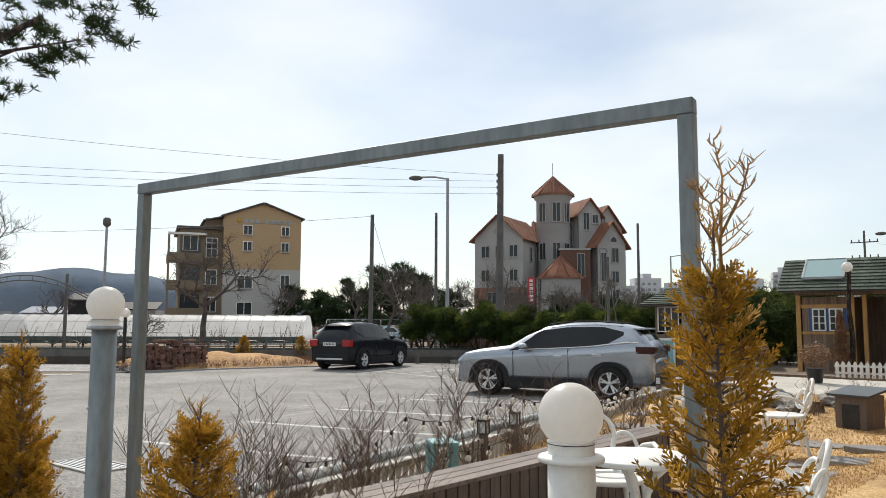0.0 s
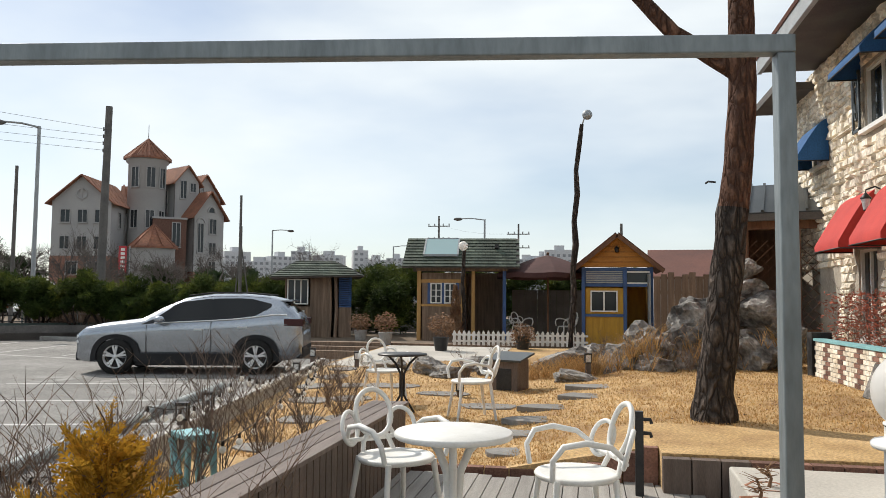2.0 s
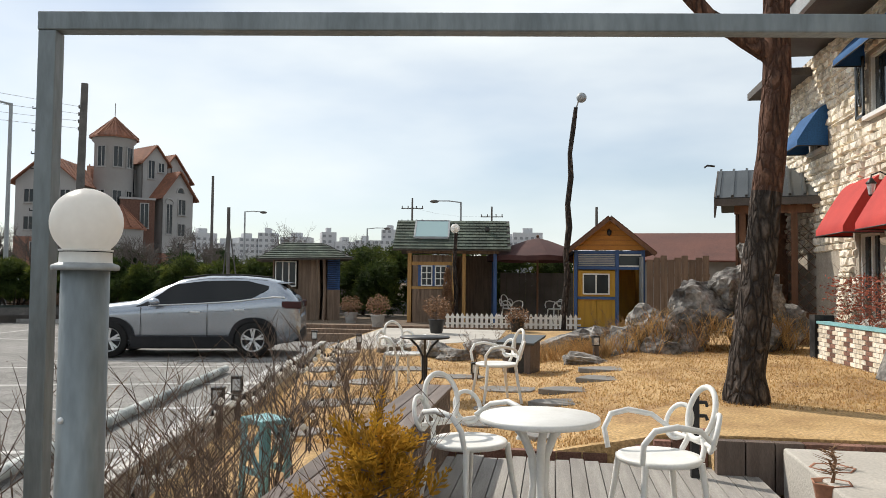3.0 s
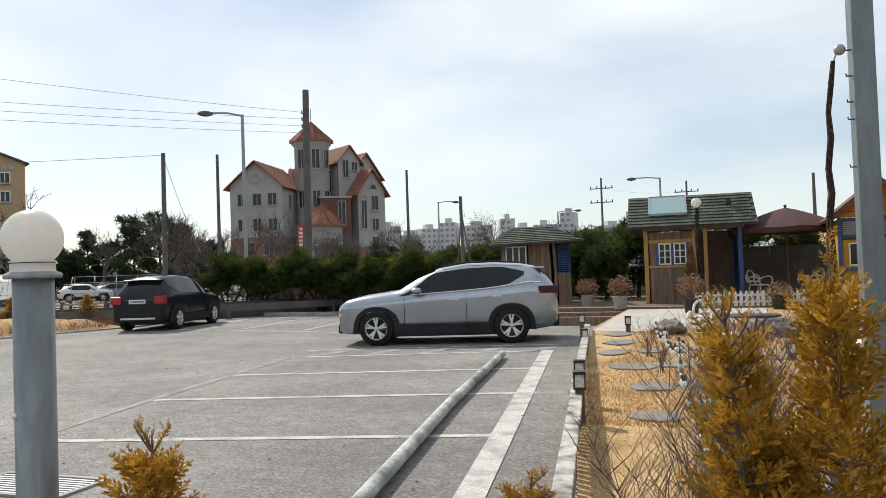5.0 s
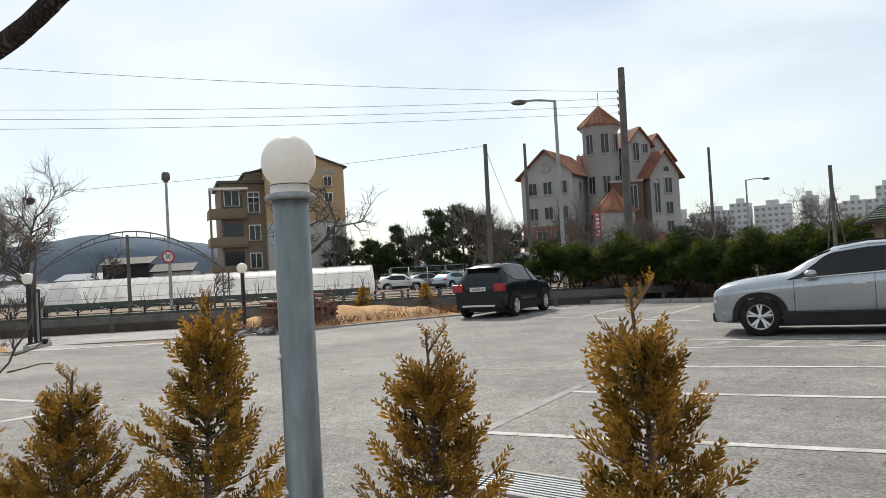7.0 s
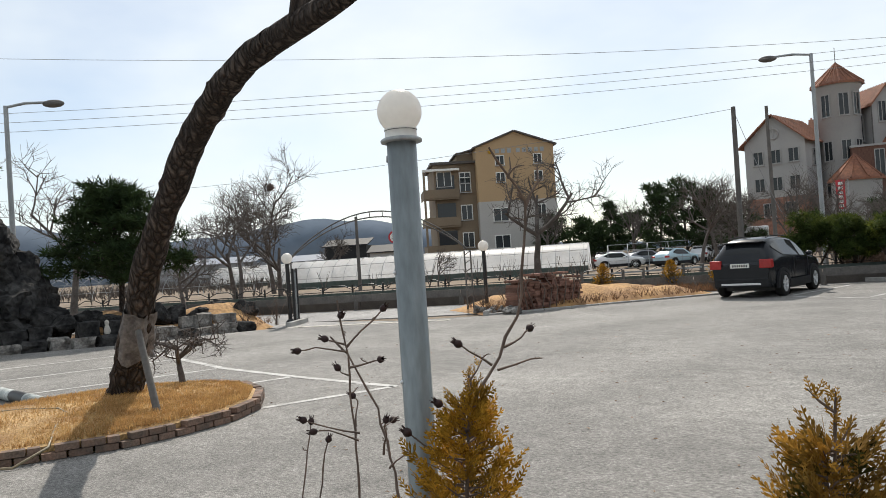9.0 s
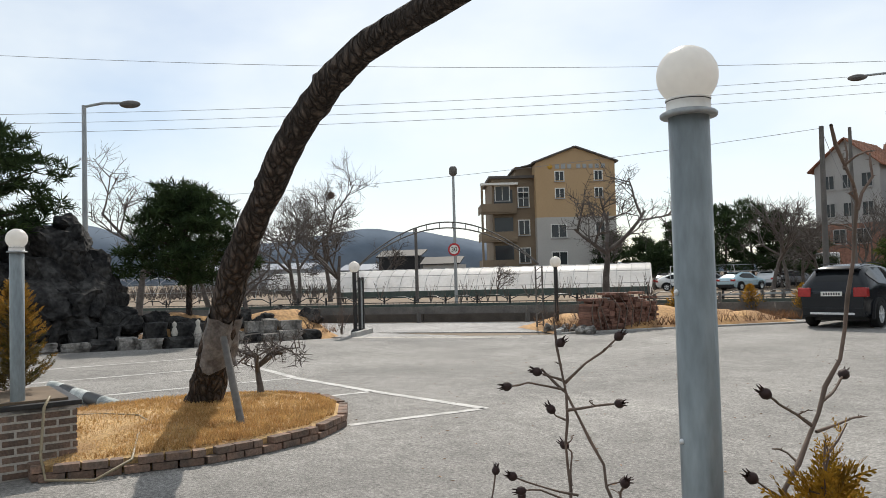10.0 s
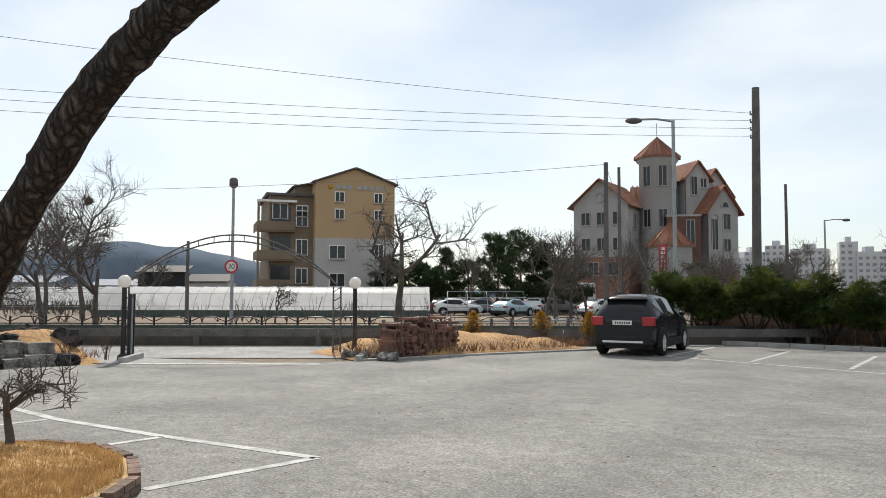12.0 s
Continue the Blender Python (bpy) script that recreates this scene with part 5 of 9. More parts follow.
e = thing("round_table", "round white garden table on a three-legged pedestal", "table", (-1.1, 5.68, DZ), 15)
part("tabletop", Mesh().lathe([(0.001, 0.655), (0.33, 0.655), (0.335, 0.66), (0.335, 0.682), (0.328, 0.69), (0.001, 0.692)], 40), M["whitepaint"], e)
for k in range(3):
    a = k * 2.094 + 0.4
    c, s = math.cos(a), math.sin(a)
    part("leg", Mesh().tube([(0.2 * c, 0.2 * s, 0.655), (0.1 * c, 0.1 * s, 0.57), (0.045 * c, 0.045 * s, 0.46), (0.035 * c, 0.035 * s, 0.3), (0.06 * c, 0.06 * s, 0.14), (0.2 * c, 0.2 * s, 0.0)], [0.022, 0.024, 0.024, 0.023, 0.024, 0.02], 10), M["whitepaint"], e)
e = thing("round_table", "round dark iron bistro table on the lawn", "table", (-2.55, 10.45, lz(10.45)), 40)
part("tabletop", Mesh().lathe([(0.001, 0.70), (0.29, 0.70), (0.30, 0.71), (0.295, 0.722), (0.001, 0.724)], 36), M["black"], e)
for k in range(3):
    a = k * 2.094
    c, s = math.cos(a), math.sin(a)
    part("leg", Mesh().tube([(0.22 * c, 0.22 * s, 0.70), (0.10 * c, 0.10 * s, 0.6), (0.025 * c, 0.025 * s, 0.48), (0.025 * c, 0.025 * s, 0.22), (0.17 * c, 0.17 * s, 0.0)], 0.014, 8), M["black"], e)

# fence wall of the garden: cream balusters, rail, lantern posts
FENCE = [Vector((-3.35, 4.0)), Vector((-3.95, 7.4)), Vector((-4.25, 9.0)), Vector((-5.45, 15.9))]


def along(pts, step, off=0.0):
    for a, b in zip(pts[:-1], pts[1:]):
        d = (b - a)
        n = int(d.length / step)
        for i in range(n):
            yield a + d * ((i + off) / n), d.normalized()


e = thing("garden_wall", "low cream baluster wall with a worn grey rail", "wall", (0, 0, 0), kind="structure")
for a, b in zip(FENCE[:-1], FENCE[1:]):
    part("plinth", Mesh().beam((a.x, a.y, 0.04), (b.x, b.y, 0.04), 0.12, 0.10), M["kerb"], e)
    part("handrail", Mesh().beam((a.x, a.y, 0.385), (b.x, b.y, 0.385), 0.11, 0.05), M["rail"], e, "worn grey rail", 0.008)
bal = Mesh().lathe([(0.028, 0.09), (0.030, 0.12), (0.018, 0.15), (0.034, 0.22), (0.022, 0.29), (0.030, 0.33), (0.028, 0.36)], 8).data("baluster", M["concrete"])
for p, d in along(FENCE, 0.105, 0.5):
    ob = new("baluster", bal)
    ob.parent = e
    ob.location = (p.x, p.y, 0)


def lantern(x, y, z0, h=0.5):
    e = thing("solar_lantern", "small dark post with a square solar lantern", "lantern", (x, y, z0), 14, "solar lanterns")
    part("post", Mesh().box(-0.04, -0.04, 0, 0.04, 0.04, h - 0.16), M["benchwood"], e, "", 0.004)
    part("lamp_glass", Mesh().box(-0.04, -0.04, h - 0.15, 0.04, 0.04, h - 0.04), M["clearlens"], e)
    for sx in (-1, 1):
        for sy in (-1, 1):
            part("lamp_bar", Mesh().box(sx * 0.046 - 0.006, sy * 0.046 - 0.006, h - 0.16, sx * 0.046 + 0.006, sy * 0.046 + 0.006, h - 0.03), M["black"], e)
    part("cap", Mesh().box(-0.056, -0.056, h - 0.035, 0.056, 0.056, h - 0.01), M["black"], e)
    part("collar", Mesh().box(-0.056, -0.056, h - 0.17, 0.056, 0.056, h - 0.155), M["black"], e)


for x, y, z, h in ((-4.02, 7.95, 0.0, 0.62), (-4.18, 8.75, 0.0, 0.62), (-5.0, 13.3, 0.0, 0.55), (-5.42, 15.2, 0.0, 0.66), (-4.62, 15.4, 0.28, 0.32), (-2.1, 12.0, 0.22, 0.26), (-0.35, 14.0, 0.33, 0.42)):
    lantern(x, y, z, h)
e = thing("barrier_pipe", "long scuffed pale wheel-stop pipe on the asphalt", "wheel stop", (0, 0, 0))
pp = [Vector((-4.72, 4.3)), Vector((-5.05, 5.88)), Vector((-5.72, 9.2)), Vector((-6.52, 13.8))]
for k, (a, b) in enumerate(zip(pp[:-1], pp[1:])):
    n = 4
    for i in range(n):
        p, q = a.lerp(b, i / n), a.lerp(b, (i + 1) / n)
        part("pipe_section", Mesh().tube([(p.x, p.y, 0.075), (q.x, q.y, 0.075)], 0.058, 14), M["pipe"], e)
e = thing("barrier_pipe", "short black and white wheel-stop pipe by the planter", "wheel stop", (0, 0, 0))
for k in range(5):
    a, b = Vector((-20.4, 1.3)).lerp(Vector((-17.5, 1.9)), k / 5), Vector((-20.4, 1.3)).lerp(Vector((-17.5, 1.9)), (k + 1) / 5)
    part("pipe_section", Mesh().tube([(a.x, a.y, 0.09), (b.x, b.y, 0.09)], 0.085, 14), M["pipe"] if k % 2 == 0 else M["black"], e)

# string of globe bulbs through the shrubs
e = thing("string_lights", "sagging cable of small round bulbs through the shrubs", "string lights", (0, 0, 0))
anchors = [Vector((-2.35, 3.15, 0.85)), Vector((-2.7, 4.3, 0.80)), Vector((-2.95, 5.6, 0.92)), Vector((-3.1, 7.2, 0.98)), Vector((-3.35, 8.8, 0.92)), Vector((-3.6, 10.4, 0.86)), Vector((-3.2, 9.0, 0.78)), Vector((-2.75, 7.4, 0.86)), Vector((-2.6, 5.4, 0.72))]
cab, bulbs = [], []
for a, b in zip(anchors[:-1], anchors[1:]):
    for i in range(7):
        t = i / 7
        p = a.lerp(b, t)
        p.z -= 0.12 * 4 * t * (1 - t)
        cab.append(p)
        bulbs.append(p)
part("cable", Mesh().tube(cab, 0.004, 4), M["black"], e)
for p in bulbs:
    bm_ = Mesh().ball((0, 0, -0.055), 0.024, 10, 8)
    ob = part("bulb", bm_, M["globe"], e, "small round bulb")
    ob.location = p
    ob2 = part("socket", Mesh().lathe([(0.009, 0.0), (0.012, -0.03), (0.001, -0.032)], 8), M["black"], e)
    ob2.location = p
e = thing("plant_stand", "small pale blue wooden stand with crossed slats", "stand", (-2.74, 5.78, 0.10), -38)
part("top_board", Mesh().box(-0.13, -0.10, 0.62, 0.13, 0.10, 0.65), M["teal"], e, "", 0.004)
for sx in (-1, 1):
    for sy in (-1, 1):
        part("leg", Mesh().beam((0.12 * sx, 0.09 * sy, 0.0), (0.105 * sx, 0.08 * sy, 0.62), 0.028, 0.028), M["teal"], e)
for sy in (-1, 1):
    part("slat", Mesh().beam((-0.11, 0.09 * sy, 0.36), (0.11, 0.09 * sy, 0.60), 0.018, 0.03), M["teal"], e)
    part("slat", Mesh().beam((0.11, 0.105 * sy, 0.36), (-0.11, 0.105 * sy, 0.60), 0.018, 0.03), M["teal"], e)
    part("rail", Mesh().beam((-0.115, 0.088 * sy, 0.34), (0.115, 0.088 * sy, 0.34), 0.02, 0.035), M["teal"], e)

# stepping stones
r = random.Random(21)
for i, (x, y, w, d) in enumerate(((-1.05, 8.42, 0.5, 0.4), (-1.7, 9.0, 0.6, 0.4), (-1.0, 9.3, 0.6, 0.4), (-1.6, 9.8, 0.6, 0.4), (-0.9, 10.1, 0.8, 0.45), (-0.75, 10.9, 0.9, 0.5), (-1.6, 11.2, 0.8, 0.5), (-0.35, 11.6, 0.8, 0.5), (-0.2, 12.5, 1.0, 0.5), (-2.4, 12.2, 0.8, 0.5), (-3.3, 12.9, 0.9, 0.6), (-3.4, 8.3, 0.55, 0.5), (-2.9, 8.4, 0.5, 0.45),
                                  (-4.0, 11.2, 0.6, 0.6), (-3.5, 11.5, 0.55, 0.6), (-4.45, 12.6, 0.5, 0.7), (-3.9, 12.8, 0.5, 0.6), (-4.55, 13.8, 0.5, 0.8), (-4.75, 15.0, 0.5, 0.8), (-3.6, 9.8, 0.55, 0.6), (-3.1, 10.0, 0.5, 0.5))):
    n = 9
    pts = [(x + w / 2 * math.cos(6.283 * k / n) * r.uniform(0.85, 1.15), y + d / 2 * math.sin(6.283 * k / n) * r.uniform(0.8, 1.15)) for k in range(n)]
    solid("stepping_stone", Mesh().prism(pts, zl(x, y) - 0.05, zl(x, y) + 0.016), M["slate"], "flat grey stepping stone set in dry grass", "stepping stone", group="stepping stones", bevel=0.008)


def rock(x, y, z, sx, sy, sz, seed, matn="rock", label="rough grey landscape boulder", group="garden boulders", cat="boulder"):
    r = random.Random(seed)
    bm = bmesh.new()
    bmesh.ops.create_icosphere(bm, subdivisions=4, radius=1.0)
    off = Vector((r.uniform(0, 50), r.uniform(0, 50), r.uniform(0, 50)))
    planes = [(Vector((r.gauss(0, 1), r.gauss(0, 1), r.gauss(0, 0.7))).normalized(), r.uniform(0.45, 0.85)) for k in range(13)]
    for v in bm.verts:
        c = v.co.copy()
        for nrm, d in planes:
            o = c.dot(nrm) - d
            if o > 0:
                c -= nrm * o * 0.96
        c *= 1 + 0.20 * noise.noise(c * 1.9 + off) - 0.16 * abs(noise.noise(c * 3.4 + off)) + 0.09 * noise.noise(c * 7.5 + off) + 0.05 * noise.noise(c * 15 + off)
        v.co = Vector((c.x * sx, c.y * sy, max(-0.9 * sz, c.z * sz)))
    me = bpy.data.meshes.new("boulder")
    bm.to_mesh(me)
    bm.free()
    me.materials.append(M[matn])
    ob = new("boulder", me)
    ob.matrix_world = pose(x, y, z, r.uniform(-8, 8), r.uniform(-8, 8), r.uniform(0, 360))
    return tagged(ob, label, cat, group)


for i, (x, y, z, sx, sy, sz) in enumerate(((0.75, 15.1, 0.75, 0.72, 0.6, 0.62), (0.2, 14.5, 0.6, 0.55, 0.5, 0.38), (1.35, 15.0, 0.8, 0.6, 0.6, 0.6), (1.55, 15.5, 1.25, 0.75, 0.6, 0.55), (2.45, 15.1, 0.75, 0.75, 0.6, 0.62), (2.75, 15.35, 1.45, 0.62, 0.55, 0.45), (2.2, 15.5, 1.6, 0.5, 0.5, 0.4),
                                           (2.55, 15.5, 1.95, 0.36, 0.34, 0.25), (2.5, 15.55, 2.28, 0.30, 0.28, 0.24), (3.0, 15.6, 0.8, 0.6, 0.6, 0.6), (-0.55, 12.75, 0.45, 0.62, 0.36, 0.17), (-0.1, 14.0, 0.5, 0.45, 0.4, 0.26), (0.75, 14.3, 0.5, 0.5, 0.4, 0.32), (-0.9, 15.3, 0.55, 0.7, 0.5, 0.3), (-0.2, 15.6, 0.7, 0.6, 0.5, 0.3),
                                           (-1.9, 14.2, 0.45, 0.4, 0.35, 0.2), (-2.6, 13.4, 0.45, 0.45, 0.35, 0.2), (-3.95, 14.6, 0.48, 0.42, 0.36, 0.22), (-3.1, 14.2, 0.5, 0.55, 0.4, 0.22), (-2.3, 15.1, 0.5, 0.6, 0.5, 0.24), (1.9, 16.2, 1.3, 0.8, 0.6, 0.5))):
    rock(x, y + (0.5 if y > 13.5 else 0.9), z - 0.12, sx, sy, sz, 500 + i)
e = thing("dog_kennel", "small brown wooden kennel with a dark felt roof", "kennel", (-1.5, 12.95, lz(12.95) - 0.02), -18)
part("box", Mesh().box(-0.22, -0.21, 0.0, 0.22, 0.21, 0.46), M["benchwood"], e, "", 0.006)
part("roof", Mesh().slab([(-0.29, -0.27, 0.44), (0.29, -0.27, 0.44), (0.29, 0.27, 0.53), (-0.29, 0.27, 0.53)], 0.03), M["greymetal"], e, "dark felt roof")
part("doorway", Mesh().box(-0.12, -0.216, 0.02, 0.12, -0.208, 0.34), M["black"], e)


# ---- huts behind the lawn ----
def boards(e, x0, x1, y, z0, z1, w, material, name="board", m=None, t=0.02):
    n = max(1, round((x1 - x0) / w))
    for i in range(n):
        a, b = x0 + (x1 - x0) * i / n, x0 + (x1 - x0) * (i + 1) / n
        part(name, Mesh().box(a + 0.003, y - t, z0, b - 0.003, y, z1), material, e)


def casement(e, x0, x1, z0, z1, y, lights=2, rows=2, frame_m="whitepaint"):
    """A window in a wall that faces -y, with frame, bars and panes."""
    w = new("window")
    w.parent = e
    fr = 0.035
    part("pane", Mesh().box(x0, y + 0.0, z0, x1, y + 0.012, z1), M["winglass"], w)
    part("frame", Mesh().box(x0 - fr, y - 0.03, z0 - fr, x0, y + 0.02, z1 + fr).box(x1, y - 0.03, z0 - fr, x1 + fr, y + 0.02, z1 + fr)
         .box(x0, y - 0.03, z1, x1, y + 0.02, z1 + fr).box(x0, y - 0.035, z0 - fr, x1, y + 0.02, z0), M[frame_m], w)
    for i in range(1, lights):
        x = x0 + (x1 - x0) * i / lights
        part("mullion", Mesh().box(x - 0.018, y - 0.025, z0, x + 0.018, y + 0.01, z1), M[frame_m], w)
    for i in range(1, rows):
        z = z0 + (z1 - z0) * i / rows
        part("glazing_bar", Mesh().box(x0, y - 0.02, z - 0.01, x1, y + 0.01, z + 0.01), M[frame_m], w)
    return w


def shingled(e, corners, rows, cols, material, thick=0.012):
    """corners: lower left, lower right, upper right, upper left of a roof slope."""
    ll, lr, ur, ul = [Vector(c) for c in corners]
    part("roof_deck", Mesh().slab([ll, lr, ur, ul], 0.04), M["soffit"], e)
    nrm = (lr - ll).cross(ul - ll).normalized()
    for r_ in range(rows):
        m = Mesh()
        for c in range(cols):
            s = 0.5 * (r_ % 2)
            u0, u1 = max(0, (c - s) / cols), min(1, (c + 1 - s) / cols)
            v0, v1 = r_ / rows, min(1, (r_ + 1.25) / rows)
            pt = lambda u, v, h: (ll.lerp(lr, u)).lerp(ul.lerp(ur, u), v) + nrm * h
            g = 0.004 / max(0.1, (lr - ll).length)
            q = [pt(u0 + g, v0, 0.075), pt(u1 - g, v0, 0.075), pt(u1 - g, v1, 0.045), pt(u0 + g, v1, 0.045)]
            q2 = [pt(u0 + g, v0, 0.055), pt(u1 - g, v0, 0.055)]
            m.add(q + q2, [(0, 1, 2, 3), (4, 5, 1, 0)])
        tagged(part("shingle_course", m, material, e), kind="stuff")


# hut with green shingles and a skylight
e = thing("garden_hut", "small timber hut with green shingle roof and skylight", "hut", (-5.16, 23.1, LZ), 5.5)
part("floor", Mesh().box(-0.05, -0.1, -0.42, 2.6, 1.9, 0.02), M["oldwood"], e)
boards(e, 0.12, 1.30, 0.06, 0.02, 1.95, 0.12, M["oldwood"])
part("side_wall", Mesh().box(0.0, 0.06, 0.02, 0.04, 1.8, 1.95), M["oldwood"], e)
part("back_wall", Mesh().box(0.0, 1.78, 0.02, 2.5, 1.84, 2.0), M["oldwood"], e)
part("partition", Mesh().box(1.30, 0.06, 0.02, 1.34, 1.8, 1.95), M["oldwood"], e)
for x in (0.0, 1.28):
    part("corner_post", Mesh().box(x - 0.02, -0.02, 0.0, x + 0.09, 0.08, 2.06), M["honeywood"], e, "honey-coloured post", 0.005)
for x in (1.55, 2.44):
    part("porch_post", Mesh().box(x, -0.02, 0.0, x + 0.1, 0.08, 2.06), M["blue" if x > 2 else "honeywood"], e, "blue painted post" if x > 2 else "honey-coloured post", 0.005)
part("back_post", Mesh().box(2.42, 1.7, 0.0, 2.52, 1.8, 2.06), M["blue"], e)
part("blue_panel", Mesh().box(2.46, 0.5, 0.0, 2.5, 1.7, 1.95), M["blue"], e, "blue boarded side panel")
part("side_frame", Mesh().box(2.51, 0.75, 1.15, 2.53, 1.4, 1.8), M["honeywood"], e)
part("top_beam", Mesh().box(-0.05, -0.04, 2.0, 2.6, 0.06, 2.12), M["oldwood"], e)
part("rail_upper", Mesh().box(0.08, 0.02, 1.66, 1.28, 0.06, 1.76), M["honeywood"], e)
part("rail_lower", Mesh().box(0.08, 0.02, 0.98, 1.28, 0.06, 1.05), M["honeywood"], e)
part("window_panel", Mesh().box(0.28, 0.028, 1.06, 1.18, 0.048, 1.66), M["blue"], e, "dark blue window surround")
for x0, x1 in ((0.40, 0.66), (0.80, 1.06)):
    casement(e, x0, x1, 1.10, 1.62, 0.02, 2, 3)
shingled(e, [(-0.42, -0.36, 2.06), (2.92, -0.36, 2.06), (2.92, 0.95, 2.98), (-0.42, 0.95, 2.98)], 10, 17, M["greenroof"])
shingled(e, [(2.92, 2.26, 2.06), (-0.42, 2.26, 2.06), (-0.42, 0.95, 2.98), (2.92, 0.95, 2.98)], 6, 12, M["greenroof"])
part("gable_wall", Mesh().prism([(0.1, 0), (1.8, 0), (0.95, 0.85)], 0, 0.04), M["oldwood"], e).matrix_basis = Matrix(((0, 0, 1, 2.46), (1, 0, 0, 0), (0, 1, 0, 2.06), (0, 0, 0, 1)))
sl = lambda u, v, h: Vector((u, -0.36 + 1.31 * v, 2.06 + 0.92 * v)) + Vector((0, -0.575, 0.818)) * h
part("skylight", Mesh().slab([sl(0.18, 0.36, 0.10), sl(1.12, 0.36, 0.10), sl(1.12, 0.9, 0.10), sl(0.18, 0.9, 0.10)], 0.02), glass_mat("skylight_glass", (0.30, 0.42, 0.43), 0.12), e, "pale skylight pane")
part("skylight_frame", Mesh().beam(sl(0.16, 0.34, 0.1), sl(1.14, 0.34, 0.1), 0.05, 0.06).beam(sl(0.16, 0.92, 0.1), sl(1.14, 0.92, 0.1), 0.05, 0.06).beam(sl(0.16, 0.34, 0.1), sl(0.16, 0.92, 0.1), 0.05, 0.06).beam(sl(1.14, 0.34, 0.1), sl(1.14, 0.92, 0.1), 0.05, 0.06), M["lampgrey"], e)
part("roof_vent", Mesh().box(2.2, 0.3, 2.68, 2.32, 0.42, 2.8), M["black"], e)

# yellow hut with gable
e = thing("gabled_hut", "small yellow and blue painted hut with orange gable", "hut", (-0.50, 21.75, LZ - 0.03), 0)
W_ = 1.80
part("floor", Mesh().box(0, 0, -0.4, W_, 1.9, 0.02), M["oldwood"], e)
part("side_wall", Mesh().box(0.02, 0.1, 0, 0.07, 1.85, 2.05), M["yellow"], e)
part("side_wall", Mesh().box(W_ - 0.07, 0.1, 0, W_ - 0.02, 1.85, 2.05), M["yellow"], e)
part("back_wall", Mesh().box(0.07, 1.8, 0, W_ - 0.07, 1.85, 2.05), M["yellow"], e)
boards(e, 0.10, 1.06, 0.09, 0.02, 1.55, 0.16, M["yellow"])
for x in (0.0, 1.06, W_ - 0.08):
    part("blue_post", Mesh().box(x, 0.0, 0, x + 0.09, 0.1, 2.08), M["blue"], e, "blue painted post", 0.004)
for z in (0.0, 0.80, 1.58, 2.0):
    part("blue_rail", Mesh().box(0.09, 0.03, z, 1.06 if z < 1.5 else W_ - 0.08, 0.1, z + 0.07), M["blue"], e)
casement(e, 0.26, 0.88, 0.96, 1.44, 0.06, 2, 1)
part("louvre_panel", Mesh().box(0.09, 0.05, 1.65, 1.06, 0.09, 2.0), M["blue"], e)
for k in range(7):
    part("louvre_slat", Mesh().box(0.11, 0.02, 1.67 + k * 0.047, 1.04, 0.055, 1.70 + k * 0.047), M["lampgrey"], e)
part("transom", Mesh().box(1.15, 0.05, 1.65, W_ - 0.08, 0.07, 2.0), M["winglass"], e)
part("transom_frame", Mesh().box(1.15, 0.02, 1.65, W_ - 0.08, 0.06, 1.69).box(1.15, 0.02, 1.94, W_ - 0.08, 0.06, 1.98), M["whitepaint"], e)
part("open_door", Mesh().box(W_ - 0.14, -0.6, 0.02, W_ - 0.1, 0.0, 1.9), M["lampgrey"], e, "pale door standing open")
gab = part("gable", Mesh().prism([(-0.12, 0), (W_ + 0.12, 0), (W_ / 2, 0.80)], 0, 0.05), M["orange"], e, "orange boarded gable")
gab.matrix_basis = Matrix(((1, 0, 0, 0), (0, 0, -1, 0.06), (0, 1, 0, 2.08), (0, 0, 0, 1)))
for k in range(5):
    z = 2.08 + 0.13 * k
    hw = (W_ / 2 + 0.12) * (1 - 0.13 * k / 0.80)
    part("gable_board_joint", Mesh().box(W_ / 2 - hw, -0.0, z, W_ / 2 + hw, 0.008, z + 0.012), M["brownwood"], e)
for s in (-1, 1):
    part("roof_slope", Mesh().slab([(W_ / 2 + s * (W_ / 2 + 0.25), -0.25, 1.98), (W_ / 2 + s * (W_ / 2 + 0.25), 2.1, 1.98), (W_ / 2, 2.1, 2.92), (W_ / 2, -0.25, 2.92)][::s], 0.06 * 1), M["redroof"], e, "red-brown roof slope")
    part("bargeboard", Mesh().beam((W_ / 2 + s * (W_ / 2 + 0.25), -0.26, 1.96), (W_ / 2, -0.26, 2.9), 0.04, 0.1), M["brownwood"], e)
part("gable_lamp", Mesh().lathe([(0.001, 0.0), (0.05, 0.03), (0.06, 0.12), (0.02, 0.17), (0.001, 0.2)], 8, (W_ / 2, -0.04, 2.45)), M["black"], e)

# old shed with green shingles
e = thing("old_shed", "weathered board shed with a mossy green shingle roof", "shed", (-9.35, 23.45, 0.38), 19)
part("floor", Mesh().box(0, 0, -0.4, 2.0, 1.9, 0.02), M["oldwood"], e)
boards(e, 0.75, 1.35, 0.0, 0.0, 1.88, 0.13, M["oldwood"])
boards(e, 0.0, 0.75, 0.0, 0.0, 0.95, 0.15, M["oldwood"])
part("side_wall", Mesh().box(0.0, 0.0, 0, 0.04, 1.8, 1.9), M["oldwood"], e)
part("side_wall", Mesh().box(1.96, 0.1, 0, 2.0, 1.8, 1.9), M["blue"], e, "blue corrugated side")
part("back_wall", Mesh().box(0.0, 1.76, 0, 2.0, 1.8, 1.9), M["oldwood"], e)
for k in range(16):
    part("corrugation", Mesh().tube([(1.62, -0.02, 0.95 + 0.058 * k), (2.0, -0.02, 0.95 + 0.058 * k)], 0.02, 6), M["blue"], e)
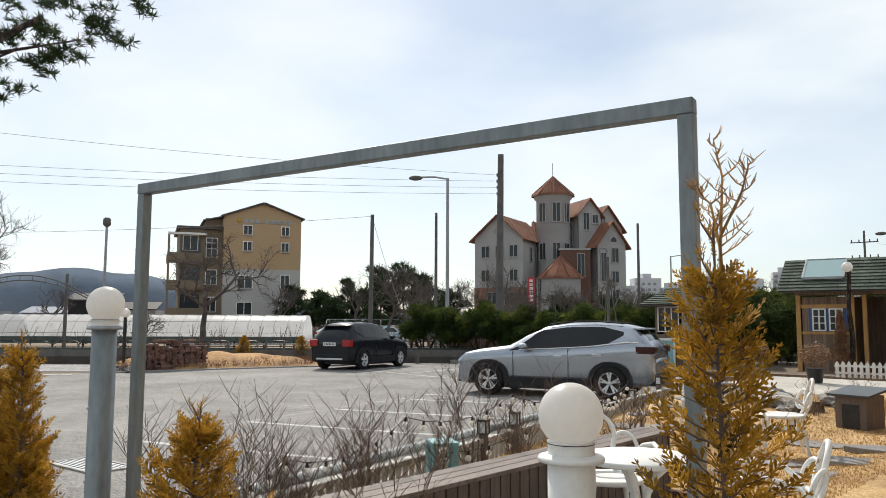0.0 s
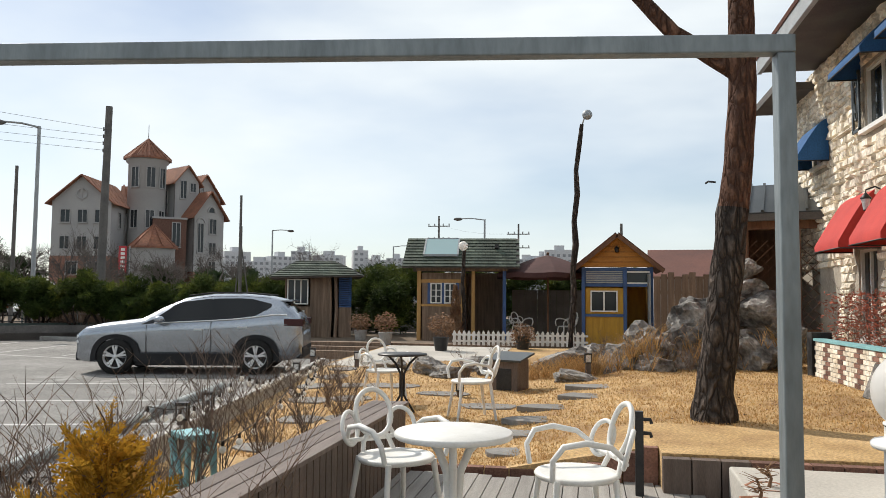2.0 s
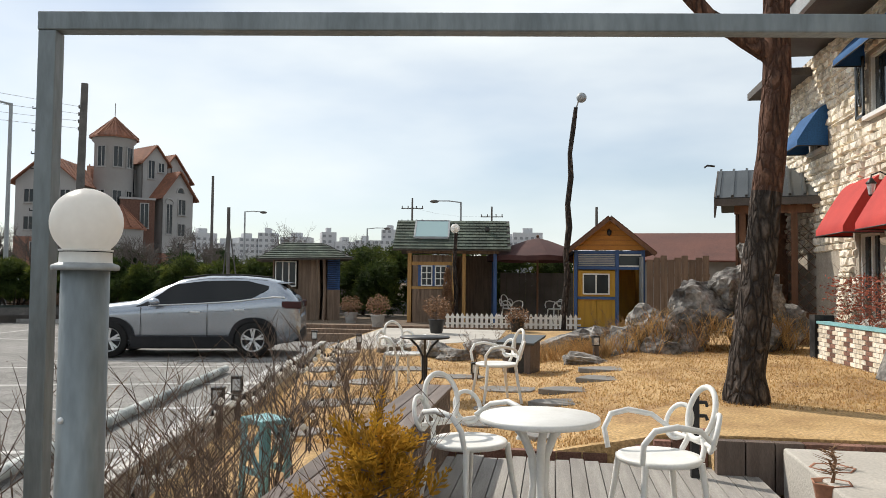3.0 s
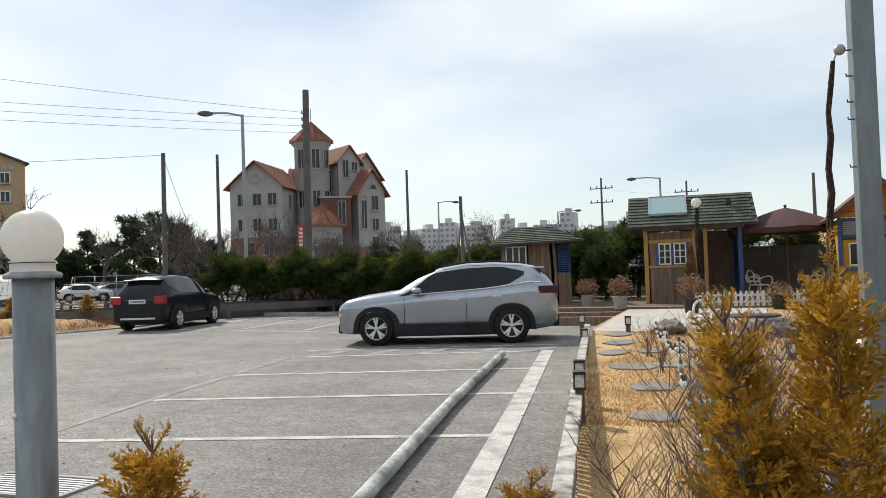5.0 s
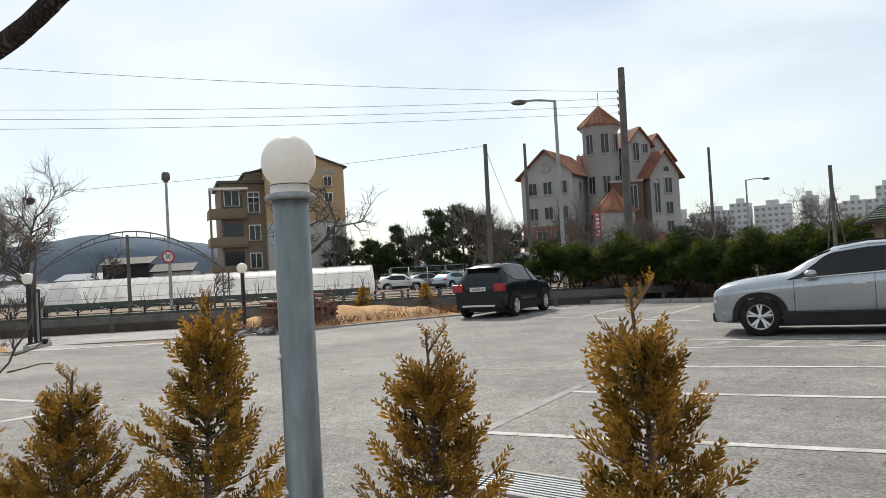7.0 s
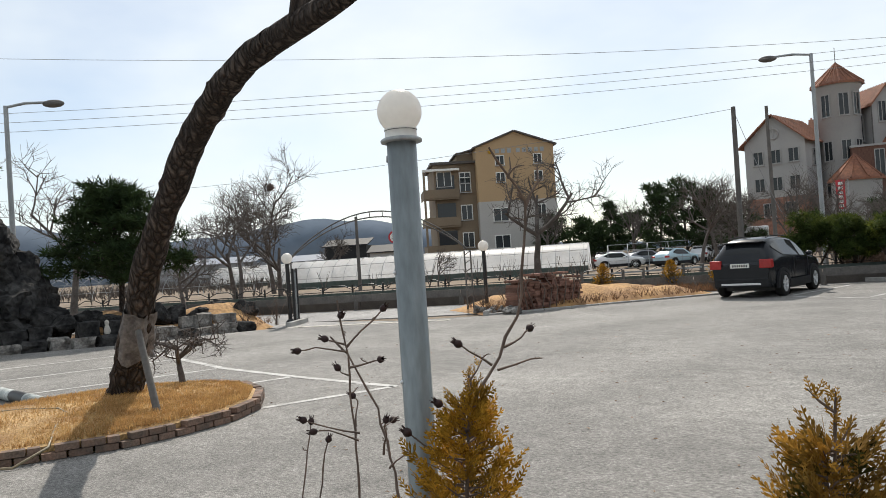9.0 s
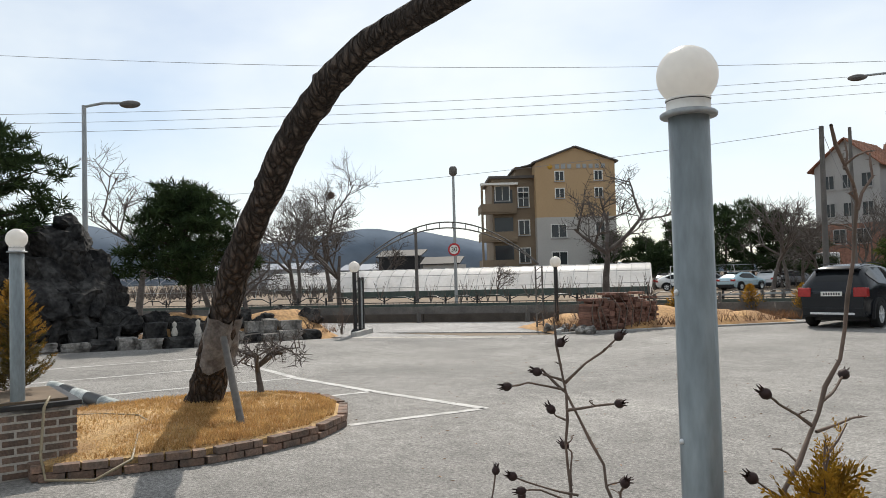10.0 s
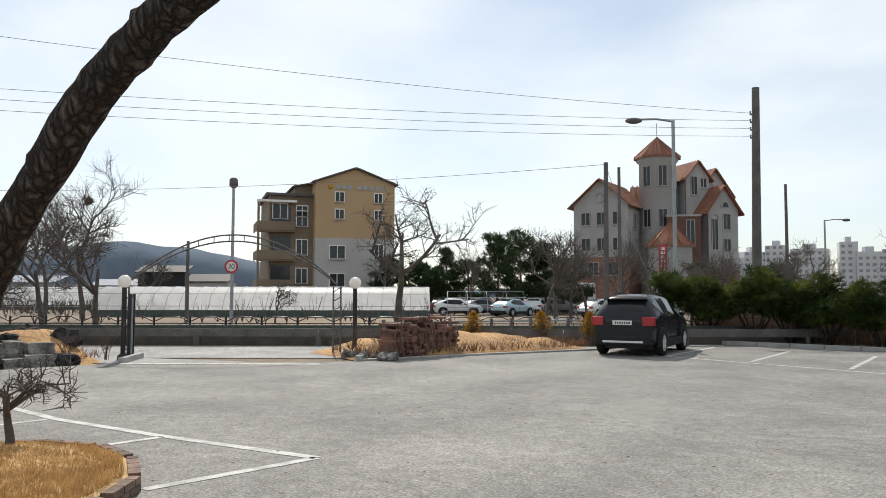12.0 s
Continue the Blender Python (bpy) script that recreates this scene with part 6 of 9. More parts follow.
part("lower_board", Mesh().box(1.62, -0.03, 0, 2.0, 0.0, 0.95), M["oldwood"], e)
for x in (1.34, 1.52):
    part("log_post", Mesh().tube([(x, -0.03, 0), (x + 0.03, -0.05, 0.9), (x - 0.01, -0.03, 1.9)], [0.06, 0.05, 0.05], 8), M["oldwood"], e, "crooked log post")
casement(e, 0.10, 0.66, 1.05, 1.75, 0.0, 3, 1)
shingled(e, [(-0.45, -0.4, 1.78), (2.35, -0.4, 1.86), (1.45, 0.9, 2.35), (0.35, 0.9, 2.35)], 9, 14, M["greenroof"])
shingled(e, [(2.35, -0.4, 1.86), (2.35, 2.2, 1.86), (1.45, 0.9, 2.35), (1.45, 0.88, 2.35)], 7, 10, M["greenroof"])
shingled(e, [(-0.45, 2.2, 1.78), (-0.45, -0.4, 1.78), (0.35, 0.88, 2.35), (0.35, 0.9, 2.35)], 7, 10, M["greenroof"])
shingled(e, [(2.35, 2.2, 1.86), (-0.45, 2.2, 1.78), (0.35, 0.9, 2.35), (1.45, 0.9, 2.35)], 6, 10, M["greenroof"])
e = thing("display_case", "teal and white framed board standing by the shed", "notice board", (-9.5, 23.0, 0.0), 12)
part("panel", Mesh().box(0.0, 0, 0.25, 0.85, 0.04, 1.15), M["teal"], e)
part("frame", Mesh().box(-0.05, -0.03, 0.15, 0.9, 0.05, 0.25).box(-0.05, -0.03, 1.15, 0.9, 0.05, 1.22).box(-0.05, -0.03, 0.25, 0.0, 0.05, 1.15).box(0.85, -0.03, 0.25, 0.9, 0.05, 1.15), M["whitepaint"], e)
for x in (0.0, 0.85):
    part("leg", Mesh().box(x - 0.03, -0.02, -0.01, x + 0.03, 0.04, 0.15), M["whitepaint"], e)

# parasol with chairs and table in its shade
e = thing("parasol", "large maroon parasol open over a dark sitting area", "parasol", (-1.5, 24.3, LZ), 0)
part("pole", Mesh().tube([(0, 0, 0), (0, 0, 2.55)], 0.03, 10), M["brownwood"], e)
for k in range(8):
    a0, a1 = 2 * math.pi * k / 8 + 0.2, 2 * math.pi * (k + 1) / 8 + 0.2
    vs = [(0, 0, 2.52)]
    g = Mesh()
    rows = []
    for q in range(5):
        f = (q + 1) / 5
        rows.append([(1.5 * f * math.cos(a0 + (a1 - a0) * j / 4), 1.5 * f * math.sin(a0 + (a1 - a0) * j / 4), 2.52 - 0.55 * f ** 1.25 - 0.03 * f * math.sin(math.pi * j / 4)) for j in range(5)])
    g.add([(0, 0, 2.52)] + rows[0], [(0, j + 1, j + 2) for j in range(4)], True)
    for q in range(4):
        g.add(rows[q] + rows[q + 1], [(j, j + 5, j + 6, j + 1) for j in range(4)], True)
    edge = rows[-1]
    g.add(edge + [(x, y, z - 0.14) for x, y, z in edge], [(j, j + 5, j + 6, j + 1) for j in range(4)])
    part("canopy_panel", g, M["parasol"], e)
    part("rib", Mesh().tube([(0.05 * math.cos(a0), 0.05 * math.sin(a0), 2.48), (1.48 * math.cos(a0), 1.48 * math.sin(a0), 1.95)], 0.012, 5), M["brownwood"], e)
part("finial", Mesh().ball((0, 0, 2.56), 0.045, 8, 6), M["brownwood"], e)
copy_thing(first_chair, pose(-2.25, 23.9, LZ, 0, 0, -40))
copy_thing(first_chair, pose(-0.95, 24.0, LZ, 0, 0, 210))

# crooked trunk lamp, picket fence, plank fence, red-roofed house
e = thing("trunk_lamp", "tall crooked debarked trunk with a globe lamp", "lamp post", (-0.78, 21.2, 0.4), 0)
part("trunk", Mesh().tube([(0, 0, 0), (0.03, 0, 0.6), (0.1, 0.02, 1.3), (0.06, 0, 1.9), (0.14, 0.02, 2.6), (0.10, 0.03, 3.2), (0.18, 0.02, 3.9), (0.15, 0, 4.5), (0.24, 0.02, 5.2), (0.30, 0.02, 5.7)], [0.1, 0.085, 0.08, 0.075, 0.085, 0.07, 0.075, 0.06, 0.065, 0.05], 9), M["bark"], e)
part("bracket", Mesh().tube([(0.30, 0.02, 5.65), (0.36, -0.02, 5.85), (0.42, -0.04, 5.9)], 0.02, 6), M["lampgrey"], e)
part("globe", Mesh().ball((0.44, -0.05, 5.93), 0.13, 16, 12), M["lampgrey"], e, "grey-white lamp globe")
e = thing("post_lamp", "thin crooked post with a small white globe", "lamp post", (-3.72, 22.4, LZ), 0)
part("trunk", Mesh().tube([(0, 0, 0), (0.04, 0, 0.9), (-0.02, 0, 1.6), (0.02, 0, 2.55)], [0.07, 0.06, 0.055, 0.05], 8), M["bark"], e)
part("globe", Mesh().ball((0.0, -0.05, 2.66), 0.13, 16, 12), M["globe"], e, "white lamp globe")

e = thing("picket_fence", "low white picket fence in front of the huts", "fence", (-3.75, 20.95, lz(20.6)), 3.5)
for k in range(27):
    x = k * 0.125
    part("picket", Mesh().add([(x, 0, 0.02), (x + 0.075, 0, 0.02), (x + 0.075, 0, 0.34), (x + 0.0375, 0, 0.40), (x, 0, 0.34), (x, 0.02, 0.02), (x + 0.075, 0.02, 0.02), (x + 0.075, 0.02, 0.34), (x + 0.0375, 0.02, 0.40), (x, 0.02, 0.34)],
                              [(0, 1, 2, 3, 4), (9, 8, 7, 6, 5), (0, 5, 6, 1), (1, 6, 7, 2), (2, 7, 8, 3), (3, 8, 9, 4), (4, 9, 5, 0)]), M["whitepaint"], e)
for z in (0.1, 0.26):
    part("rail", Mesh().box(-0.02, 0.02, z, 3.42, 0.045, z + 0.05), M["whitepaint"], e)
e = thing("plank_fence", "tall weathered plank fence beside the yellow hut", "fence", (1.25, 20.9, 0.36), -4)
for k in range(9):
    part("plank", Mesh().box(k * 0.165, 0, 0.0, k * 0.165 + 0.155, 0.025, 1.83 + 0.05 * ((k * 7) % 3)), M["oldwood"], e)
part("rail", Mesh().box(0, 0.025, 1.4, 1.5, 0.06, 1.48).box(0, 0.025, 0.4, 1.5, 0.06, 0.48), M["oldwood"], e)
e = thing("red_roof_house", "low house with red-brown metal roof behind the fence", "house", (1.6, 26.5, 0.0), -3)
part("wall", Mesh().box(0.2, 1.0, -0.03, 8.0, 5.0, 2.4), M["stucco"], e)
part("roof", Mesh().slab([(0, 0.4, 2.3), (8.4, 0.4, 2.3), (8.4, 3.2, 3.35), (0, 3.2, 3.35)], 0.06).slab([(8.4, 6.0, 2.3), (0, 6.0, 2.3), (0, 3.2, 3.35), (8.4, 3.2, 3.35)], 0.06), M["redroof"], e, "red-brown roof sheets")
# added boards, coloured dark for the deep shade under and behind the parasol
e = thing("side_screen", "added dark boards standing in for the shade behind the parasol", "screen", (-2.7, 25.8, LZ), 2)
boards(e, 0.0, 3.2, 0.0, 0.0, 1.5, 0.2, M["soffit"])

# ---- annex with lattice ----
e = thing("annex", "brown timber pavilion with lattice walls and ribbed metal roof", "pavilion", (2.7, 17.6, 0.3), -14)
rx0, rx1 = -0.45, 2.3
ll, lr, ur, ul = Vector((rx0, -0.35, 2.98)), Vector((rx1, -0.35, 2.98)), Vector((rx1, 1.15, 3.72)), Vector((rx0, 1.15, 3.72))
part("roof", Mesh().slab([ll, lr, ur, ul], 0.05), M["greymetal"], e, "dark green ribbed metal roof")
part("roof", Mesh().slab([(rx1, 2.65, 2.98), (rx0, 2.65, 2.98), (rx0, 1.15, 3.72), (rx1, 1.15, 3.72)], 0.05), M["greymetal"], e)
for k in range(11):
    x = rx0 + 0.06 + k * (rx1 - rx0 - 0.12) / 10
    part("roof_rib", Mesh().beam((x, -0.36, 3.05), (x, 1.15, 3.79), 0.05, 0.05), M["greymetal"], e)
part("bargeboard", Mesh().slab([(rx0 - 0.02, -0.4, 2.62), (rx0 - 0.02, 1.15, 3.3), (rx0 - 0.02, 1.15, 3.78), (rx0 - 0.02, -0.4, 3.04)], 0.03), M["soffit"], e, "dark board under the roof end")
part("eave_board", Mesh().box(rx0, -0.38, 2.86, rx1, -0.33, 3.0), M["soffit"], e)
for x in (0.0, 0.95, 1.9):
    part("post", Mesh().box(x, -0.05, 0, x + 0.12, 0.07, 2.95), M["brownwood"], e, "", 0.004)
    part("post", Mesh().box(x, 2.2, 0, x + 0.12, 2.32, 2.95), M["brownwood"], e)
part("top_beam", Mesh().box(-0.1, -0.06, 2.72, 2.2, 0.08, 2.88), M["brownwood"], e)
part("back_wall", Mesh().box(-0.05, 2.0, 0.0, 2.2, 2.05, 2.95).box(-0.08, 0.1, 0.0, -0.03, 2.0, 2.95), M["brownwood"], e, "dark brown board wall")
for x0, x1 in ((0.12, 0.95), (1.07, 1.9)):
    for k in range(-9, 9):
        for s in (1, -1):
            pts = []
            z0, z1 = 0.75, 2.5
            xa, za = x0, 0.75 + k * 0.2
            L_ = x1 - x0
            zs, ze = za, za + s * L_ * 1.0
            t0, t1 = 0.0, 1.0
            if s < 0:
                zs += 1.0
                ze = zs - L_
            lo_, hi_ = (zs, ze) if zs < ze else (ze, zs)
            ts = sorted([max(0, min(1, (z0 - zs) / (ze - zs))), max(0, min(1, (z1 - zs) / (ze - zs)))])
            if ts[1] - ts[0] > 0.03:
                part("lattice_slat", Mesh().beam((x0 + L_ * ts[0], 0.01 + 0.012 * s, zs + (ze - zs) * ts[0]), (x0 + L_ * ts[1], 0.01 + 0.012 * s, zs + (ze - zs) * ts[1]), 0.01, 0.035, (0, 1, 0.01)), M["brownwood"], e)
    part("lower_panel", Mesh().box(x0, -0.02, 0.0, x1, 0.02, 0.75), M["brownwood"], e)
part("back_wall", Mesh().box(0, 2.3, 0, 2.0, 2.34, 1.6), M["brownwood"], e)
part("gutter_spout", Mesh().tube([(rx0, -0.38, 3.66), (rx0 - 0.14, -0.4, 3.68), (rx0 - 0.2, -0.4, 3.64)], 0.02, 6), M["black"], e)

# ---- the stone-clad house with awnings ----
WX = 4.05
openings = []
for k in range(5):
    y = 13.05 - k * 1.75 + 1.2
    openings.append((y, y + 0.85, 1.0, 2.45, "low"))
for k in range(4):
    y = 13.3 - k * 2.1
    openings.append((y, y + 1.3, 4.35, 5.35, "up"))
openings.append((16.6, 17.4, 4.2, 4.95, "awn"))
ys = sorted({-1.0, 19.1} | {o[0] for o in openings} | {o[1] for o in openings})
zs_ = sorted({-0.03, 6.1} | {o[2] for o in openings} | {o[3] for o in openings})
m = Mesh()
for y0, y1 in zip(ys[:-1], ys[1:]):
    run = None
    for z0, z1 in zip(zs_[:-1], zs_[1:]):
        hole = any(o[0] <= y0 and y1 <= o[1] and o[2] <= z0 and z1 <= o[3] for o in openings)
        if not hole:
            m.box(WX, y0, z0, WX + 0.25, y1, z1)
house = thing("wall_house", "cream rubble-stone wall of the two-storey house", "wall", kind="structure")
part("wall", m, M["stonejoint"], house)
solid("wall_house_end", Mesh().box(WX + 0.25, 18.85, -0.03, 11, 19.1, 6.1), M["stonewall"], "stone-clad end wall of the house", "wall", "structure")
solid("wall_house_back", Mesh().box(10.75, -1, -0.03, 11, 18.85, 6.1), M["stonewall"], "plain back wall of the house", "wall", "structure")
r = random.Random(33)
far_stones = Mesh()
count = 0
z = 0.0
while z < 6.05:
    hrow = r.uniform(0.08, 0.17)
    y = 19.08
    while y > 5.5:
        ln = r.uniform(0.09, 0.34)
        y0, y1, z0, z1 = y - ln + 0.012, y, z + 0.01, z + hrow
        y -= ln
        if any(o[0] - 0.06 < y1 and y0 < o[1] + 0.06 and o[2] - 0.06 < z1 and z0 < o[3] + 0.06 for o in openings) or (z < 2.2 and y > 15.9):
            continue
        d = r.uniform(0.015, 0.075)
        j = lambda: r.uniform(-0.035, 0.035)
        a = [(WX, y0, z0), (WX, y1, z0), (WX, y1, z1), (WX, y0, z1)]
        b = [(WX - d + j() * 0.6, y0 + 0.012 + abs(j()), z0 + 0.01 + abs(j()) * 0.75), (WX - d + j() * 0.6, y1 - 0.012 - abs(j()), z0 + 0.01 + abs(j()) * 0.75), (WX - d + j() * 0.6, y1 - 0.012 - abs(j()), z1 - 0.01 - abs(j()) * 0.75), (WX - d + j() * 0.6, y0 + 0.012 + abs(j()), z1 - 0.01 - abs(j()) * 0.75)]
        fs = [(7, 6, 5, 4), (0, 4, 5, 1), (1, 5, 6, 2), (2, 6, 7, 3), (3, 7, 4, 0)]
        if 12.2 < y < 17.5 and z > 2.2 and count < 290:
            part("stone", Mesh().add(a + b, [tuple(reversed(f)) for f in fs]), M["stonewall"], house)
            count += 1
        else:
            far_stones.add(a + b, [tuple(reversed(f)) for f in fs])
    z += hrow
tagged(part("stone_cladding", far_stones, M["stonewall"], house), kind="stuff")
for k, (y0, y1, z0, z1, kind_) in enumerate(openings):
    w = thing("window_%d" % (k + 1), "white framed window in the stone wall", "window", kind="structure")
    part("pane", Mesh().box(WX + 0.08, y0, z0, WX + 0.10, y1, z1), M["winglass"], w)
    fr = 0.05
    part("window_frame", Mesh().box(WX + 0.03, y0, z0, WX + 0.09, y0 + fr, z1).box(WX + 0.03, y1 - fr, z0, WX + 0.09, y1, z1).box(WX + 0.03, y0 + fr, z1 - fr, WX + 0.09, y1 - fr, z1).box(WX + 0.03, y0 + fr, z0, WX + 0.09, y1 - fr, z0 + fr)
         .box(WX + 0.04, (y0 + y1) / 2 - 0.025, z0 + fr, WX + 0.08, (y0 + y1) / 2 + 0.025, z1 - fr), M["whitepaint"], w)
    part("window_sill", Mesh().box(WX - 0.1, y0 - 0.05, z0 - 0.07, WX + 0.08, y1 + 0.05, z0 - 0.002), M["whitepaint"], w)
    if kind_ == "up":
        for s, yy in ((-1, y0 - 0.36), (1, y1 + 0.02)):
            sh = new("shutter")
            sh.parent = w
            part("shutter_frame", Mesh().box(WX - 0.09, yy, z0, WX - 0.06, yy + 0.05, z1).box(WX - 0.09, yy + 0.29, z0, WX - 0.06, yy + 0.34, z1).box(WX - 0.09, yy, z0, WX - 0.06, yy + 0.34, z0 + 0.05).box(WX - 0.09, yy, z1 - 0.05, WX - 0.06, yy + 0.34, z1), M["greymetal"], sh)
            part("shutter_scroll", Mesh().tube([Vector((WX - 0.075, yy + 0.17, (z0 + z1) / 2)) + Vector((0, 0.13 * math.cos(t * 0.5) * (1 - t / 40), 0.4 * math.sin(t * 0.5) * (1 - t / 40))) for t in range(26)], 0.018, 6), M["greymetal"], sh)


def awning(y0, y1, z0, z1, out, cloth, label):
    e = thing("window_awning", label, "awning", (WX, 0, 0), 0, "awnings")
    n = 10
    vs, fs = [], []
    for i in range(n + 1):
        t = i / n
        a = t * math.pi / 2
        px, pz = -out * (0.12 * min(1, t * 6) + 0.88 * t) - 0.02, z1 - (z1 - z0 - 0.10) * t ** 1.15
        vs += [(px, y0, pz), (px, y1, pz)]
    vs += [(-out - 0.02, y0, z0), (-out - 0.02, y1, z0)]
    k = n + 2
    fs = [(2 * i, 2 * i + 1, 2 * i + 3, 2 * i + 2) for i in range(k - 1)]
    part("canopy", Mesh().add(vs, fs, True), cloth, e)
    for y, rev in ((y0, 0), (y1, 1)):
        pts = [(-out * (0.12 * min(1, i / n * 6) + 0.88 * i / n) - 0.02, y, z1 - (z1 - z0 - 0.10) * (i / n) ** 1.15) for i in range(n + 1)] + [(-out - 0.02, y, z0), (-0.02, y, z0)]
        f = tuple(range(len(pts)))
        part("cheek", Mesh().add(pts, [f if rev else tuple(reversed(f))]), cloth, e)
    part("frame_rod", Mesh().tube([(-0.02, y0, z0), (-out - 0.02, y0, z0), (-out - 0.02, y1, z0), (-0.02, y1, z0)], 0.012, 6), M["black"], e)
    return e


for k in range(4):
    y = 13.05 - k * 1.75 + 1.2
    awning(y - 0.2, y + 1.05, 2.42, 3.35, 0.6, M["redcloth"], "red cloth awning over a ground-floor window")
    e = thing("wall_lantern", "black iron wall lantern between the awnings", "lantern", (WX, y - 0.42, 3.0), 0, "wall lanterns")
    part("bracket", Mesh().tube([(0, 0, 0.25), (-0.15, 0, 0.33), (-0.28, 0, 0.28), (-0.28, 0, 0.22)], 0.012, 6), M["black"], e)
    part("lamp_glass", Mesh().lathe([(0.04, -0.02), (0.07, 0.14)], 6, (-0.28, 0, 0)), M["clearlens"], e)
    part("cage", Mesh().lathe([(0.001, -0.06), (0.045, -0.03), (0.045, -0.02)], 6, (-0.28, 0, 0)).lathe([(0.08, 0.14), (0.085, 0.155), (0.03, 0.22), (0.001, 0.25)], 6, (-0.28, 0, 0)), M["black"], e)
awning(16.45, 17.55, 4.2, 5.0, 0.55, M["bluecloth"], "blue cloth awning over an upper window")
for k in range(3):
    y = 13.3 - k * 2.1
    awning(y - 0.1, y + 1.4, 5.2, 5.75, 0.5, M["bluecloth"], "blue cloth awning over an upper window")
# eaves
ev = thing("roof_house", "overhanging dark eaves with pale fascia", "roof", kind="structure")
part("soffit", Mesh().box(3.05, -1.5, 6.1, 11.5, 17.2, 6.22), M["soffit"], ev)
part("fascia", Mesh().box(2.97, -1.5, 6.08, 3.05, 17.25, 6.38), M["lampgrey"], ev, "pale metal fascia")
part("roof_slope", Mesh().slab([(2.95, -1.5, 6.36), (2.95, 17.3, 6.36), (7.2, 17.3, 8.2), (7.2, -1.5, 8.2)][::-1], 0.06), M["redroof"], ev)
part("lower_eave", Mesh().box(3.3, 17.25, 5.75, 11.2, 19.4, 5.9), M["soffit"], ev)

# brick planter wall with red-leaved shrubs
e = thing("brick_planter", "low pale brick planter wall in front of the house", "planter", (3.30, 11.1, 0.36), 1.5)
part("core", Mesh().box(-0.05, 0.0, -0.1, 0.06, 3.3, 0.62), M["mortar"], e)
for c in range(9):
    for k in range(15):
        y = k * 0.215 + (0.107 if c % 2 else 0)
        part("brick", Mesh().box(-0.062, y + 0.006, c * 0.068 + 0.006, -0.04, min(3.3, y + 0.209), c * 0.068 + 0.062), M["stonewall"] if (k * 7 + c * 3) % 3 else M["brick"], e)
part("coping", Mesh().box(-0.08, -0.02, 0.62, 0.1, 3.32, 0.66), M["teal"], e, "weathered blue-grey coping")
part("pier", Mesh().box(-0.1, 3.3, -0.05, 0.2, 3.55, 0.75), M["darkrock"], e)
r = random.Random(9)
for k in range(8):
    twiggy("nandina_shrub", "reddish nandina shrub with dry leaves by the wall", "shrub", (3.78 + r.uniform(-0.06, 0.12), 11.2 + k * 0.55, 0.3), r.uniform(1.2, 1.7), 0.4, 8, "redtwig", 700 + k, 0, "nandina shrubs", 0.006, 8)
    lf = Mesh()
    for q in range(340):
        a, zz = r.uniform(0, 6.28), r.uniform(0.45, 1.45)
        rr = 0.4 * r.random() ** 0.5
        c = Vector((rr * math.cos(a), rr * math.sin(a), zz))
        d = Vector((r.gauss(0, 1), r.gauss(0, 1), r.gauss(-0.2, 0.6))).normalized()
        s = d.orthogonal().normalized() * 0.014
        lf.add([c, c + d * 0.03 + s, c + d * 0.075, c + d * 0.03 - s], [(0, 1, 2, 3)])
    e = tagged(solid("nandina_leaves", lf, M["redleaf"], "dry red leaves of the nandina shrubs", "leaves", loc=(3.82, 11.2 + k * 0.55, 0.3)), kind="stuff")
for x, y, rz, lean in ((2.98, 11.5, 10, 22), (3.05, 11.2, -8, 20), (2.95, 10.9, 15, 24)):
    ob = solid("stone_slab", Mesh().box(-0.02, -0.14, 0, 0.03, 0.14, 0.72 if x > 3.3 else 0.45), M["rock"], "grey stone slab leaning on the brick planter", "slab", group="leaning slabs", bevel=0.01)
    ob.matrix_world = pose(x, y, 0.42, 0, lean, rz)

# garden pine: trunk with one low limb
e = thing("garden_pine", "tall red pine with furrowed trunk and forked limb", "tree", (0, 0, 0), 0, "pines")
tp = [(0.86, 9.3, 0.36), (0.87, 9.3, 0.7), (0.92, 9.3, 1.2), (1.0, 9.3, 1.93), (1.07, 9.3, 2.5), (1.13, 9.3, 3.05), (1.17, 9.3, 3.78), (1.17, 9.3, 4.78), (1.2, 9.3, 6.0), (1.3, 9.3, 7.6)]
lo_t, hi_t = tp[:5], tp[4:]


def barky(m, pts, radii, n=18, amp=0.10, seed=0):
    k0 = len(m.v)
    m.tube(pts, radii, n)
    for i in range(k0, len(m.v)):
        v = Vector(m.v[i])
        nn = noise.noise(Vector((v.x * 9, v.y * 9, v.z * 3.0)) + Vector((seed, 0, 0)))
        c = min(range(len(pts)), key=lambda q: (Vector(pts[q]) - v).length)
        d = v - Vector(pts[c])
        m.v[i] = tuple(v + Vector((d.x, d.y, 0)) * amp * nn * 2)
    return m


def finer(pts, radii, k=5):
    P, R_ = [], []
    for i in range(len(pts) - 1):
        for q in range(k):
            P.append(Vector(pts[i]).lerp(Vector(pts[i + 1]), q / k))
            R_.append(radii[i] + (radii[i + 1] - radii[i]) * q / k)
    return P + [Vector(pts[-1])], R_ + [radii[-1]]


part("trunk", barky(Mesh(), *finer(lo_t, [0.23, 0.185, 0.17, 0.155, 0.145]), 20), M["bark"], e, "dark furrowed lower trunk")
part("upper_trunk", barky(Mesh(), *finer(hi_t, [0.145, 0.14, 0.135, 0.12, 0.1, 0.07]), 18, 0.05), M["redbark"], e, "reddish upper trunk")
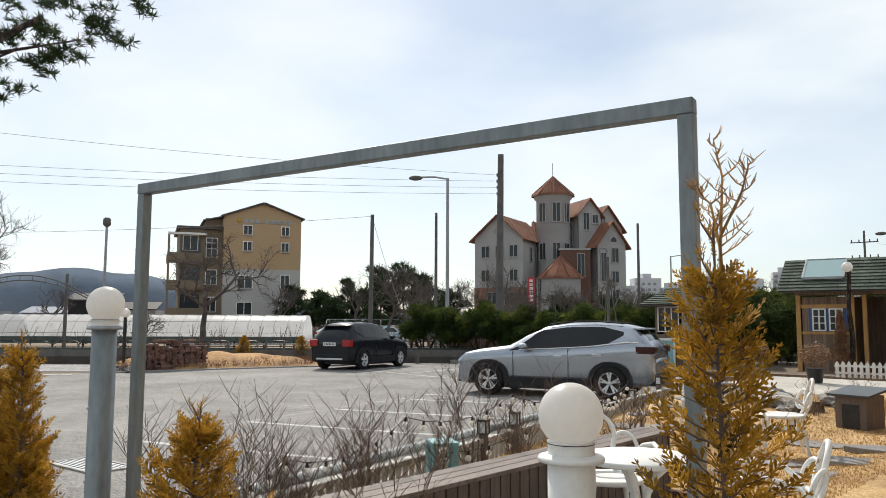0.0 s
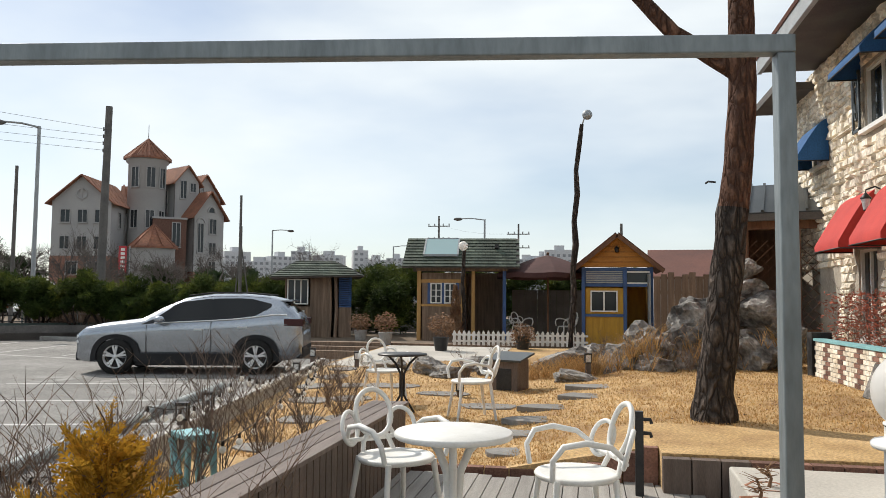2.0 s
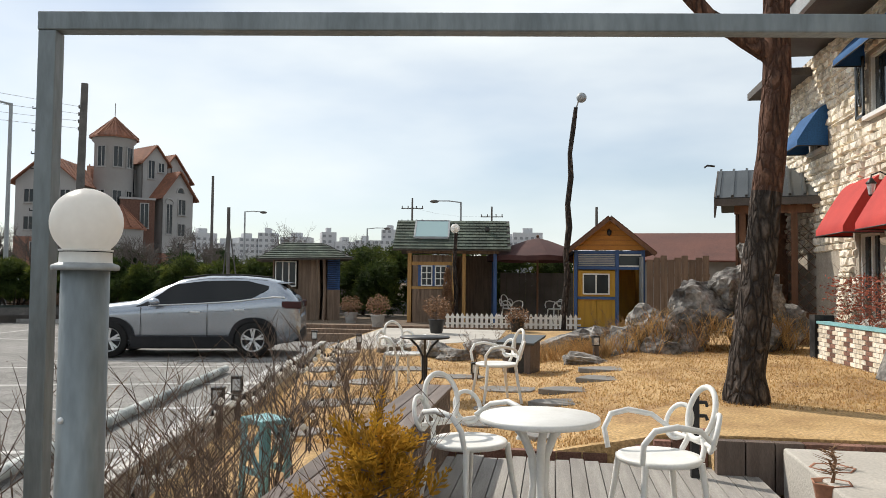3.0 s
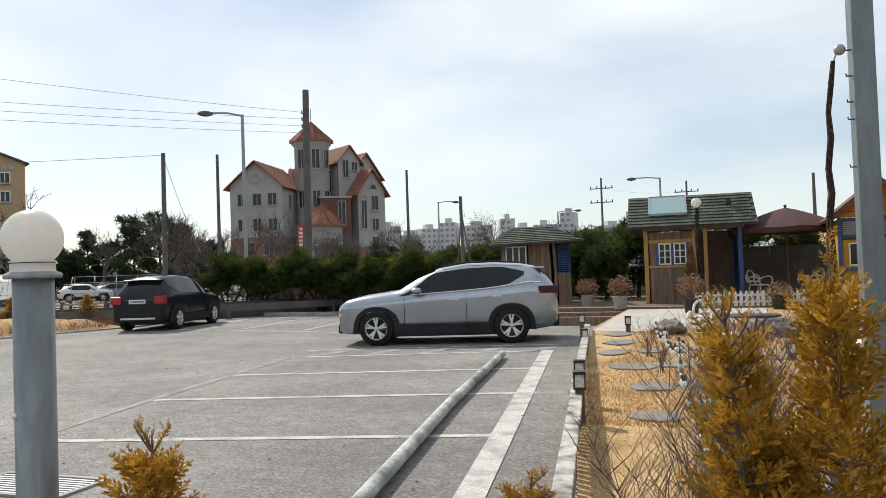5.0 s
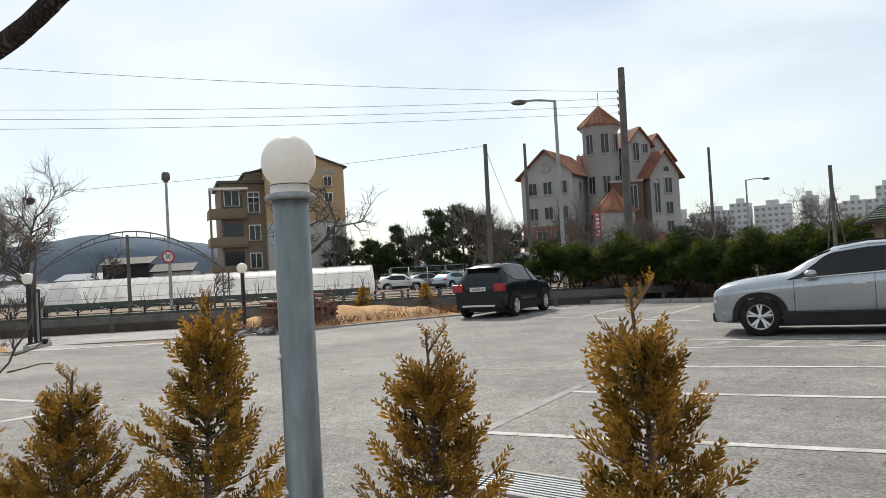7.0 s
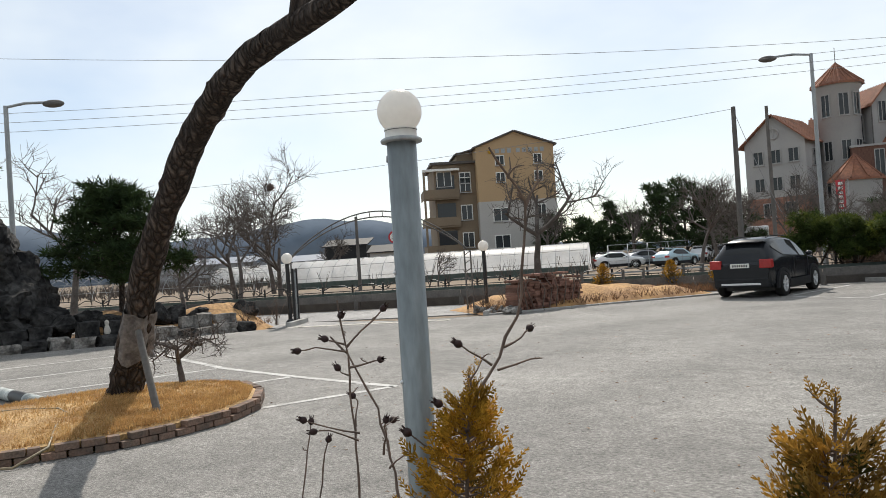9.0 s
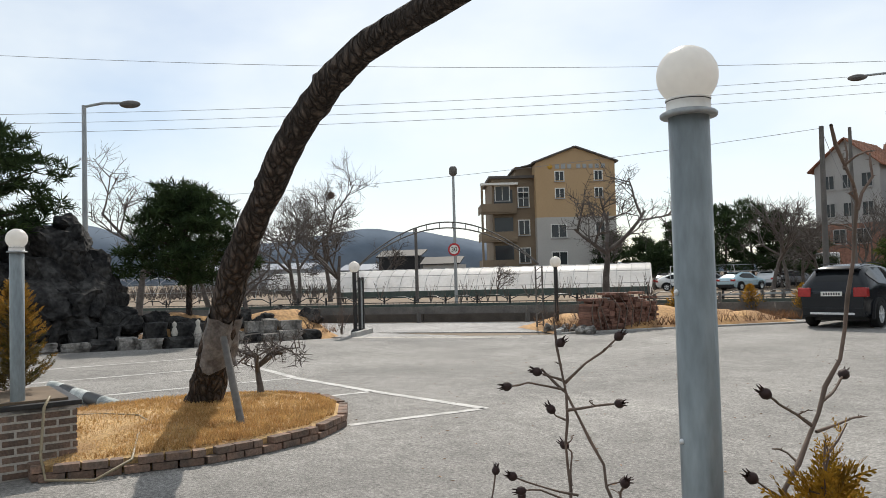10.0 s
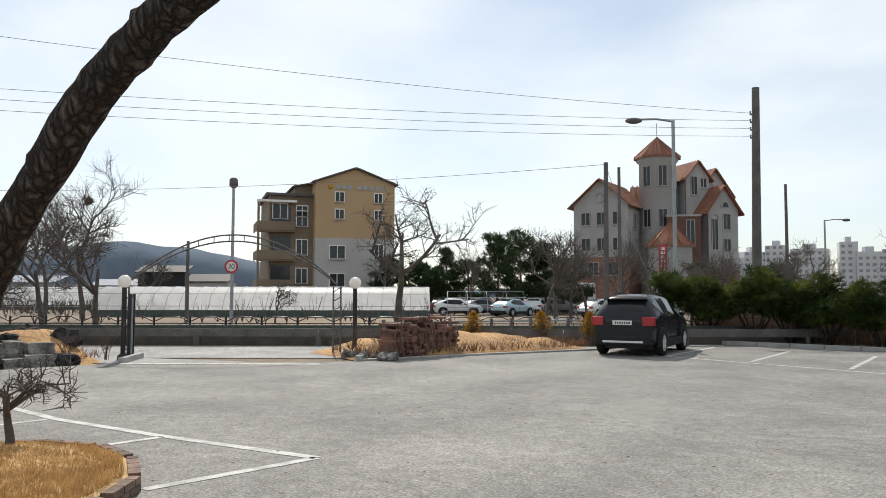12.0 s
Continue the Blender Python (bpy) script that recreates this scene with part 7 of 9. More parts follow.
part("limb", barky(Mesh(), *finer([(1.14, 9.3, 3.86), (0.82, 9.3, 4.08), (0.51, 9.3, 4.3), (0.18, 9.3, 4.69), (-0.02, 9.3, 4.92), (-0.5, 9.3, 5.8)], [0.1, 0.088, 0.08, 0.072, 0.065, 0.045]), 14, 0.06), M["redbark"], e)
cm = Mesh()
crown(cm, [(1.4, 9.4, 8.0, 1.4, 1.4, 0.5), (0.5, 9.0, 8.4, 1.3, 1.3, 0.5), (-0.7, 9.3, 7.0, 1.0, 1.0, 0.4), (2.2, 9.8, 8.6, 1.3, 1.3, 0.5)], 0.3, 40, random.Random(3), 18)
tagged(part("crown", cm, M["needle"], e), kind="stuff")
# clutter on the lawn
e = thing("tap_post", "short black post with two hose taps", "post", (0.02, 7.3, 0.1), 0)
part("post", Mesh().box(-0.03, -0.03, 0, 0.03, 0.03, 0.66), M["black"], e, "", 0.004)
for z in (0.5, 0.6):
    part("tap", Mesh().tube([(0.03, 0, z), (0.08, 0, z), (0.09, 0, z - 0.03)], 0.014, 8), M["black"], e)
for k, (x, y, s) in enumerate(((0.80, 6.75, 1.0), (0.66, 6.35, 0.85))):
    e = thing("flower_pot", "broken terracotta planter with a small leafless bonsai", "plant pot", (x, y, 0.25), 20 * k, "flower pots")
    part("pot", Mesh().lathe([(0.11 * s, 0), (0.14 * s, 0.12), (0.15 * s, 0.13), (0.135 * s, 0.13), (0.12 * s, 0.08), (0.001, 0.08)], 6), M["terracotta"], e)
    part("soil", Mesh().lathe([(0.125 * s, 0.105), (0.001, 0.12)], 10), M["earth"], e)
    tw = Mesh()
    rr = random.Random(60 + k)
    tw.tube([(0, 0, 0.1), (0.02, 0, 0.18), (-0.01, 0.01, 0.26)], [0.014, 0.01, 0.006], 6)
    for q in range(26):
        a = rr.uniform(0, 6.28)
        p = Vector((0, 0, rr.uniform(0.17, 0.26)))
        t = p + Vector((math.cos(a), math.sin(a), rr.uniform(-0.1, 0.6))) * rr.uniform(0.05, 0.13)
        tw.tube([p, t], [0.004, 0.001], 4)
    part("bonsai", tw, M["brownleaf"], e)
for i, (x, y, h, n_) in enumerate(((-3.75, 19.3, 0.95, 10), (-1.9, 20.2, 0.55, 8), (-5.6, 21.2, 0.9, 9), (-6.7, 22.6, 0.8, 8))):
    r = random.Random(800 + i)
    e = thing("dried_shrub", "dried brown potted shrub near the huts", "shrub", (x, y, lz(y) if y < 20.6 else 0.38), 0, "dried shrubs")
    part("pot", Mesh().lathe([(0.14, 0), (0.19, 0.3), (0.2, 0.32), (0.17, 0.32), (0.001, 0.28)], 14), M["kerb" if i > 1 else "black"], e)
    lf = Mesh()
    for q in range(500):
        v = Vector((r.gauss(0, 1), r.gauss(0, 1), r.gauss(0, 0.8))).normalized() * (r.random() ** 0.4) * 0.32
        c = Vector((v.x, v.y, h * 0.65 + v.z * 0.9))
        d = Vector((r.gauss(0, 1), r.gauss(0, 1), r.gauss(-0.2, 0.6))).normalized()
        s = d.orthogonal().normalized() * 0.016
        lf.add([c, c + d * 0.03 + s, c + d * 0.08, c + d * 0.03 - s], [(0, 1, 2, 3)])
    tagged(part("foliage", lf, M["brownleaf"], e), kind="stuff")
    part("stem", Mesh().tube([(0, 0, 0.28), (0, 0, h * 0.7)], 0.015, 6), M["twig"], e)
r = random.Random(811)
e = thing("red_conifer", "narrow rust-red dried conifer beside the hut", "shrub", (-3.9, 22.2, LZ), 0)
lf = Mesh()
for q in range(420):
    t = r.random()
    a, rr = r.uniform(0, 6.28), 0.2 * (1 - t) ** 0.7 * r.random() ** 0.5
    spray(lf, (rr * math.cos(a), rr * math.sin(a), 0.15 + 1.35 * t), (math.cos(a) * 0.4, math.sin(a) * 0.4, 1), 0.14, r)
tagged(part("foliage", lf, M["brownleaf"], e), kind="stuff")
part("stem", Mesh().tube([(0, 0, 0), (0, 0, 1.3)], 0.02, 6), M["twig"], e)


# ---- island with the leaning pine ----
ISLE = [(-14.33, 0.9), (-14.23, 1.54), (-14.17, 2.21), (-14.28, 2.74), (-14.55, 3.38), (-15.02, 3.86), (-15.8, 4.2), (-16.6, 4.25), (-17.3, 3.9), (-17.6, 3.0), (-17.5, 1.6), (-17.2, 0.6)]
isle_m = Mesh()
ctr = Vector((-15.9, 2.4))
rows = []
for f, z in ((0.97, 0.12), (0.8, 0.17), (0.5, 0.21), (0.2, 0.22)):
    rows.append([(ctr.x + (x - ctr.x) * f, ctr.y + (y - ctr.y) * f, z) for x, y in ISLE])
n = len(ISLE)
isle_m.add([p for r_ in rows for p in r_], [(i * n + j, i * n + (j + 1) % n, (i + 1) * n + (j + 1) % n, (i + 1) * n + j) for i in range(3) for j in range(n)] + [tuple(range(3 * n, 4 * n))], True)
isle_m.add([(x * 1.0, y, 0.0) for x, y in [(ctr.x + (x - ctr.x) * 0.97, ctr.y + (y - ctr.y) * 0.97) for x, y in ISLE]] + rows[0], [(j, (j + 1) % n, n + (j + 1) % n, n + j) for j in range(n)])
solid("lawn_island", isle_m, M["lawn"], "mounded island of dry golden grass", "lawn", "structure")
e = thing("brick_kerb", "two courses of old brick edging the grass island", "brick edging", kind="structure")
pts = [Vector(p) for p in ISLE]
for c in range(2):
    for a, b in zip(pts, pts[1:] + pts[:1]):
        d = b - a
        k = max(1, round(d.length / 0.21))
        for i in range(k):
            s = 0.5 * c / k
            p, q = a + d * min(1, i / k + s + 0.01), a + d * min(1, (i + 0.94) / k + s)
            if (q - p).length > 0.05:
                part("brick", Mesh().beam((p.x, p.y, 0.036 + c * 0.068), (q.x, q.y, 0.036 + c * 0.068), 0.1, 0.06), M["oldbrick"], e)
# straw tufts on the island
r = random.Random(70)


def tufts(name, label, poly_fn, count, h, zf, seed):
    r = random.Random(seed)
    m = Mesh()
    k = 0
    while k < count:
        x, y = poly_fn(r)
        if x is None:
            continue
        k += 1
        z = zf(x, y)
        for q in range(3):
            a = r.uniform(0, 6.28)
            hh = h * r.uniform(0.5, 1.2)
            dx, dy = math.cos(a) * hh * 0.6, math.sin(a) * hh * 0.6
            w = 0.0028 + 0.0018 * r.random()
            m.add([(x - w * math.sin(a), y + w * math.cos(a), z - 0.01), (x + w * math.sin(a), y - w * math.cos(a), z - 0.01), (x + dx, y + dy, z + hh)], [(0, 1, 2)])
    return solid(name, m, M["straw"], label, "grass", "stuff")


def in_isle(r):
    t, f = r.random() * n, (r.random() ** 0.5) * 0.95
    a, b = pts[int(t)], pts[(int(t) + 1) % n]
    p = ctr + (a.lerp(b, t - int(t)) - ctr) * f
    return p.x, p.y


tufts("island_grass", "short dry golden grass blades on the island", in_isle, 16000, 0.045, lambda x, y: 0.22 - 0.10 * min(1, max(0, ((Vector((x, y)) - ctr).length / 1.9)) ** 2), 71)


def inside(poly, x, y):
    c = False
    for (x0, y0), (x1, y1) in zip(poly, poly[1:] + poly[:1]):
        if (y0 > y) != (y1 > y) and x < (x1 - x0) * (y - y0) / (y1 - y0) + x0:
            c = not c
    return c


def in_lawn(r):
    x, y = r.uniform(-4.4, 3.6), 7.9 + 9 * r.random() ** 1.5
    return (x, y) if inside(GARDEN, x, y) else (None, None)


tufts("lawn_grass", "short dry straw-coloured grass blades on the lawn", in_lawn, 34000, 0.03, zl, 72)

e = thing("leaning_pine", "pine with long leaning furrowed trunk over the car park", "tree", (0, 0, 0), 0, "pines")
PT = [(-16.66, 2.70, 0.02), (-16.46, 2.72, 0.22), (-16.12, 2.76, 0.78), (-15.82, 2.80, 1.22), (-15.55, 2.83, 1.65), (-15.14, 2.88, 2.08), (-14.64, 2.95, 2.48), (-14.19, 3.0, 2.84), (-13.71, 3.07, 3.13), (-13.19, 3.14, 3.36), (-12.78, 3.19, 3.46), (-12.30, 3.25, 3.51)]
part("trunk", barky(Mesh(), *finer(PT, [0.27, 0.205, 0.18, 0.17, 0.165, 0.152, 0.146, 0.152, 0.14, 0.132, 0.124, 0.115]), 20, 0.13), M["bark"], e, "dark deeply furrowed trunk")
part("limb", barky(Mesh(), *finer([(-12.36, 3.245, 3.50), (-11.85, 3.31, 3.53), (-11.3, 3.37, 3.54), (-10.9, 3.43, 3.61), (-10.5, 3.5, 3.74), (-10.15, 3.8, 4.15), (-9.95, 4.6, 5.0), (-9.6, 5.4, 5.7)], [0.114, 0.108, 0.086, 0.08, 0.075, 0.07, 0.055, 0.035]), 14, 0.08), M["bark"], e)
part("limb", barky(Mesh(), *finer([(-11.86, 3.31, 3.52), (-11.79, 3.32, 3.76), (-11.76, 3.31, 4.0), (-11.7, 3.2, 4.6), (-11.5, 2.9, 5.6)], [0.10, 0.082, 0.078, 0.068, 0.045]), 12, 0.08), M["bark"], e)
part("knot", Mesh().lathe([(0.07, 0), (0.06, 0.09), (0.03, 0.11), (0.001, 0.11)], 9, (-13.50, 3.10, 3.33)), M["bark"], e)
cm = Mesh()
rc = random.Random(15)
for k in range(46):
    f = rc.random()
    c = Vector((-10.7, 5.05, 5.25)).lerp(Vector((-9.35, 6.3, 5.9)), f) + Vector((rc.gauss(0, 0.28), rc.gauss(0, 0.28), rc.gauss(0, 0.22)))
    for q in range(5):
        needle_clump(cm, c + Vector((rc.gauss(0, 0.09), rc.gauss(0, 0.09), rc.gauss(0, 0.04))), 0.13, rc, 26)
crown(cm, [(-11.5, 2.6, 6.2, 0.9, 0.9, 0.35), (-10.9, 3.4, 6.6, 0.9, 0.9, 0.35)], 0.2, 30, rc, 20)
tagged(part("crown", cm, M["needle"], e, "open tufts of dark needles"), kind="stuff")
part("twig", Mesh().tube([(-9.95, 4.6, 5.0), (-10.1, 5.3, 5.35), (-9.7, 6.0, 5.6)], [0.035, 0.025, 0.01], 6).tube([(-10.1, 5.3, 5.35), (-10.6, 5.2, 5.3), (-10.9, 5.1, 5.35)], [0.02, 0.015, 0.008], 5), M["bark"], e)

wrap = Mesh()
cols, rws = 22, 9
vs = []
r = random.Random(4)
for i in range(rws):
    t = i / (rws - 1)
    c = Vector((-16.12, 2.76, 0.72)).lerp(Vector((-15.78, 2.80, 1.26)), t)
    for j in range(cols):
        a = 2 * math.pi * j / cols
        rr = 0.172 + 0.02 * (1 - t) + 0.03 * math.sin(5 * a + 2 * t) + 0.025 * noise.noise(Vector((a * 2, t * 4, 1.3))) + (0.05 if i == 0 and 3 < j < 9 else 0)
        vs.append((c.x + rr * math.cos(a) * 0.95, c.y + rr * math.sin(a), c.z + 0.06 * math.sin(3 * a) * (1 - t) - rr * 0.55 * math.cos(a)))
wrap.add(vs, [(i * cols + j, i * cols + (j + 1) % cols, (i + 1) * cols + (j + 1) % cols, (i + 1) * cols + j) for i in range(rws - 1) for j in range(cols)], True)
solid("trunk_wrap", wrap, M["sack"], "ragged grey sackcloth tied round the pine trunk", "wrapping")
solid("support_prop", Mesh().tube([(-14.83, 2.73, 0.1), (-15.45, 2.70, 1.02)], [0.04, 0.037], 10), M["polewood"], "grey pole propping the leaning pine", "prop")
bt = bare_tree("dwarf_tree", "stunted leafless tree with drooping twigs on the island", (-17.0, 3.55, 0.15), 1.5, 31, "greytwig", 0.75, 4, 0.05, "", False, 3, 0.2)
solid("garden_hose", Mesh().tube([(-14.6, 1.0, 0.66), (-14.42, 0.95, 0.6), (-14.4, 0.92, 0.2), (-14.25, 0.95, 0.03), (-14.05, 1.3, 0.02), (-14.15, 1.6, 0.13), (-14.9, 1.75, 0.19), (-15.4, 1.95, 0.21), (-15.9, 1.9, 0.22), (-16.3, 1.6, 0.21), (-16.6, 1.2, 0.19)], 0.012, 8), M["hose"], "pale hose trailing from tap over the grass", "hose")
# brick planter with tap
e = thing("brick_planter", "square brick planter with hose taps and a conifer", "planter", (-15.05, 0.35, 0), 6)
part("core", Mesh().box(-0.55, -0.85, 0, 0.55, 0.80, 0.58), M["mortar"], e)
for c in range(8):
    for k in range(9):
        y = -0.85 + k * 0.215 - (0.107 if c % 2 else 0)
        y0, y1 = max(-0.86, y + 0.010), min(0.81, y + 0.205)
        if y1 - y0 > 0.03:
            part("brick", Mesh().box(0.54, y0, c * 0.068 + 0.010, 0.556, y1, c * 0.068 + 0.058), M["oldbrick"], e)
    for k in range(6):
        x = -0.55 + k * 0.215 - (0.107 if c % 2 else 0)
        x0, x1 = max(-0.55, x + 0.010), min(0.54, x + 0.205)
        if x1 - x0 > 0.03:
            part("brick", Mesh().box(x0, 0.80, c * 0.068 + 0.010, x1, 0.814, c * 0.068 + 0.058), M["oldbrick"], e)
part("pebble_course", Mesh().box(-0.55, -0.86, 0.55, 0.565, 0.825, 0.575), M["rock"], e)
part("coping", Mesh().box(-0.58, -0.88, 0.578, 0.585, 0.845, 0.62), M["black"], e, "dark coping", 0.006)
part("soil", Mesh().box(-0.5, -0.8, 0.58, 0.5, 0.75, 0.64), M["earth"], e)
e = thing("garden_tap", "pair of chrome hose taps on a short standpipe", "tap", (-14.72, 0.5, 0.62), 0)
part("standpipe", Mesh().tube([(0, 0, 0), (0, 0, 0.28)], 0.018, 8), M["lampgrey"], e)
part("spout", Mesh().tube([(0, -0.12, 0.28), (0, 0.12, 0.28)], 0.014, 8).tube([(0, -0.12, 0.28), (0.03, -0.16, 0.24)], 0.013, 8), M["alloy"], e)
part("handle", Mesh().box(-0.01, -0.11, 0.3, 0.01, -0.05, 0.33).box(-0.01, 0.06, 0.3, 0.01, 0.12, 0.33), M["alloy"], e)
arborvitae(-15.38, 0.74, 1.12, 0.42, "bronzeleaf", 91, 0.6, "dense conical golden-green conifer in the planter", 1.3, False)

# ---- rockery on the far side of the car park ----
k = 0
rr_ = random.Random(17)
for z, ring_, s in ((0.4, 10, 1.1), (1.15, 10, 1.1), (1.95, 8, 1.0), (2.65, 6, 0.85), (3.15, 4, 0.6)):
    for i in range(ring_):
        y = -1.4 + (i + 0.5) * (4.9 - z * 0.25) / ring_ + rr_.uniform(-0.15, 0.15)
        rock(-29.7 - 0.15 * z + rr_.uniform(-0.3, 0.3), y, z, s * rr_.uniform(0.7, 1.1), s * rr_.uniform(0.7, 1.1), s * rr_.uniform(0.6, 0.85), 900 + k, "darkrock", "dark stacked boulder of the artificial waterfall", "rockery boulders")
        k += 1
def edge_stone(x, y, z, lx, ly, h, rz, seed, stone="rock"):
    """A squared quarry stone with chipped corners and a flat top."""
    r = random.Random(seed)
    bm = bmesh.new()
    bmesh.ops.create_cube(bm, size=1.0)
    bmesh.ops.subdivide_edges(bm, edges=bm.edges[:], cuts=3, use_grid_fill=True)
    for v in bm.verts:
        n_ = noise.noise_vector(v.co * 2.3 + Vector((seed, 0, 0)))
        v.co = Vector((v.co.x * lx, v.co.y * ly, v.co.z * h)) + Vector((n_.x * lx, n_.y * ly, n_.z * h * 0.7)) * 0.16
        v.co.z = min(v.co.z, h * 0.5 + 0.02 * n_.z)
    me = bpy.data.meshes.new("edging_stone")
    bm.to_mesh(me)
    bm.free()
    me.materials.append(M[stone])
    ob = new("edging_stone", me)
    ob.matrix_world = pose(x, y, z + h * 0.5 - 0.03, r.uniform(-4, 4), r.uniform(-4, 4), rz + r.uniform(-8, 8))
    return tagged(ob, "flat-topped grey quarry stone edging the rockery", "stone", "edging stones")


def lot_edge(y):
    for (ya, xa), (yb, xb) in (((-2.0, -28.1), (1.0, -28.2)), ((1.0, -28.2), (5.0, -27.1)), ((5.0, -27.1), (7.0, -27.35)), ((7.0, -27.35), (9.2, -27.1))):
        if ya <= y <= yb:
            return xa + (xb - xa) * (y - ya) / (yb - ya)
    return -28.1


y_ = -1.6
for i in range(19):
    w_ = rr_.uniform(0.42, 0.68)
    if y_ + w_ > 8.7:
        break
    edge_stone(lot_edge(y_ + w_ / 2) - 0.35, y_ + w_ / 2, 0.0, 0.5, w_ * 0.96, rr_.uniform(0.2, 0.42), 0, 950 + i, "darkrock" if i % 3 == 1 else "rock")
    if y_ > 1.6 and i % 4:
        edge_stone(lot_edge(y_ + w_ / 2) - 0.85, y_ + w_ / 2 + 0.2, 0.0, 0.5, w_ * 0.9, rr_.uniform(0.5, 0.68), 0, 1950 + i, "darkrock" if y_ < 5.2 else "rock")
    y_ += w_ + rr_.uniform(0.0, 0.06)
for i in range(9):
    rock(-29.2 + rr_.uniform(-0.6, 0.5), 3.6 + i * 0.6, 0.35 + rr_.uniform(0, 0.25), 0.5, 0.45, 0.36, 980 + i, "darkrock", "dark boulder below the pines", "rockery boulders")
for y, s in ((4.45, 0.72), (5.0, 0.78)):
    solid("figurine", Mesh().lathe([(0.09 * s, 0), (0.12 * s, 0.12 * s), (0.075 * s, 0.26 * s), (0.05 * s, 0.32 * s), (0.075 * s, 0.38 * s), (0.075 * s, 0.45 * s), (0.03 * s, 0.50 * s), (0.001, 0.51 * s)], 12), M["concrete"], "small pale stone figurine on the rockery", "statue", loc=(lot_edge(y) - 0.38, y, 0.28))
mound = Mesh()


def mound_mesh(p0, p1, w, h, seed):
    m = Mesh()
    a, b = Vector(p0), Vector(p1)
    d = (b - a)
    nrm = Vector((-d.y, d.x)).normalized()
    nx, ny = 26, 12
    vs = []
    for i in range(nx + 1):
        for j in range(ny + 1):
            p = a + d * i / nx + nrm * w * j / ny
            prof = math.sin(math.pi * min(1, j / ny * 1.1)) ** 0.7 if j / ny < 0.9 else 0.1
            end = min(1, 6 * min(i, nx - i) / nx + 0.05)
            z = h * max(0, prof) * end * (0.8 + 0.5 * noise.noise(Vector((p.x * 0.7, p.y * 0.7, seed)))) - 0.04
            vs.append((p.x, p.y, z))
    m.add(vs, [(i * (ny + 1) + j, (i + 1) * (ny + 1) + j, (i + 1) * (ny + 1) + j + 1, i * (ny + 1) + j + 1) for i in range(nx) for j in range(ny)], True)
    return m


M["mound"] = mat("dry_mound_grass", (0.46, 0.27, 0.11), (0.30, 0.17, 0.08), 1.2, 0.95, 0, 0.9, 12, 0.4)
solid("mound", mound_mesh((-23.55, 13.6), (-21.45, 21.4), 4.2, 0.62, 1.0), M["mound"], "low mound of rusty dry grass by the entrance", "mound", "structure")
solid("mound_south", mound_mesh((-28.2, 3.5), (-27.4, 9.0), 4.5, 0.8, 5.0), M["mound"], "low mound of dry grass beside the rockery", "mound", "structure")
solid("bed_hedge", Mesh().prism([(-22.2, 26.3), (-9.0, 26.3), (-9.0, 29.0), (-22.2, 29.0)], -0.04, 0.06), M["earth"], "dark soil bed under the hedge", "planting bed", "structure")


def tufts_on(seed, p0, p1, w, count, name, label):
    r = random.Random(seed)
    m = Mesh()
    a, b = Vector(p0), Vector(p1)
    d = b - a
    nrm = Vector((-d.y, d.x)).normalized()
    for k in range(count):
        p = a + d * r.random() + nrm * w * r.uniform(0.05, 0.7)
        for q in range(4):
            an = r.uniform(0, 6.28)
            hh = r.uniform(-0.12, 0.08)
            m.add([(p.x - 0.012, p.y, 0.1), (p.x + 0.012, p.y, 0.1), (p.x + math.cos(an) * 0.15, p.y + math.sin(an) * 0.15, 0.35 + hh)], [(0, 1, 2)])
    solid(name, m, M["brownleaf"], label, "grass", "stuff")


tufts_on(31, (-23.3, 13.8), (-21.4, 21.2), 3.6, 700, "mound_grass", "dry grass tufts on the mound")
tufts_on(32, (-28.1, 3.7), (-27.4, 8.9), 3.8, 600, "mound_grass", "dry grass tufts by the rockery")
# stack of old bricks and logs
e = thing("brick_stack", "rough stack of dark red bricks and branches", "brick stack", (-23.5, 15.5, 0.0), 91)
r = random.Random(8)
for c in range(15):
    for k in range(11):
        if c > 10 and (k + c) % 5 < 2 or c > 12 and k in (0, 1, 9, 10):
            continue
        x = -1.15 + k * 0.23 + r.uniform(-0.03, 0.03)
        part("brick", Mesh().box(x, -0.3 + r.uniform(-0.06, 0.05), c * 0.07, x + r.uniform(0.17, 0.22), 0.2, c * 0.07 + 0.064), M["brick"], e)
for k in range(9):
    y = -1.1 + k * 0.27
    part("branch", Mesh().tube([(y, -0.36, 0.02), (y + r.uniform(-0.3, 0.3), -0.4, 0.6), (y + r.uniform(-0.5, 0.5), -0.36, 1.0 + r.uniform(0, 0.25))], [0.022, 0.017, 0.008], 5), M["twig"], e)
for i, (x, y) in enumerate(((-24.6, 14.2), (-24.3, 14.9), (-23.6, 15.6), (-23.4, 16.6), (-28.0, 8.2), (-27.6, 9.0))):
    twiggy("dry_bush", "tangled dry bush by the entrance", "shrub", (x, y, 0.05), 0.9, 0.5, 10, "twig", 560 + i, 0, "dry bushes", 0.008, 8)
for i, a in enumerate(range(8)):
    rock(-24.6 + 0.25 * i, 14.0 + 0.1 * (i % 3), 0.08, 0.22, 0.2, 0.14, 1000 + i, "rock", "grey edging stone at the entrance bed", "edging boulders")
for i, (a, b) in enumerate(((5.0, 34), (7.4, 33), (1.2, 33.5))):
    x, y, _ = rd(a * 0.6 + 0.3, b * 0.75)
    arborvitae(x, y, 0.9, 0.5, "goldleaf", 610 + i, 0.25, "rounded golden shrub on the mound", 0.9, False)

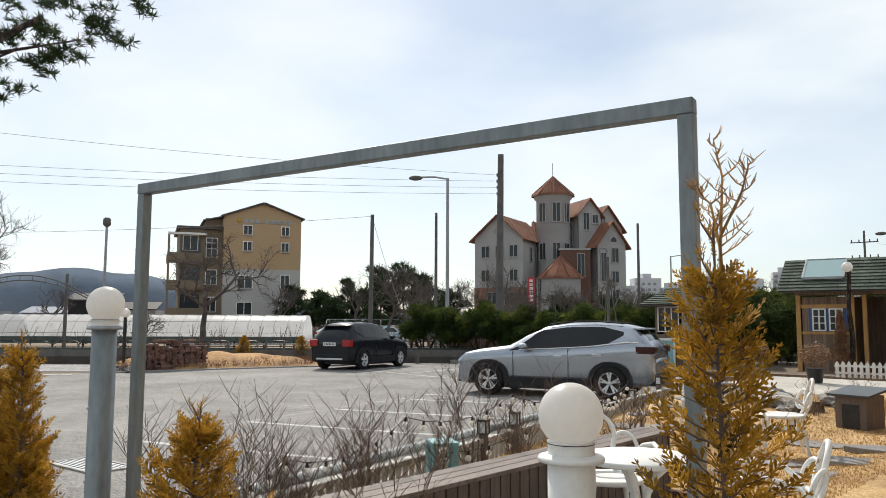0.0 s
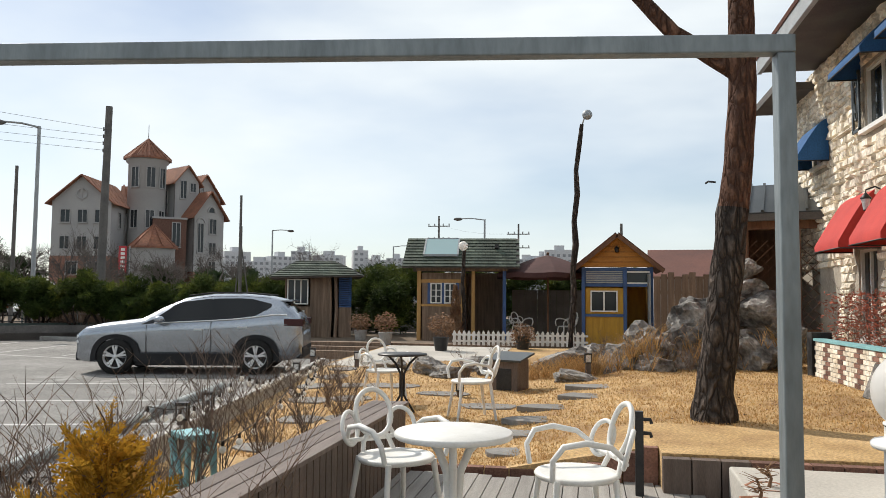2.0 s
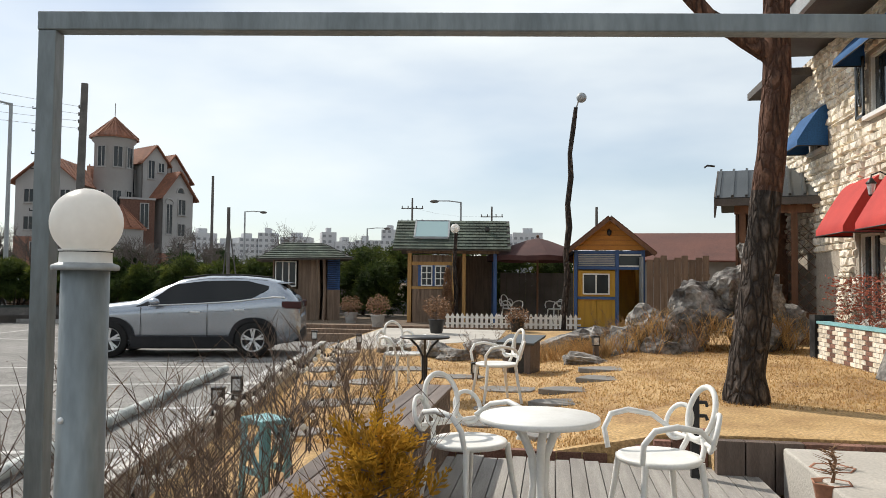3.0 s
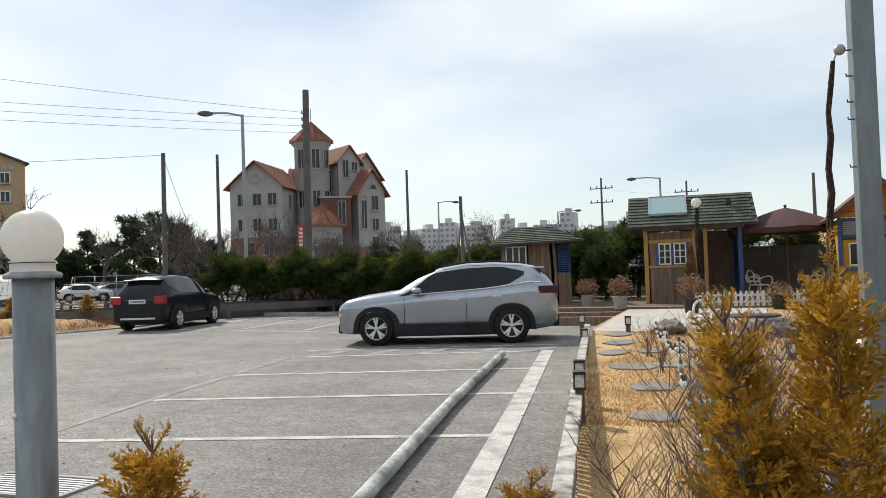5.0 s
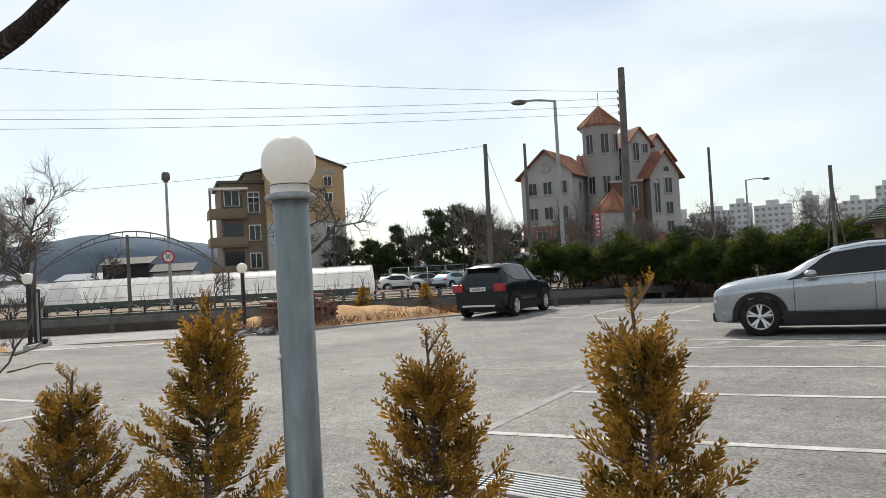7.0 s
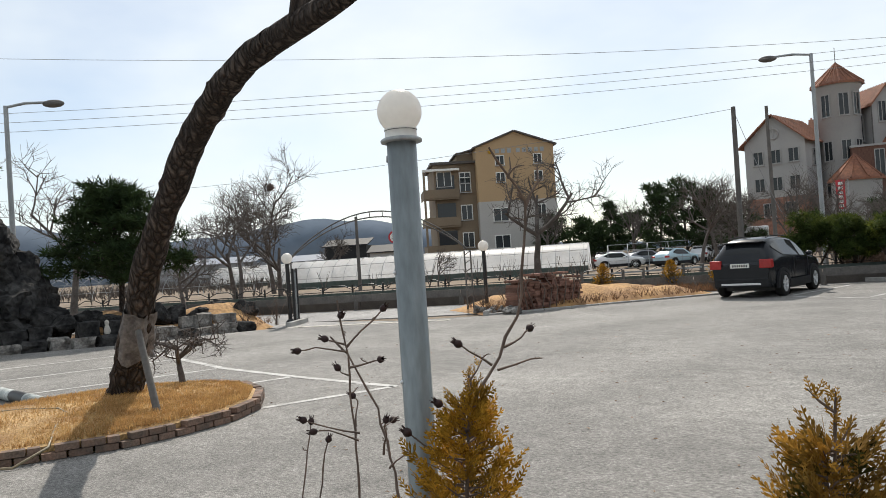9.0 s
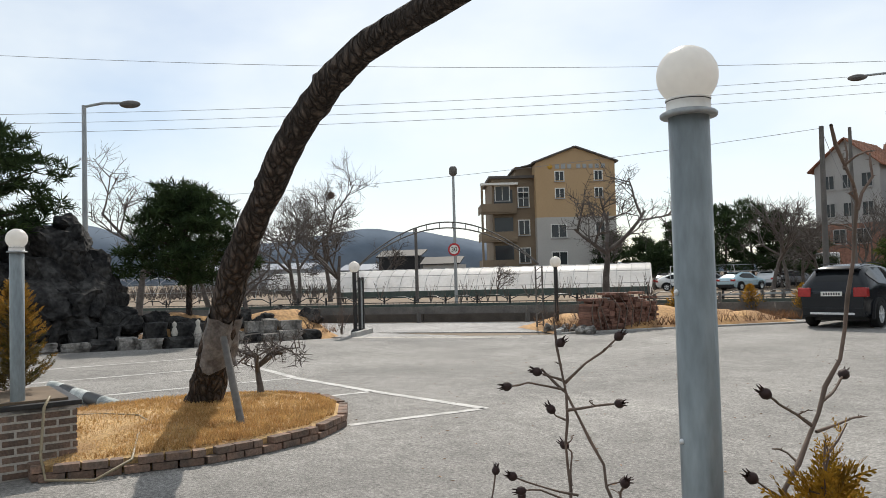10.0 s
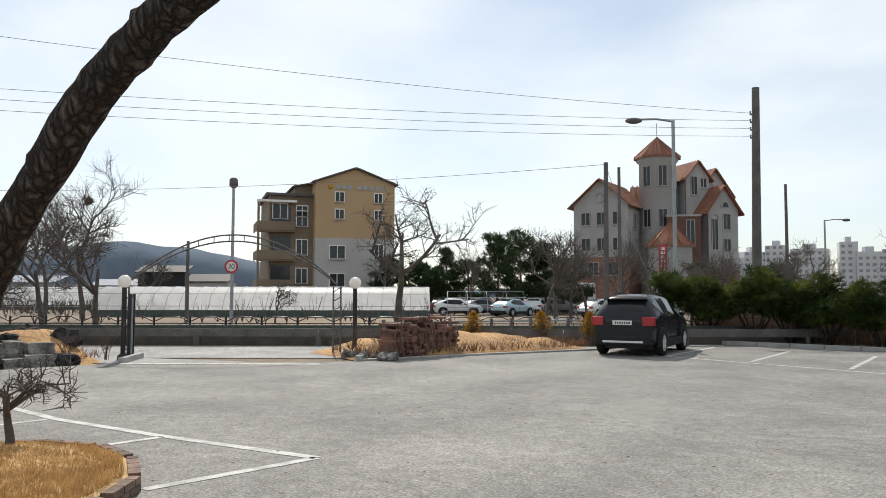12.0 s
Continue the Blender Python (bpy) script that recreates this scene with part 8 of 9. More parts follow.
# ---- entrance ----
for x, y in ((-27.94, 9.56), (-25.21, 14.8)):
    e = thing("gate_lamp", "black post with a white globe at the entrance", "lamp post", (x, y, 0), 30, "gate lamps")
    part("post", Mesh().tube([(0, 0, -0.02), (0, 0, 1.82)], 0.06, 12), M["black"], e)
    part("base", Mesh().lathe([(0.14, 0), (0.13, 0.1), (0.07, 0.16)], 12), M["black"], e)
    part("globe", Mesh().ball((0, 0, 1.96), 0.165, 18, 12), M["globe"], e, "white globe")
e = thing("entrance_gate", "black folded steel gate leaf beside the lamp", "gate", (-27.9, 9.70, 0), 140)
part("frame", Mesh().box(-0.03, -0.03, 0, 0.03, 0.03, 1.65).box(0.30, -0.03, 0, 0.36, 0.03, 1.65).box(0.03, -0.02, 1.56, 0.30, 0.02, 1.62).box(0.03, -0.02, 0.1, 0.30, 0.02, 0.16), M["black"], e)
for k in range(4):
    part("bar", Mesh().tube([(0.07 + 0.06 * k, 0, 0.16), (0.07 + 0.06 * k, 0, 1.56)], 0.01, 6), M["lampgrey"], e)
e = thing("entrance_arch", "curved steel truss arch over the entrance", "arch", (0, 0, 0))
A, B = Vector((-28.15, 9.7, 0)), Vector((-25.5, 14.4, 0))
arcs = {}
for off in (0.0, 0.17):
    arcs[off] = [A.lerp(B, t) + Vector((0, 0, 1.75 + (1.30 + off) * math.sin(math.pi * (0.02 + 0.96 * t)) ** 0.8)) for t in [i / 28 for i in range(29)]]
    part("chord", Mesh().tube(arcs[off], 0.02, 6), M["polewood"], e)
for i in range(1, 28, 2):
    part("brace", Mesh().tube([arcs[0.0][i], arcs[0.17][i]], 0.012, 5), M["polewood"], e)
for P in (A, B):
    for dx in (-0.16, 0.16):
        part("column_post", Mesh().tube([(P.x + dx, P.y, 0), (P.x + dx, P.y, 1.85)], 0.025, 6), M["polewood"], e)
    for k in range(7):
        part("column_rung", Mesh().tube([(P.x - 0.16, P.y, 0.15 + k * 0.26), (P.x + 0.16, P.y, 0.28 + k * 0.26)], 0.014, 5), M["polewood"], e)

# ---- road furniture ----
e = thing("guard_rail", "steel guard rail along the far side of the road", "guard rail", (0, 0, 0))
M["railgreen"] = mat("dull_green_rail", (0.05, 0.075, 0.068), (0.08, 0.10, 0.09), 2, 0.6, 0.2)
for i in range(-22, 22):
    p, q = rd(i * 4.0, 25.4), rd(i * 4.0 + 3.98, 25.4)
    part("beam", Mesh().beam((p[0], p[1], 0.41), (q[0], q[1], 0.41), 0.06, 0.26), M["polewood"], e)
    part("rail_post", Mesh().box(p[0] - 0.06, p[1] - 0.06, -0.05, p[0] + 0.06, p[1] + 0.06, 0.34), M["polewood"], e)
# added dark strip: the shaded gap below the rail, put in as dark panels
e = thing("retaining_wall", "low dark strip standing in for the shaded ground under the guard rail", "wall", (0, 0, 0), kind="structure")
for i in range(-11, 11):
    p, q = rd(i * 8.0, 26.1), rd(i * 8.0 + 7.98, 26.1)
    part("shade_panel", Mesh().beam((p[0], p[1], 0.16), (q[0], q[1], 0.16), 0.25, 0.42), M["soffit"], e)
e = thing("guard_rail", "dark green steel rail along the field edge", "guard rail", (0, 0, 0))
for i in range(-20, 16):
    p, q = rd(i * 4.0, 27.3), rd(i * 4.0 + 3.98, 27.3)
    part("beam", Mesh().beam((p[0], p[1], 0.50), (q[0], q[1], 0.50), 0.06, 0.15), M["railgreen"], e)
    part("rail_post", Mesh().box(p[0] - 0.05, p[1] - 0.05, -0.05, p[0] + 0.05, p[1] + 0.05, 0.58), M["railgreen"], e)
e = thing("railing", "black ornamental railing beyond the road", "railing", (0, 0, 0))
for i in range(-34, 8):
    p, q = Vector(rd(i * 1.3, 28.2)), Vector(rd(i * 1.3 + 1.3, 28.2))
    part("railing_post", Mesh().box(p.x - 0.03, p.y - 0.03, -0.05, p.x + 0.03, p.y + 0.03, 0.86), M["black"], e)
    part("top_rail", Mesh().tube([p + Vector((0, 0, 0.66)), p.lerp(q, 0.3) + Vector((0, 0, 0.84)), p.lerp(q, 0.7) + Vector((0, 0, 0.84)), q + Vector((0, 0, 0.66))], 0.02, 5), M["black"], e)
    for z in (0.15, 0.6):
        part("rail", Mesh().beam(p + Vector((0, 0, z)), q + Vector((0, 0, z)), 0.025, 0.03), M["black"], e)
    for k in range(5):
        c = p.lerp(q, (k + 0.5) / 5)
        part("baluster", Mesh().beam(c + Vector((0, 0, 0.15)), c + Vector((0, 0, 0.6)), 0.016, 0.016), M["black"], e)


def greenhouse(a0, a1, b, w, h, film, label, base=-0.05, step=1.1):
    p0, p1 = Vector(rd(a0, b)), Vector(rd(a1, b))
    L = (p1 - p0).length
    e = thing("greenhouse", label, "greenhouse", (p0.x, p0.y, base), math.degrees(math.atan2(p1.y - p0.y, p1.x - p0.x)))
    arc = lambda t, k=1.0: (w / 2 - math.cos(t) * w / 2 * k, h * min(1, 1.05 * math.sin(t)) * k if 0 < t < math.pi else 0)
    n = 14
    if film:
        m = Mesh()
        cols = int(L / 0.55)
        vs = []
        for i in range(cols + 1):
            sag = 0.03 * (i % 2)
            for j in range(n + 1):
                y, z = arc(math.pi * j / n)
                vs.append((i * L / cols, y, max(0.35 if j in (0, n) else 0, z - sag)))
        m.add(vs, [(i * (n + 1) + j, (i + 1) * (n + 1) + j, (i + 1) * (n + 1) + j + 1, i * (n + 1) + j + 1) for i in range(cols) for j in range(n)], True)
        part("film_cover", m, M["film"], e, "white plastic film")
        for x in (0.0, L):
            part("end_film", Mesh().add([(x, arc(math.pi * j / n)[0], arc(math.pi * j / n)[1]) for j in range(n + 1)], [tuple(range(n + 1))]), M["film"], e)
        part("side_strip", Mesh().box(0, -0.03, 0, L, 0.0, 0.55), M["railgreen"], e, "dull green side strip")
    for i in range(int(L / step) + 1):
        part("hoop", Mesh().tube([(i * step, arc(math.pi * j / n, 1.006)[0] - 0.012, arc(math.pi * j / n, 1.006)[1]) for j in range(n + 1)], 0.022, 5, False), M["lampgrey"], e)
    for t in (0.35, 0.8, 1.57):
        y, z = arc(t, 1.01)
        part("purlin", Mesh().tube([(0, y, z), (L, y, z)], 0.02, 5), M["lampgrey"], e)
    return e


greenhouse(-26.5, -0.9, 59.0, 7.0, 2.35, True, "long tunnel greenhouse under white plastic film")
greenhouse(-62.0, -27.5, 60.0, 7.0, 2.2, False, "bare hooped tunnel frame without its film", step=1.8)
greenhouse(0.6, 7.0, 62.0, 6.0, 2.0, False, "short row of bare tunnel hoops", step=1.6)
greenhouse(-50.0, -18.0, 88.0, 8.0, 2.6, True, "farther white film tunnel greenhouse")


def pole(x, y, h, r0, label, lean=(0, 0), arms=0, matn="polewood", base=-0.05):
    e = thing("utility_pole", label, "utility pole", (x, y, base), 0, "utility poles")
    part("shaft", Mesh().tube([(-lean[0], -lean[1], 0), (0, 0, h - base)], [r0, r0 * 0.72], 12), M[matn], e)
    for k in range(arms):
        z = h - 0.94 - k * 0.30
        part("insulator", Mesh().tube([(-0.02, 0, z), (-0.22, 0, z), (-0.22, 0, z + 0.12)], 0.035, 6), M["polewood"], e)
    return e


pole(-19.95, 30.0, 9.5, 0.19, "tall dark weathered utility pole with insulators", (0.14, 0), 4)
pole(-23.6, 25.27, 6.47, 0.11, "dark utility pole beside the hedge", (0.05, 0))
x, y, _ = rd(9.4, 40.5)
pole(x, y, 8.4, 0.11, "grey pole behind the hedge")
pole(-33.0, 70.2, 11.4, 0.16, "distant dark utility pole")
pole(-37.4, 0.4, 14.0, 0.17, "tall pale pole behind the rockery", matn="lampgrey")
pole(-52.84, 24.7, 4.95, 0.13, "dark pole in front of the greenhouse")
e = thing("pole_tripod", "thin dark pole with stays beside the shed", "pole", (-10.1, 21.9, 0), 0)
part("shaft", Mesh().tube([(0.03, 0.0, 0.0), (0.0, 0.0, 3.62)], 0.05, 8), M["polewood"], e)
part("stay", Mesh().tube([(-0.4, 0.3, 0.0), (0.0, 0.0, 3.2)], 0.02, 6), M["polewood"], e)
part("stay", Mesh().tube([(0.4, 0.3, 0.0), (0.0, 0.0, 3.25)], 0.02, 6), M["polewood"], e)


def street_lamp(x, y, h, arm, head=True, label="grey steel street lamp with an arm"):
    e = thing("street_lamp", label, "street lamp", (x, y, -0.05), 0, "street lamps")
    ax, ay = arm
    part("pole", Mesh().tube([(0, 0, 0), (0, 0, h)], [0.10, 0.07], 10), M["lampgrey"], e)
    part("arm", Mesh().tube([(0, 0, h - 0.05), (ax * 0.5, ay * 0.5, h + 0.06), (ax, ay, h + 0.05)], 0.045, 8), M["lampgrey"], e)
    hd = Mesh().ball((0, 0, 0), 0.16, 12, 8)
    d = Vector((ax, ay, 0)).normalized()
    hd.v = [tuple(Vector((ax, ay, h + 0.0)) + d * (v[0] * 2.2 + 0.25) + Vector((-d.y, d.x, 0)) * v[1] + Vector((0, 0, v[2] * 0.8))) for v in hd.v]
    part("lamp_head", hd, M["polewood"], e)
    return e


street_lamp(-23.5, 30.36, 8.92, (-1.05, -0.85))
street_lamp(-34.76, 3.0, 7.6, (0.6, 1.1))
street_lamp(-8.2, 60.8, 7.9, (-1.8, -0.3), label="distant grey street lamp")
street_lamp(-20.1, 78.9, 7.1, (1.8, 0.2), label="distant grey street lamp")
x, y, _ = rd(33, 66)
street_lamp(x, y, 8.2, (1.2, 1.0), label="distant grey street lamp")
e = thing("lamp_column", "slim lamp column with dark head and speed sign", "street lamp", (-48.9, 25.4, -0.05), 0)
part("pole", Mesh().tube([(0, 0, 0), (0, 0, 8.2)], [0.11, 0.08], 10), M["lampgrey"], e)
part("lamp_head", Mesh().lathe([(0.12, 8.0), (0.26, 8.15), (0.24, 8.5), (0.16, 8.6), (0.001, 8.62)], 12), M["polewood"], e)
sg = thing("speed_sign", "round red-rimmed speed limit sign reading 30", "road sign", (-48.75, 25.25, 3.3), math.degrees(math.atan2(RB.y, RB.x)) - 90)
dsc = lambda r0, r1, y: Mesh().add([(r0 * math.cos(i * math.pi / 16), y, r0 * math.sin(i * math.pi / 16)) for i in range(32)] + [(r1 * math.cos(i * math.pi / 16), y, r1 * math.sin(i * math.pi / 16)) for i in range(32)], [(i, (i + 1) % 32, 32 + (i + 1) % 32, 32 + i) for i in range(32)])
part("rim", dsc(0.40, 0.29, -0.03), M["redsign"], sg, "red rim")
part("face", dsc(0.29, 0.001, -0.028), M["whitepaint"], sg)
part("plate", Mesh().tube([(0, 0.0, 0), (0, -0.02, 0)], 0.4, 32), M["lampgrey"], sg)
txt = bpy.data.curves.new("numeral", "FONT")
txt.body, txt.size, txt.align_x, txt.align_y, txt.extrude = "30", 0.42, "CENTER", "CENTER", 0.002
tx = new("numeral", txt)
tx.parent = sg
tx.matrix_basis = pose(0, -0.035, 0, 90, 0, 0)
txt.materials.append(M["black"])


def wire(a, b, sag, label="overhead cable between poles"):
    a, b = Vector(a), Vector(b)
    P = [a.lerp(b, i / 24) - Vector((0, 0, sag * 4 * (i / 24) * (1 - i / 24))) for i in range(25)]
    return solid("cable", Mesh().tube(P, 0.009, 4, False), M["cable"], label, "cable", group="overhead cables")


for k in range(3):
    wire((-20.15, 30.0, 8.27 - 0.30 * k), (-37.4, 0.4, 7.55 - 0.32 * k), 0.3)
    wire((-37.4, 0.4, 7.55 - 0.32 * k), (-60, -45, 7.55 - 0.32 * k), 0.9)
wire((-20.15, 30.0, 8.56), (-37.4, 0.4, 9.6), 0.4)
wire((-23.6, 25.27, 6.4), (-60.0, -2.0, 6.9), 0.9)
wire((-23.6, 25.27, 6.35), (-22.2, 25.6, 2.5), 0.15, "stay wire of the pole")



# ---- villa with the round tower ----
VO = Vector((-64.98, 83.71))
VX = Vector((0.809, 0.588))
vrot = math.degrees(math.atan2(VX.y, VX.x))
villa = thing("villa", "grey stucco villa with round tower and clay tile roofs", "house", (VO.x, VO.y, -0.05), vrot)


def win(e, x0, x1, z0, z1, y, d=0.12, matn="stucco"):
    w = new("window")
    w.parent = e
    part("pane", Mesh().box(x0, y - 0.02, z0, x1, y + 0.02, z1), M["winglass"], w)
    f = 0.10
    part("frame", Mesh().box(x0 - f, y - d, z0 - f, x0, y + 0.02, z1 + f).box(x1, y - d, z0 - f, x1 + f, y + 0.02, z1 + f).box(x0, y - d, z1, x1, y + 0.02, z1 + f).box((x0 + x1) / 2 - 0.04, y - 0.06, z0, (x0 + x1) / 2 + 0.04, y + 0.02, z1), M["whitepaint"] if matn == "w" else M["stucco"], w)
    part("sill", Mesh().box(x0 - 0.15, y - d - 0.05, z0 - 0.2, x1 + 0.15, y + 0.02, z0 - 0.1), M["stucco"], w)
    return w


def block(e, m, x0, x1, y0, y1, zt, ridge, along_y=True, wall="stucco", over=0.55, brick_to=0.0):
    """A gabled block: walls, gables, two roof slopes, placed by m."""
    xm, ym = (x0 + x1) / 2, (y0 + y1) / 2
    b = Mesh()
    if along_y:
        poly = [(x0, 0), (x1, 0), (x1, zt), (xm, ridge), (x0, zt)]
        b.add([(x, y0, z) for x, z in poly] + [(x, y1, z) for x, z in poly], [(0, 1, 2, 3, 4), (9, 8, 7, 6, 5), (1, 6, 7, 2), (5, 0, 4, 9)])
    else:
        poly = [(y0, 0), (y1, 0), (y1, zt), (ym, ridge), (y0, zt)]
        b.add([(x0, y, z) for y, z in poly] + [(x1, y, z) for y, z in poly], [(4, 3, 2, 1, 0), (5, 6, 7, 8, 9), (0, 5, 9, 4), (6, 1, 2, 7)])
    w = part("wall", b, M[wall], e)
    w.matrix_basis = m
    roofs = []
    if along_y:
        k = (ridge - zt) / (xm - x0)
        for s in (-1, 1):
            xe = xm + s * ((x1 - x0) / 2 + over)
            ze = zt - k * over
            q = [(xe, y0 - over, ze), (xm, y0 - over, ridge), (xm, y1 + over, ridge), (xe, y1 + over, ze)]
            roofs.append(q if s > 0 else q[::-1])
    else:
        k = (ridge - zt) / (ym - y0)
        for s in (-1, 1):
            ye = ym + s * ((y1 - y0) / 2 + over)
            ze = zt - k * over
            q = [(x0 - over, ye, ze), (x0 - over, ym, ridge), (x1 + over, ym, ridge), (x1 + over, ye, ze)]
            roofs.append(q if s > 0 else q[::-1])
    for q in roofs:
        r_ = part("roof", Mesh().slab(q[::-1], 0.14), M["tile"], e, "orange clay tile roof")
        r_.matrix_basis = m
        a, b_, c, d = [Vector(p) for p in q]
        for i in range(14):
            t = (i + 0.5) / 14
            if along_y:
                p0, p1 = a.lerp(d, t), b_.lerp(c, t)
            else:
                p0, p1 = a.lerp(d, t), b_.lerp(c, t)
            rib = part("roof_rib", Mesh().beam(p0 + Vector((0, 0, 0.17)), p1 + Vector((0, 0, 0.17)), 0.16, 0.10), M["tile"], e)
            rib.matrix_basis = m
    if brick_to:
        bb = part("brick_base", Mesh().box(x0 - 0.06, y0 - 0.06, 0, x1 + 0.06, y1 + 0.06, brick_to), M["brick"], e, "red brick base")
        bb.matrix_basis = m
    return w


I4 = Matrix.Identity(4)
# left wing, turned so that its gable looks to the car park entrance
ML = pose(0.9, 1.4, 0, 0, 0, -24)
block(villa, ML, 0, 7.2, 0, 9.5, 13.4, 16.5, True, "stucco", 0.6, 6.6)
for z0 in (10.8, 7.5):
    for x0 in (1.1, 3.2, 5.3):
        w = win(villa, x0, x0 + 1.1, z0, z0 + 1.5, 0.0)
        w.matrix_basis = ML
for x0 in (2.0, 4.6):
    w = win(villa, x0, x0 + 1.3, 4.4, 5.9, -0.08)
    w.matrix_basis = ML
rd_ = part("round_vent", Mesh().lathe([(0.72, 0), (0.72, 0.12), (0.56, 0.12), (0.56, 0.02), (0.001, 0.02)], 20), M["stucco"], villa, "round gable ornament")
rd_.matrix_basis = ML @ pose(3.6, 0.0, 14.3, 90, 0, 0)
part("vent_finial", Mesh().box(-0.08, -0.1, -0.9, 0.08, 0.0, 0.9), M["stucco"], villa).matrix_basis = ML @ pose(3.6, 0.0, 14.35)
for y0 in (2.2, 4.8):
    w = win(villa, y0, y0 + 0.9, 10.3, 12.2, 0.0)
    w.matrix_basis = ML @ Matrix.Translation((7.2, 0, 0)) @ pose(0, 0, 0, 0, 0, 90)
# centre block behind the tower, and three gabled blocks stepping down, turned the other way
block(villa, I4, 9.6, 17.2, 6.5, 12.0, 14.6, 16.8, False)
MA, MB, MC = pose(15.35, 2.6, 0, 0, 0, 24), pose(17.6, 6.0, 0, 0, 0, 24), pose(17.7, 0.8, 0, 0, 0, 24)
block(villa, MA, 0, 3.5, 0, 7.0, 17.1, 19.2, True, "stucco", 0.45)
for x0, z0, ww, hh in ((0.75, 14.9, 0.85, 2.3), (2.2, 15.9, 0.8, 1.1)):
    win(villa, x0, x0 + ww, z0, z0 + hh, 0.0).matrix_basis = MA
for z0, hh in ((12.9, 3.0),):
    win(villa, 1.6, 2.3, z0, z0 + hh, 0.0).matrix_basis = MA @ pose(0, 0, 0, 0, 0, -90) @ Matrix.Translation((-4.2, 0, 0))
block(villa, MB, 0, 4.9, 0, 6.0, 15.5, 18.7, True, "stucco", 0.5)
for x0 in (0.7, 1.25, 1.8):
    win(villa, x0, x0 + 0.3, 16.2, 17.2, 0.0).matrix_basis = MB
block(villa, MC, 0, 4.4, 0, 7.0, 12.7, 15.7, True, "stucco", 0.55, 5.0)
for z0, hh in ((10.2, 1.9), (7.4, 1.5), (4.9, 1.5)):
    win(villa, 2.2, 3.2, z0, z0 + hh, 0.0).matrix_basis = MC
win(villa, 0.5, 1.3, 7.6, 11.4, 0.0).matrix_basis = MC
part("arch_window", Mesh().tube(ring((2.5, -0.04, 13.0), Vector((1, 0, 0)), Vector((0, 0, 1)), 0.55, 0.75, 0.0, math.pi, 14), 0.13, 6), M["stucco"], villa, "arched gable ornament").matrix_basis = MC
part("arch_pane", Mesh().prism([(2.5 + 0.5 * math.cos(math.pi * k / 12), 0.68 * math.sin(math.pi * k / 12)) for k in range(13)], 0, 0.02), M["winglass"], villa).matrix_basis = MC @ pose(0, -0.01, 13.0, 90, 0, 0)
part("arch_hood", Mesh().tube(ring((0.9, -0.04, 11.5), Vector((1, 0, 0)), Vector((0, 0, 1)), 0.62, 0.62, 0.0, math.pi, 12), 0.11, 6), M["stucco"], villa).matrix_basis = MC
# tower
tw_ = (11.88, 3.4)
part("tower_wall", Mesh().lathe([(2.36, 0), (2.36, 19.0), (2.68, 19.3), (2.7, 19.7)], 28, (*tw_, 0)), M["stucco"], villa)
part("tower_roof", Mesh().lathe([(3.05, 19.55), (3.0, 19.8), (1.5, 21.2), (0.05, 22.5), (0.001, 22.52)], 8, (*tw_, 0), False), M["tile"], villa, "conical clay tile tower roof")
for k in range(24):
    a = k * 2 * math.pi / 24
    part("hip_tile", Mesh().beam((tw_[0] + 3.0 * math.cos(a), tw_[1] + 3.0 * math.sin(a), 19.83), (tw_[0], tw_[1], 22.55), 0.16 if k % 3 == 0 else 0.09, 0.12 if k % 3 == 0 else 0.07), M["tile"], villa)
part("finial", Mesh().tube([(*tw_, 22.4), (*tw_, 24.4)], 0.04, 5), M["polewood"], villa)
for a in (-2.3, -1.45, -0.75):
    for z0, hh in ((15.9, 2.5), (10.6, 2.2), (6.2, 1.6)):
        w = win(villa, -0.5, 0.5, z0, z0 + hh, 0.0)
        w.matrix_basis = pose(tw_[0] + 2.34 * math.cos(a), tw_[1] + 2.34 * math.sin(a), 0, 0, 0, math.degrees(a) + 90)
# porch in brick with a small turret roof
part("porch", Mesh().box(12.5, 0.0, 0, 16.6, 3.4, 11.7), M["brick"], villa, "red brick porch block")
part("porch_cornice", Mesh().box(12.4, -0.1, 11.7, 16.7, 3.4, 11.95), M["stucco"], villa)
win(villa, 14.9, 15.8, 8.2, 11.2, 0.0)
part("porch_wall", Mesh().lathe([(2.6, 0), (2.6, 7.5), (2.75, 7.75)], 20, (12.4, -2.6, 0)), M["stucco"], villa)
part("turret_roof", Mesh().lathe([(3.0, 7.6), (2.95, 7.85), (0.05, 10.7), (0.001, 10.72)], 8, (12.4, -2.6, 0), False), M["tile"], villa, "small conical tile roof")
for k in range(10):
    a = k * 2 * math.pi / 10
    part("hip_tile", Mesh().beam((12.4 + 2.9 * math.cos(a), -2.6 + 2.9 * math.sin(a), 7.9), (12.4, -2.6, 10.75), 0.16, 0.12), M["tile"], villa)
for x, y, z in ((9.3, 2.0, 12.4), (15.25, 2.5, 16.9), (17.6, 0.7, 12.4)):
    part("downpipe", Mesh().tube([(x, y, 5), (x, y, z)], 0.07, 6), M["polewood"], villa)

# ---- apartment block ----
AO, AXv = Vector((-75.05, 62.83)), Vector((2.195, 4.05)).normalized()
arot = math.degrees(math.atan2(AXv.y, AXv.x))
apt = thing("apartment_block", "ochre and grey five-storey building with gabled front", "building", (AO.x, AO.y, -0.4), arot)
GW, ZT, ZR, ZM = 9.3, 15.0, 16.7, 8.6
poly = [(-GW, 0), (0, 0), (0, ZM), (-GW, ZM)]
part("lower_wall", Mesh().box(-GW, 0, 0, 0, 13, ZM), M["greywall"], apt, "pale grey lower wall")
up = Mesh()
pl = [(-GW, ZM), (0, ZM), (0, ZT), (-GW / 2, ZR), (-GW, ZT)]
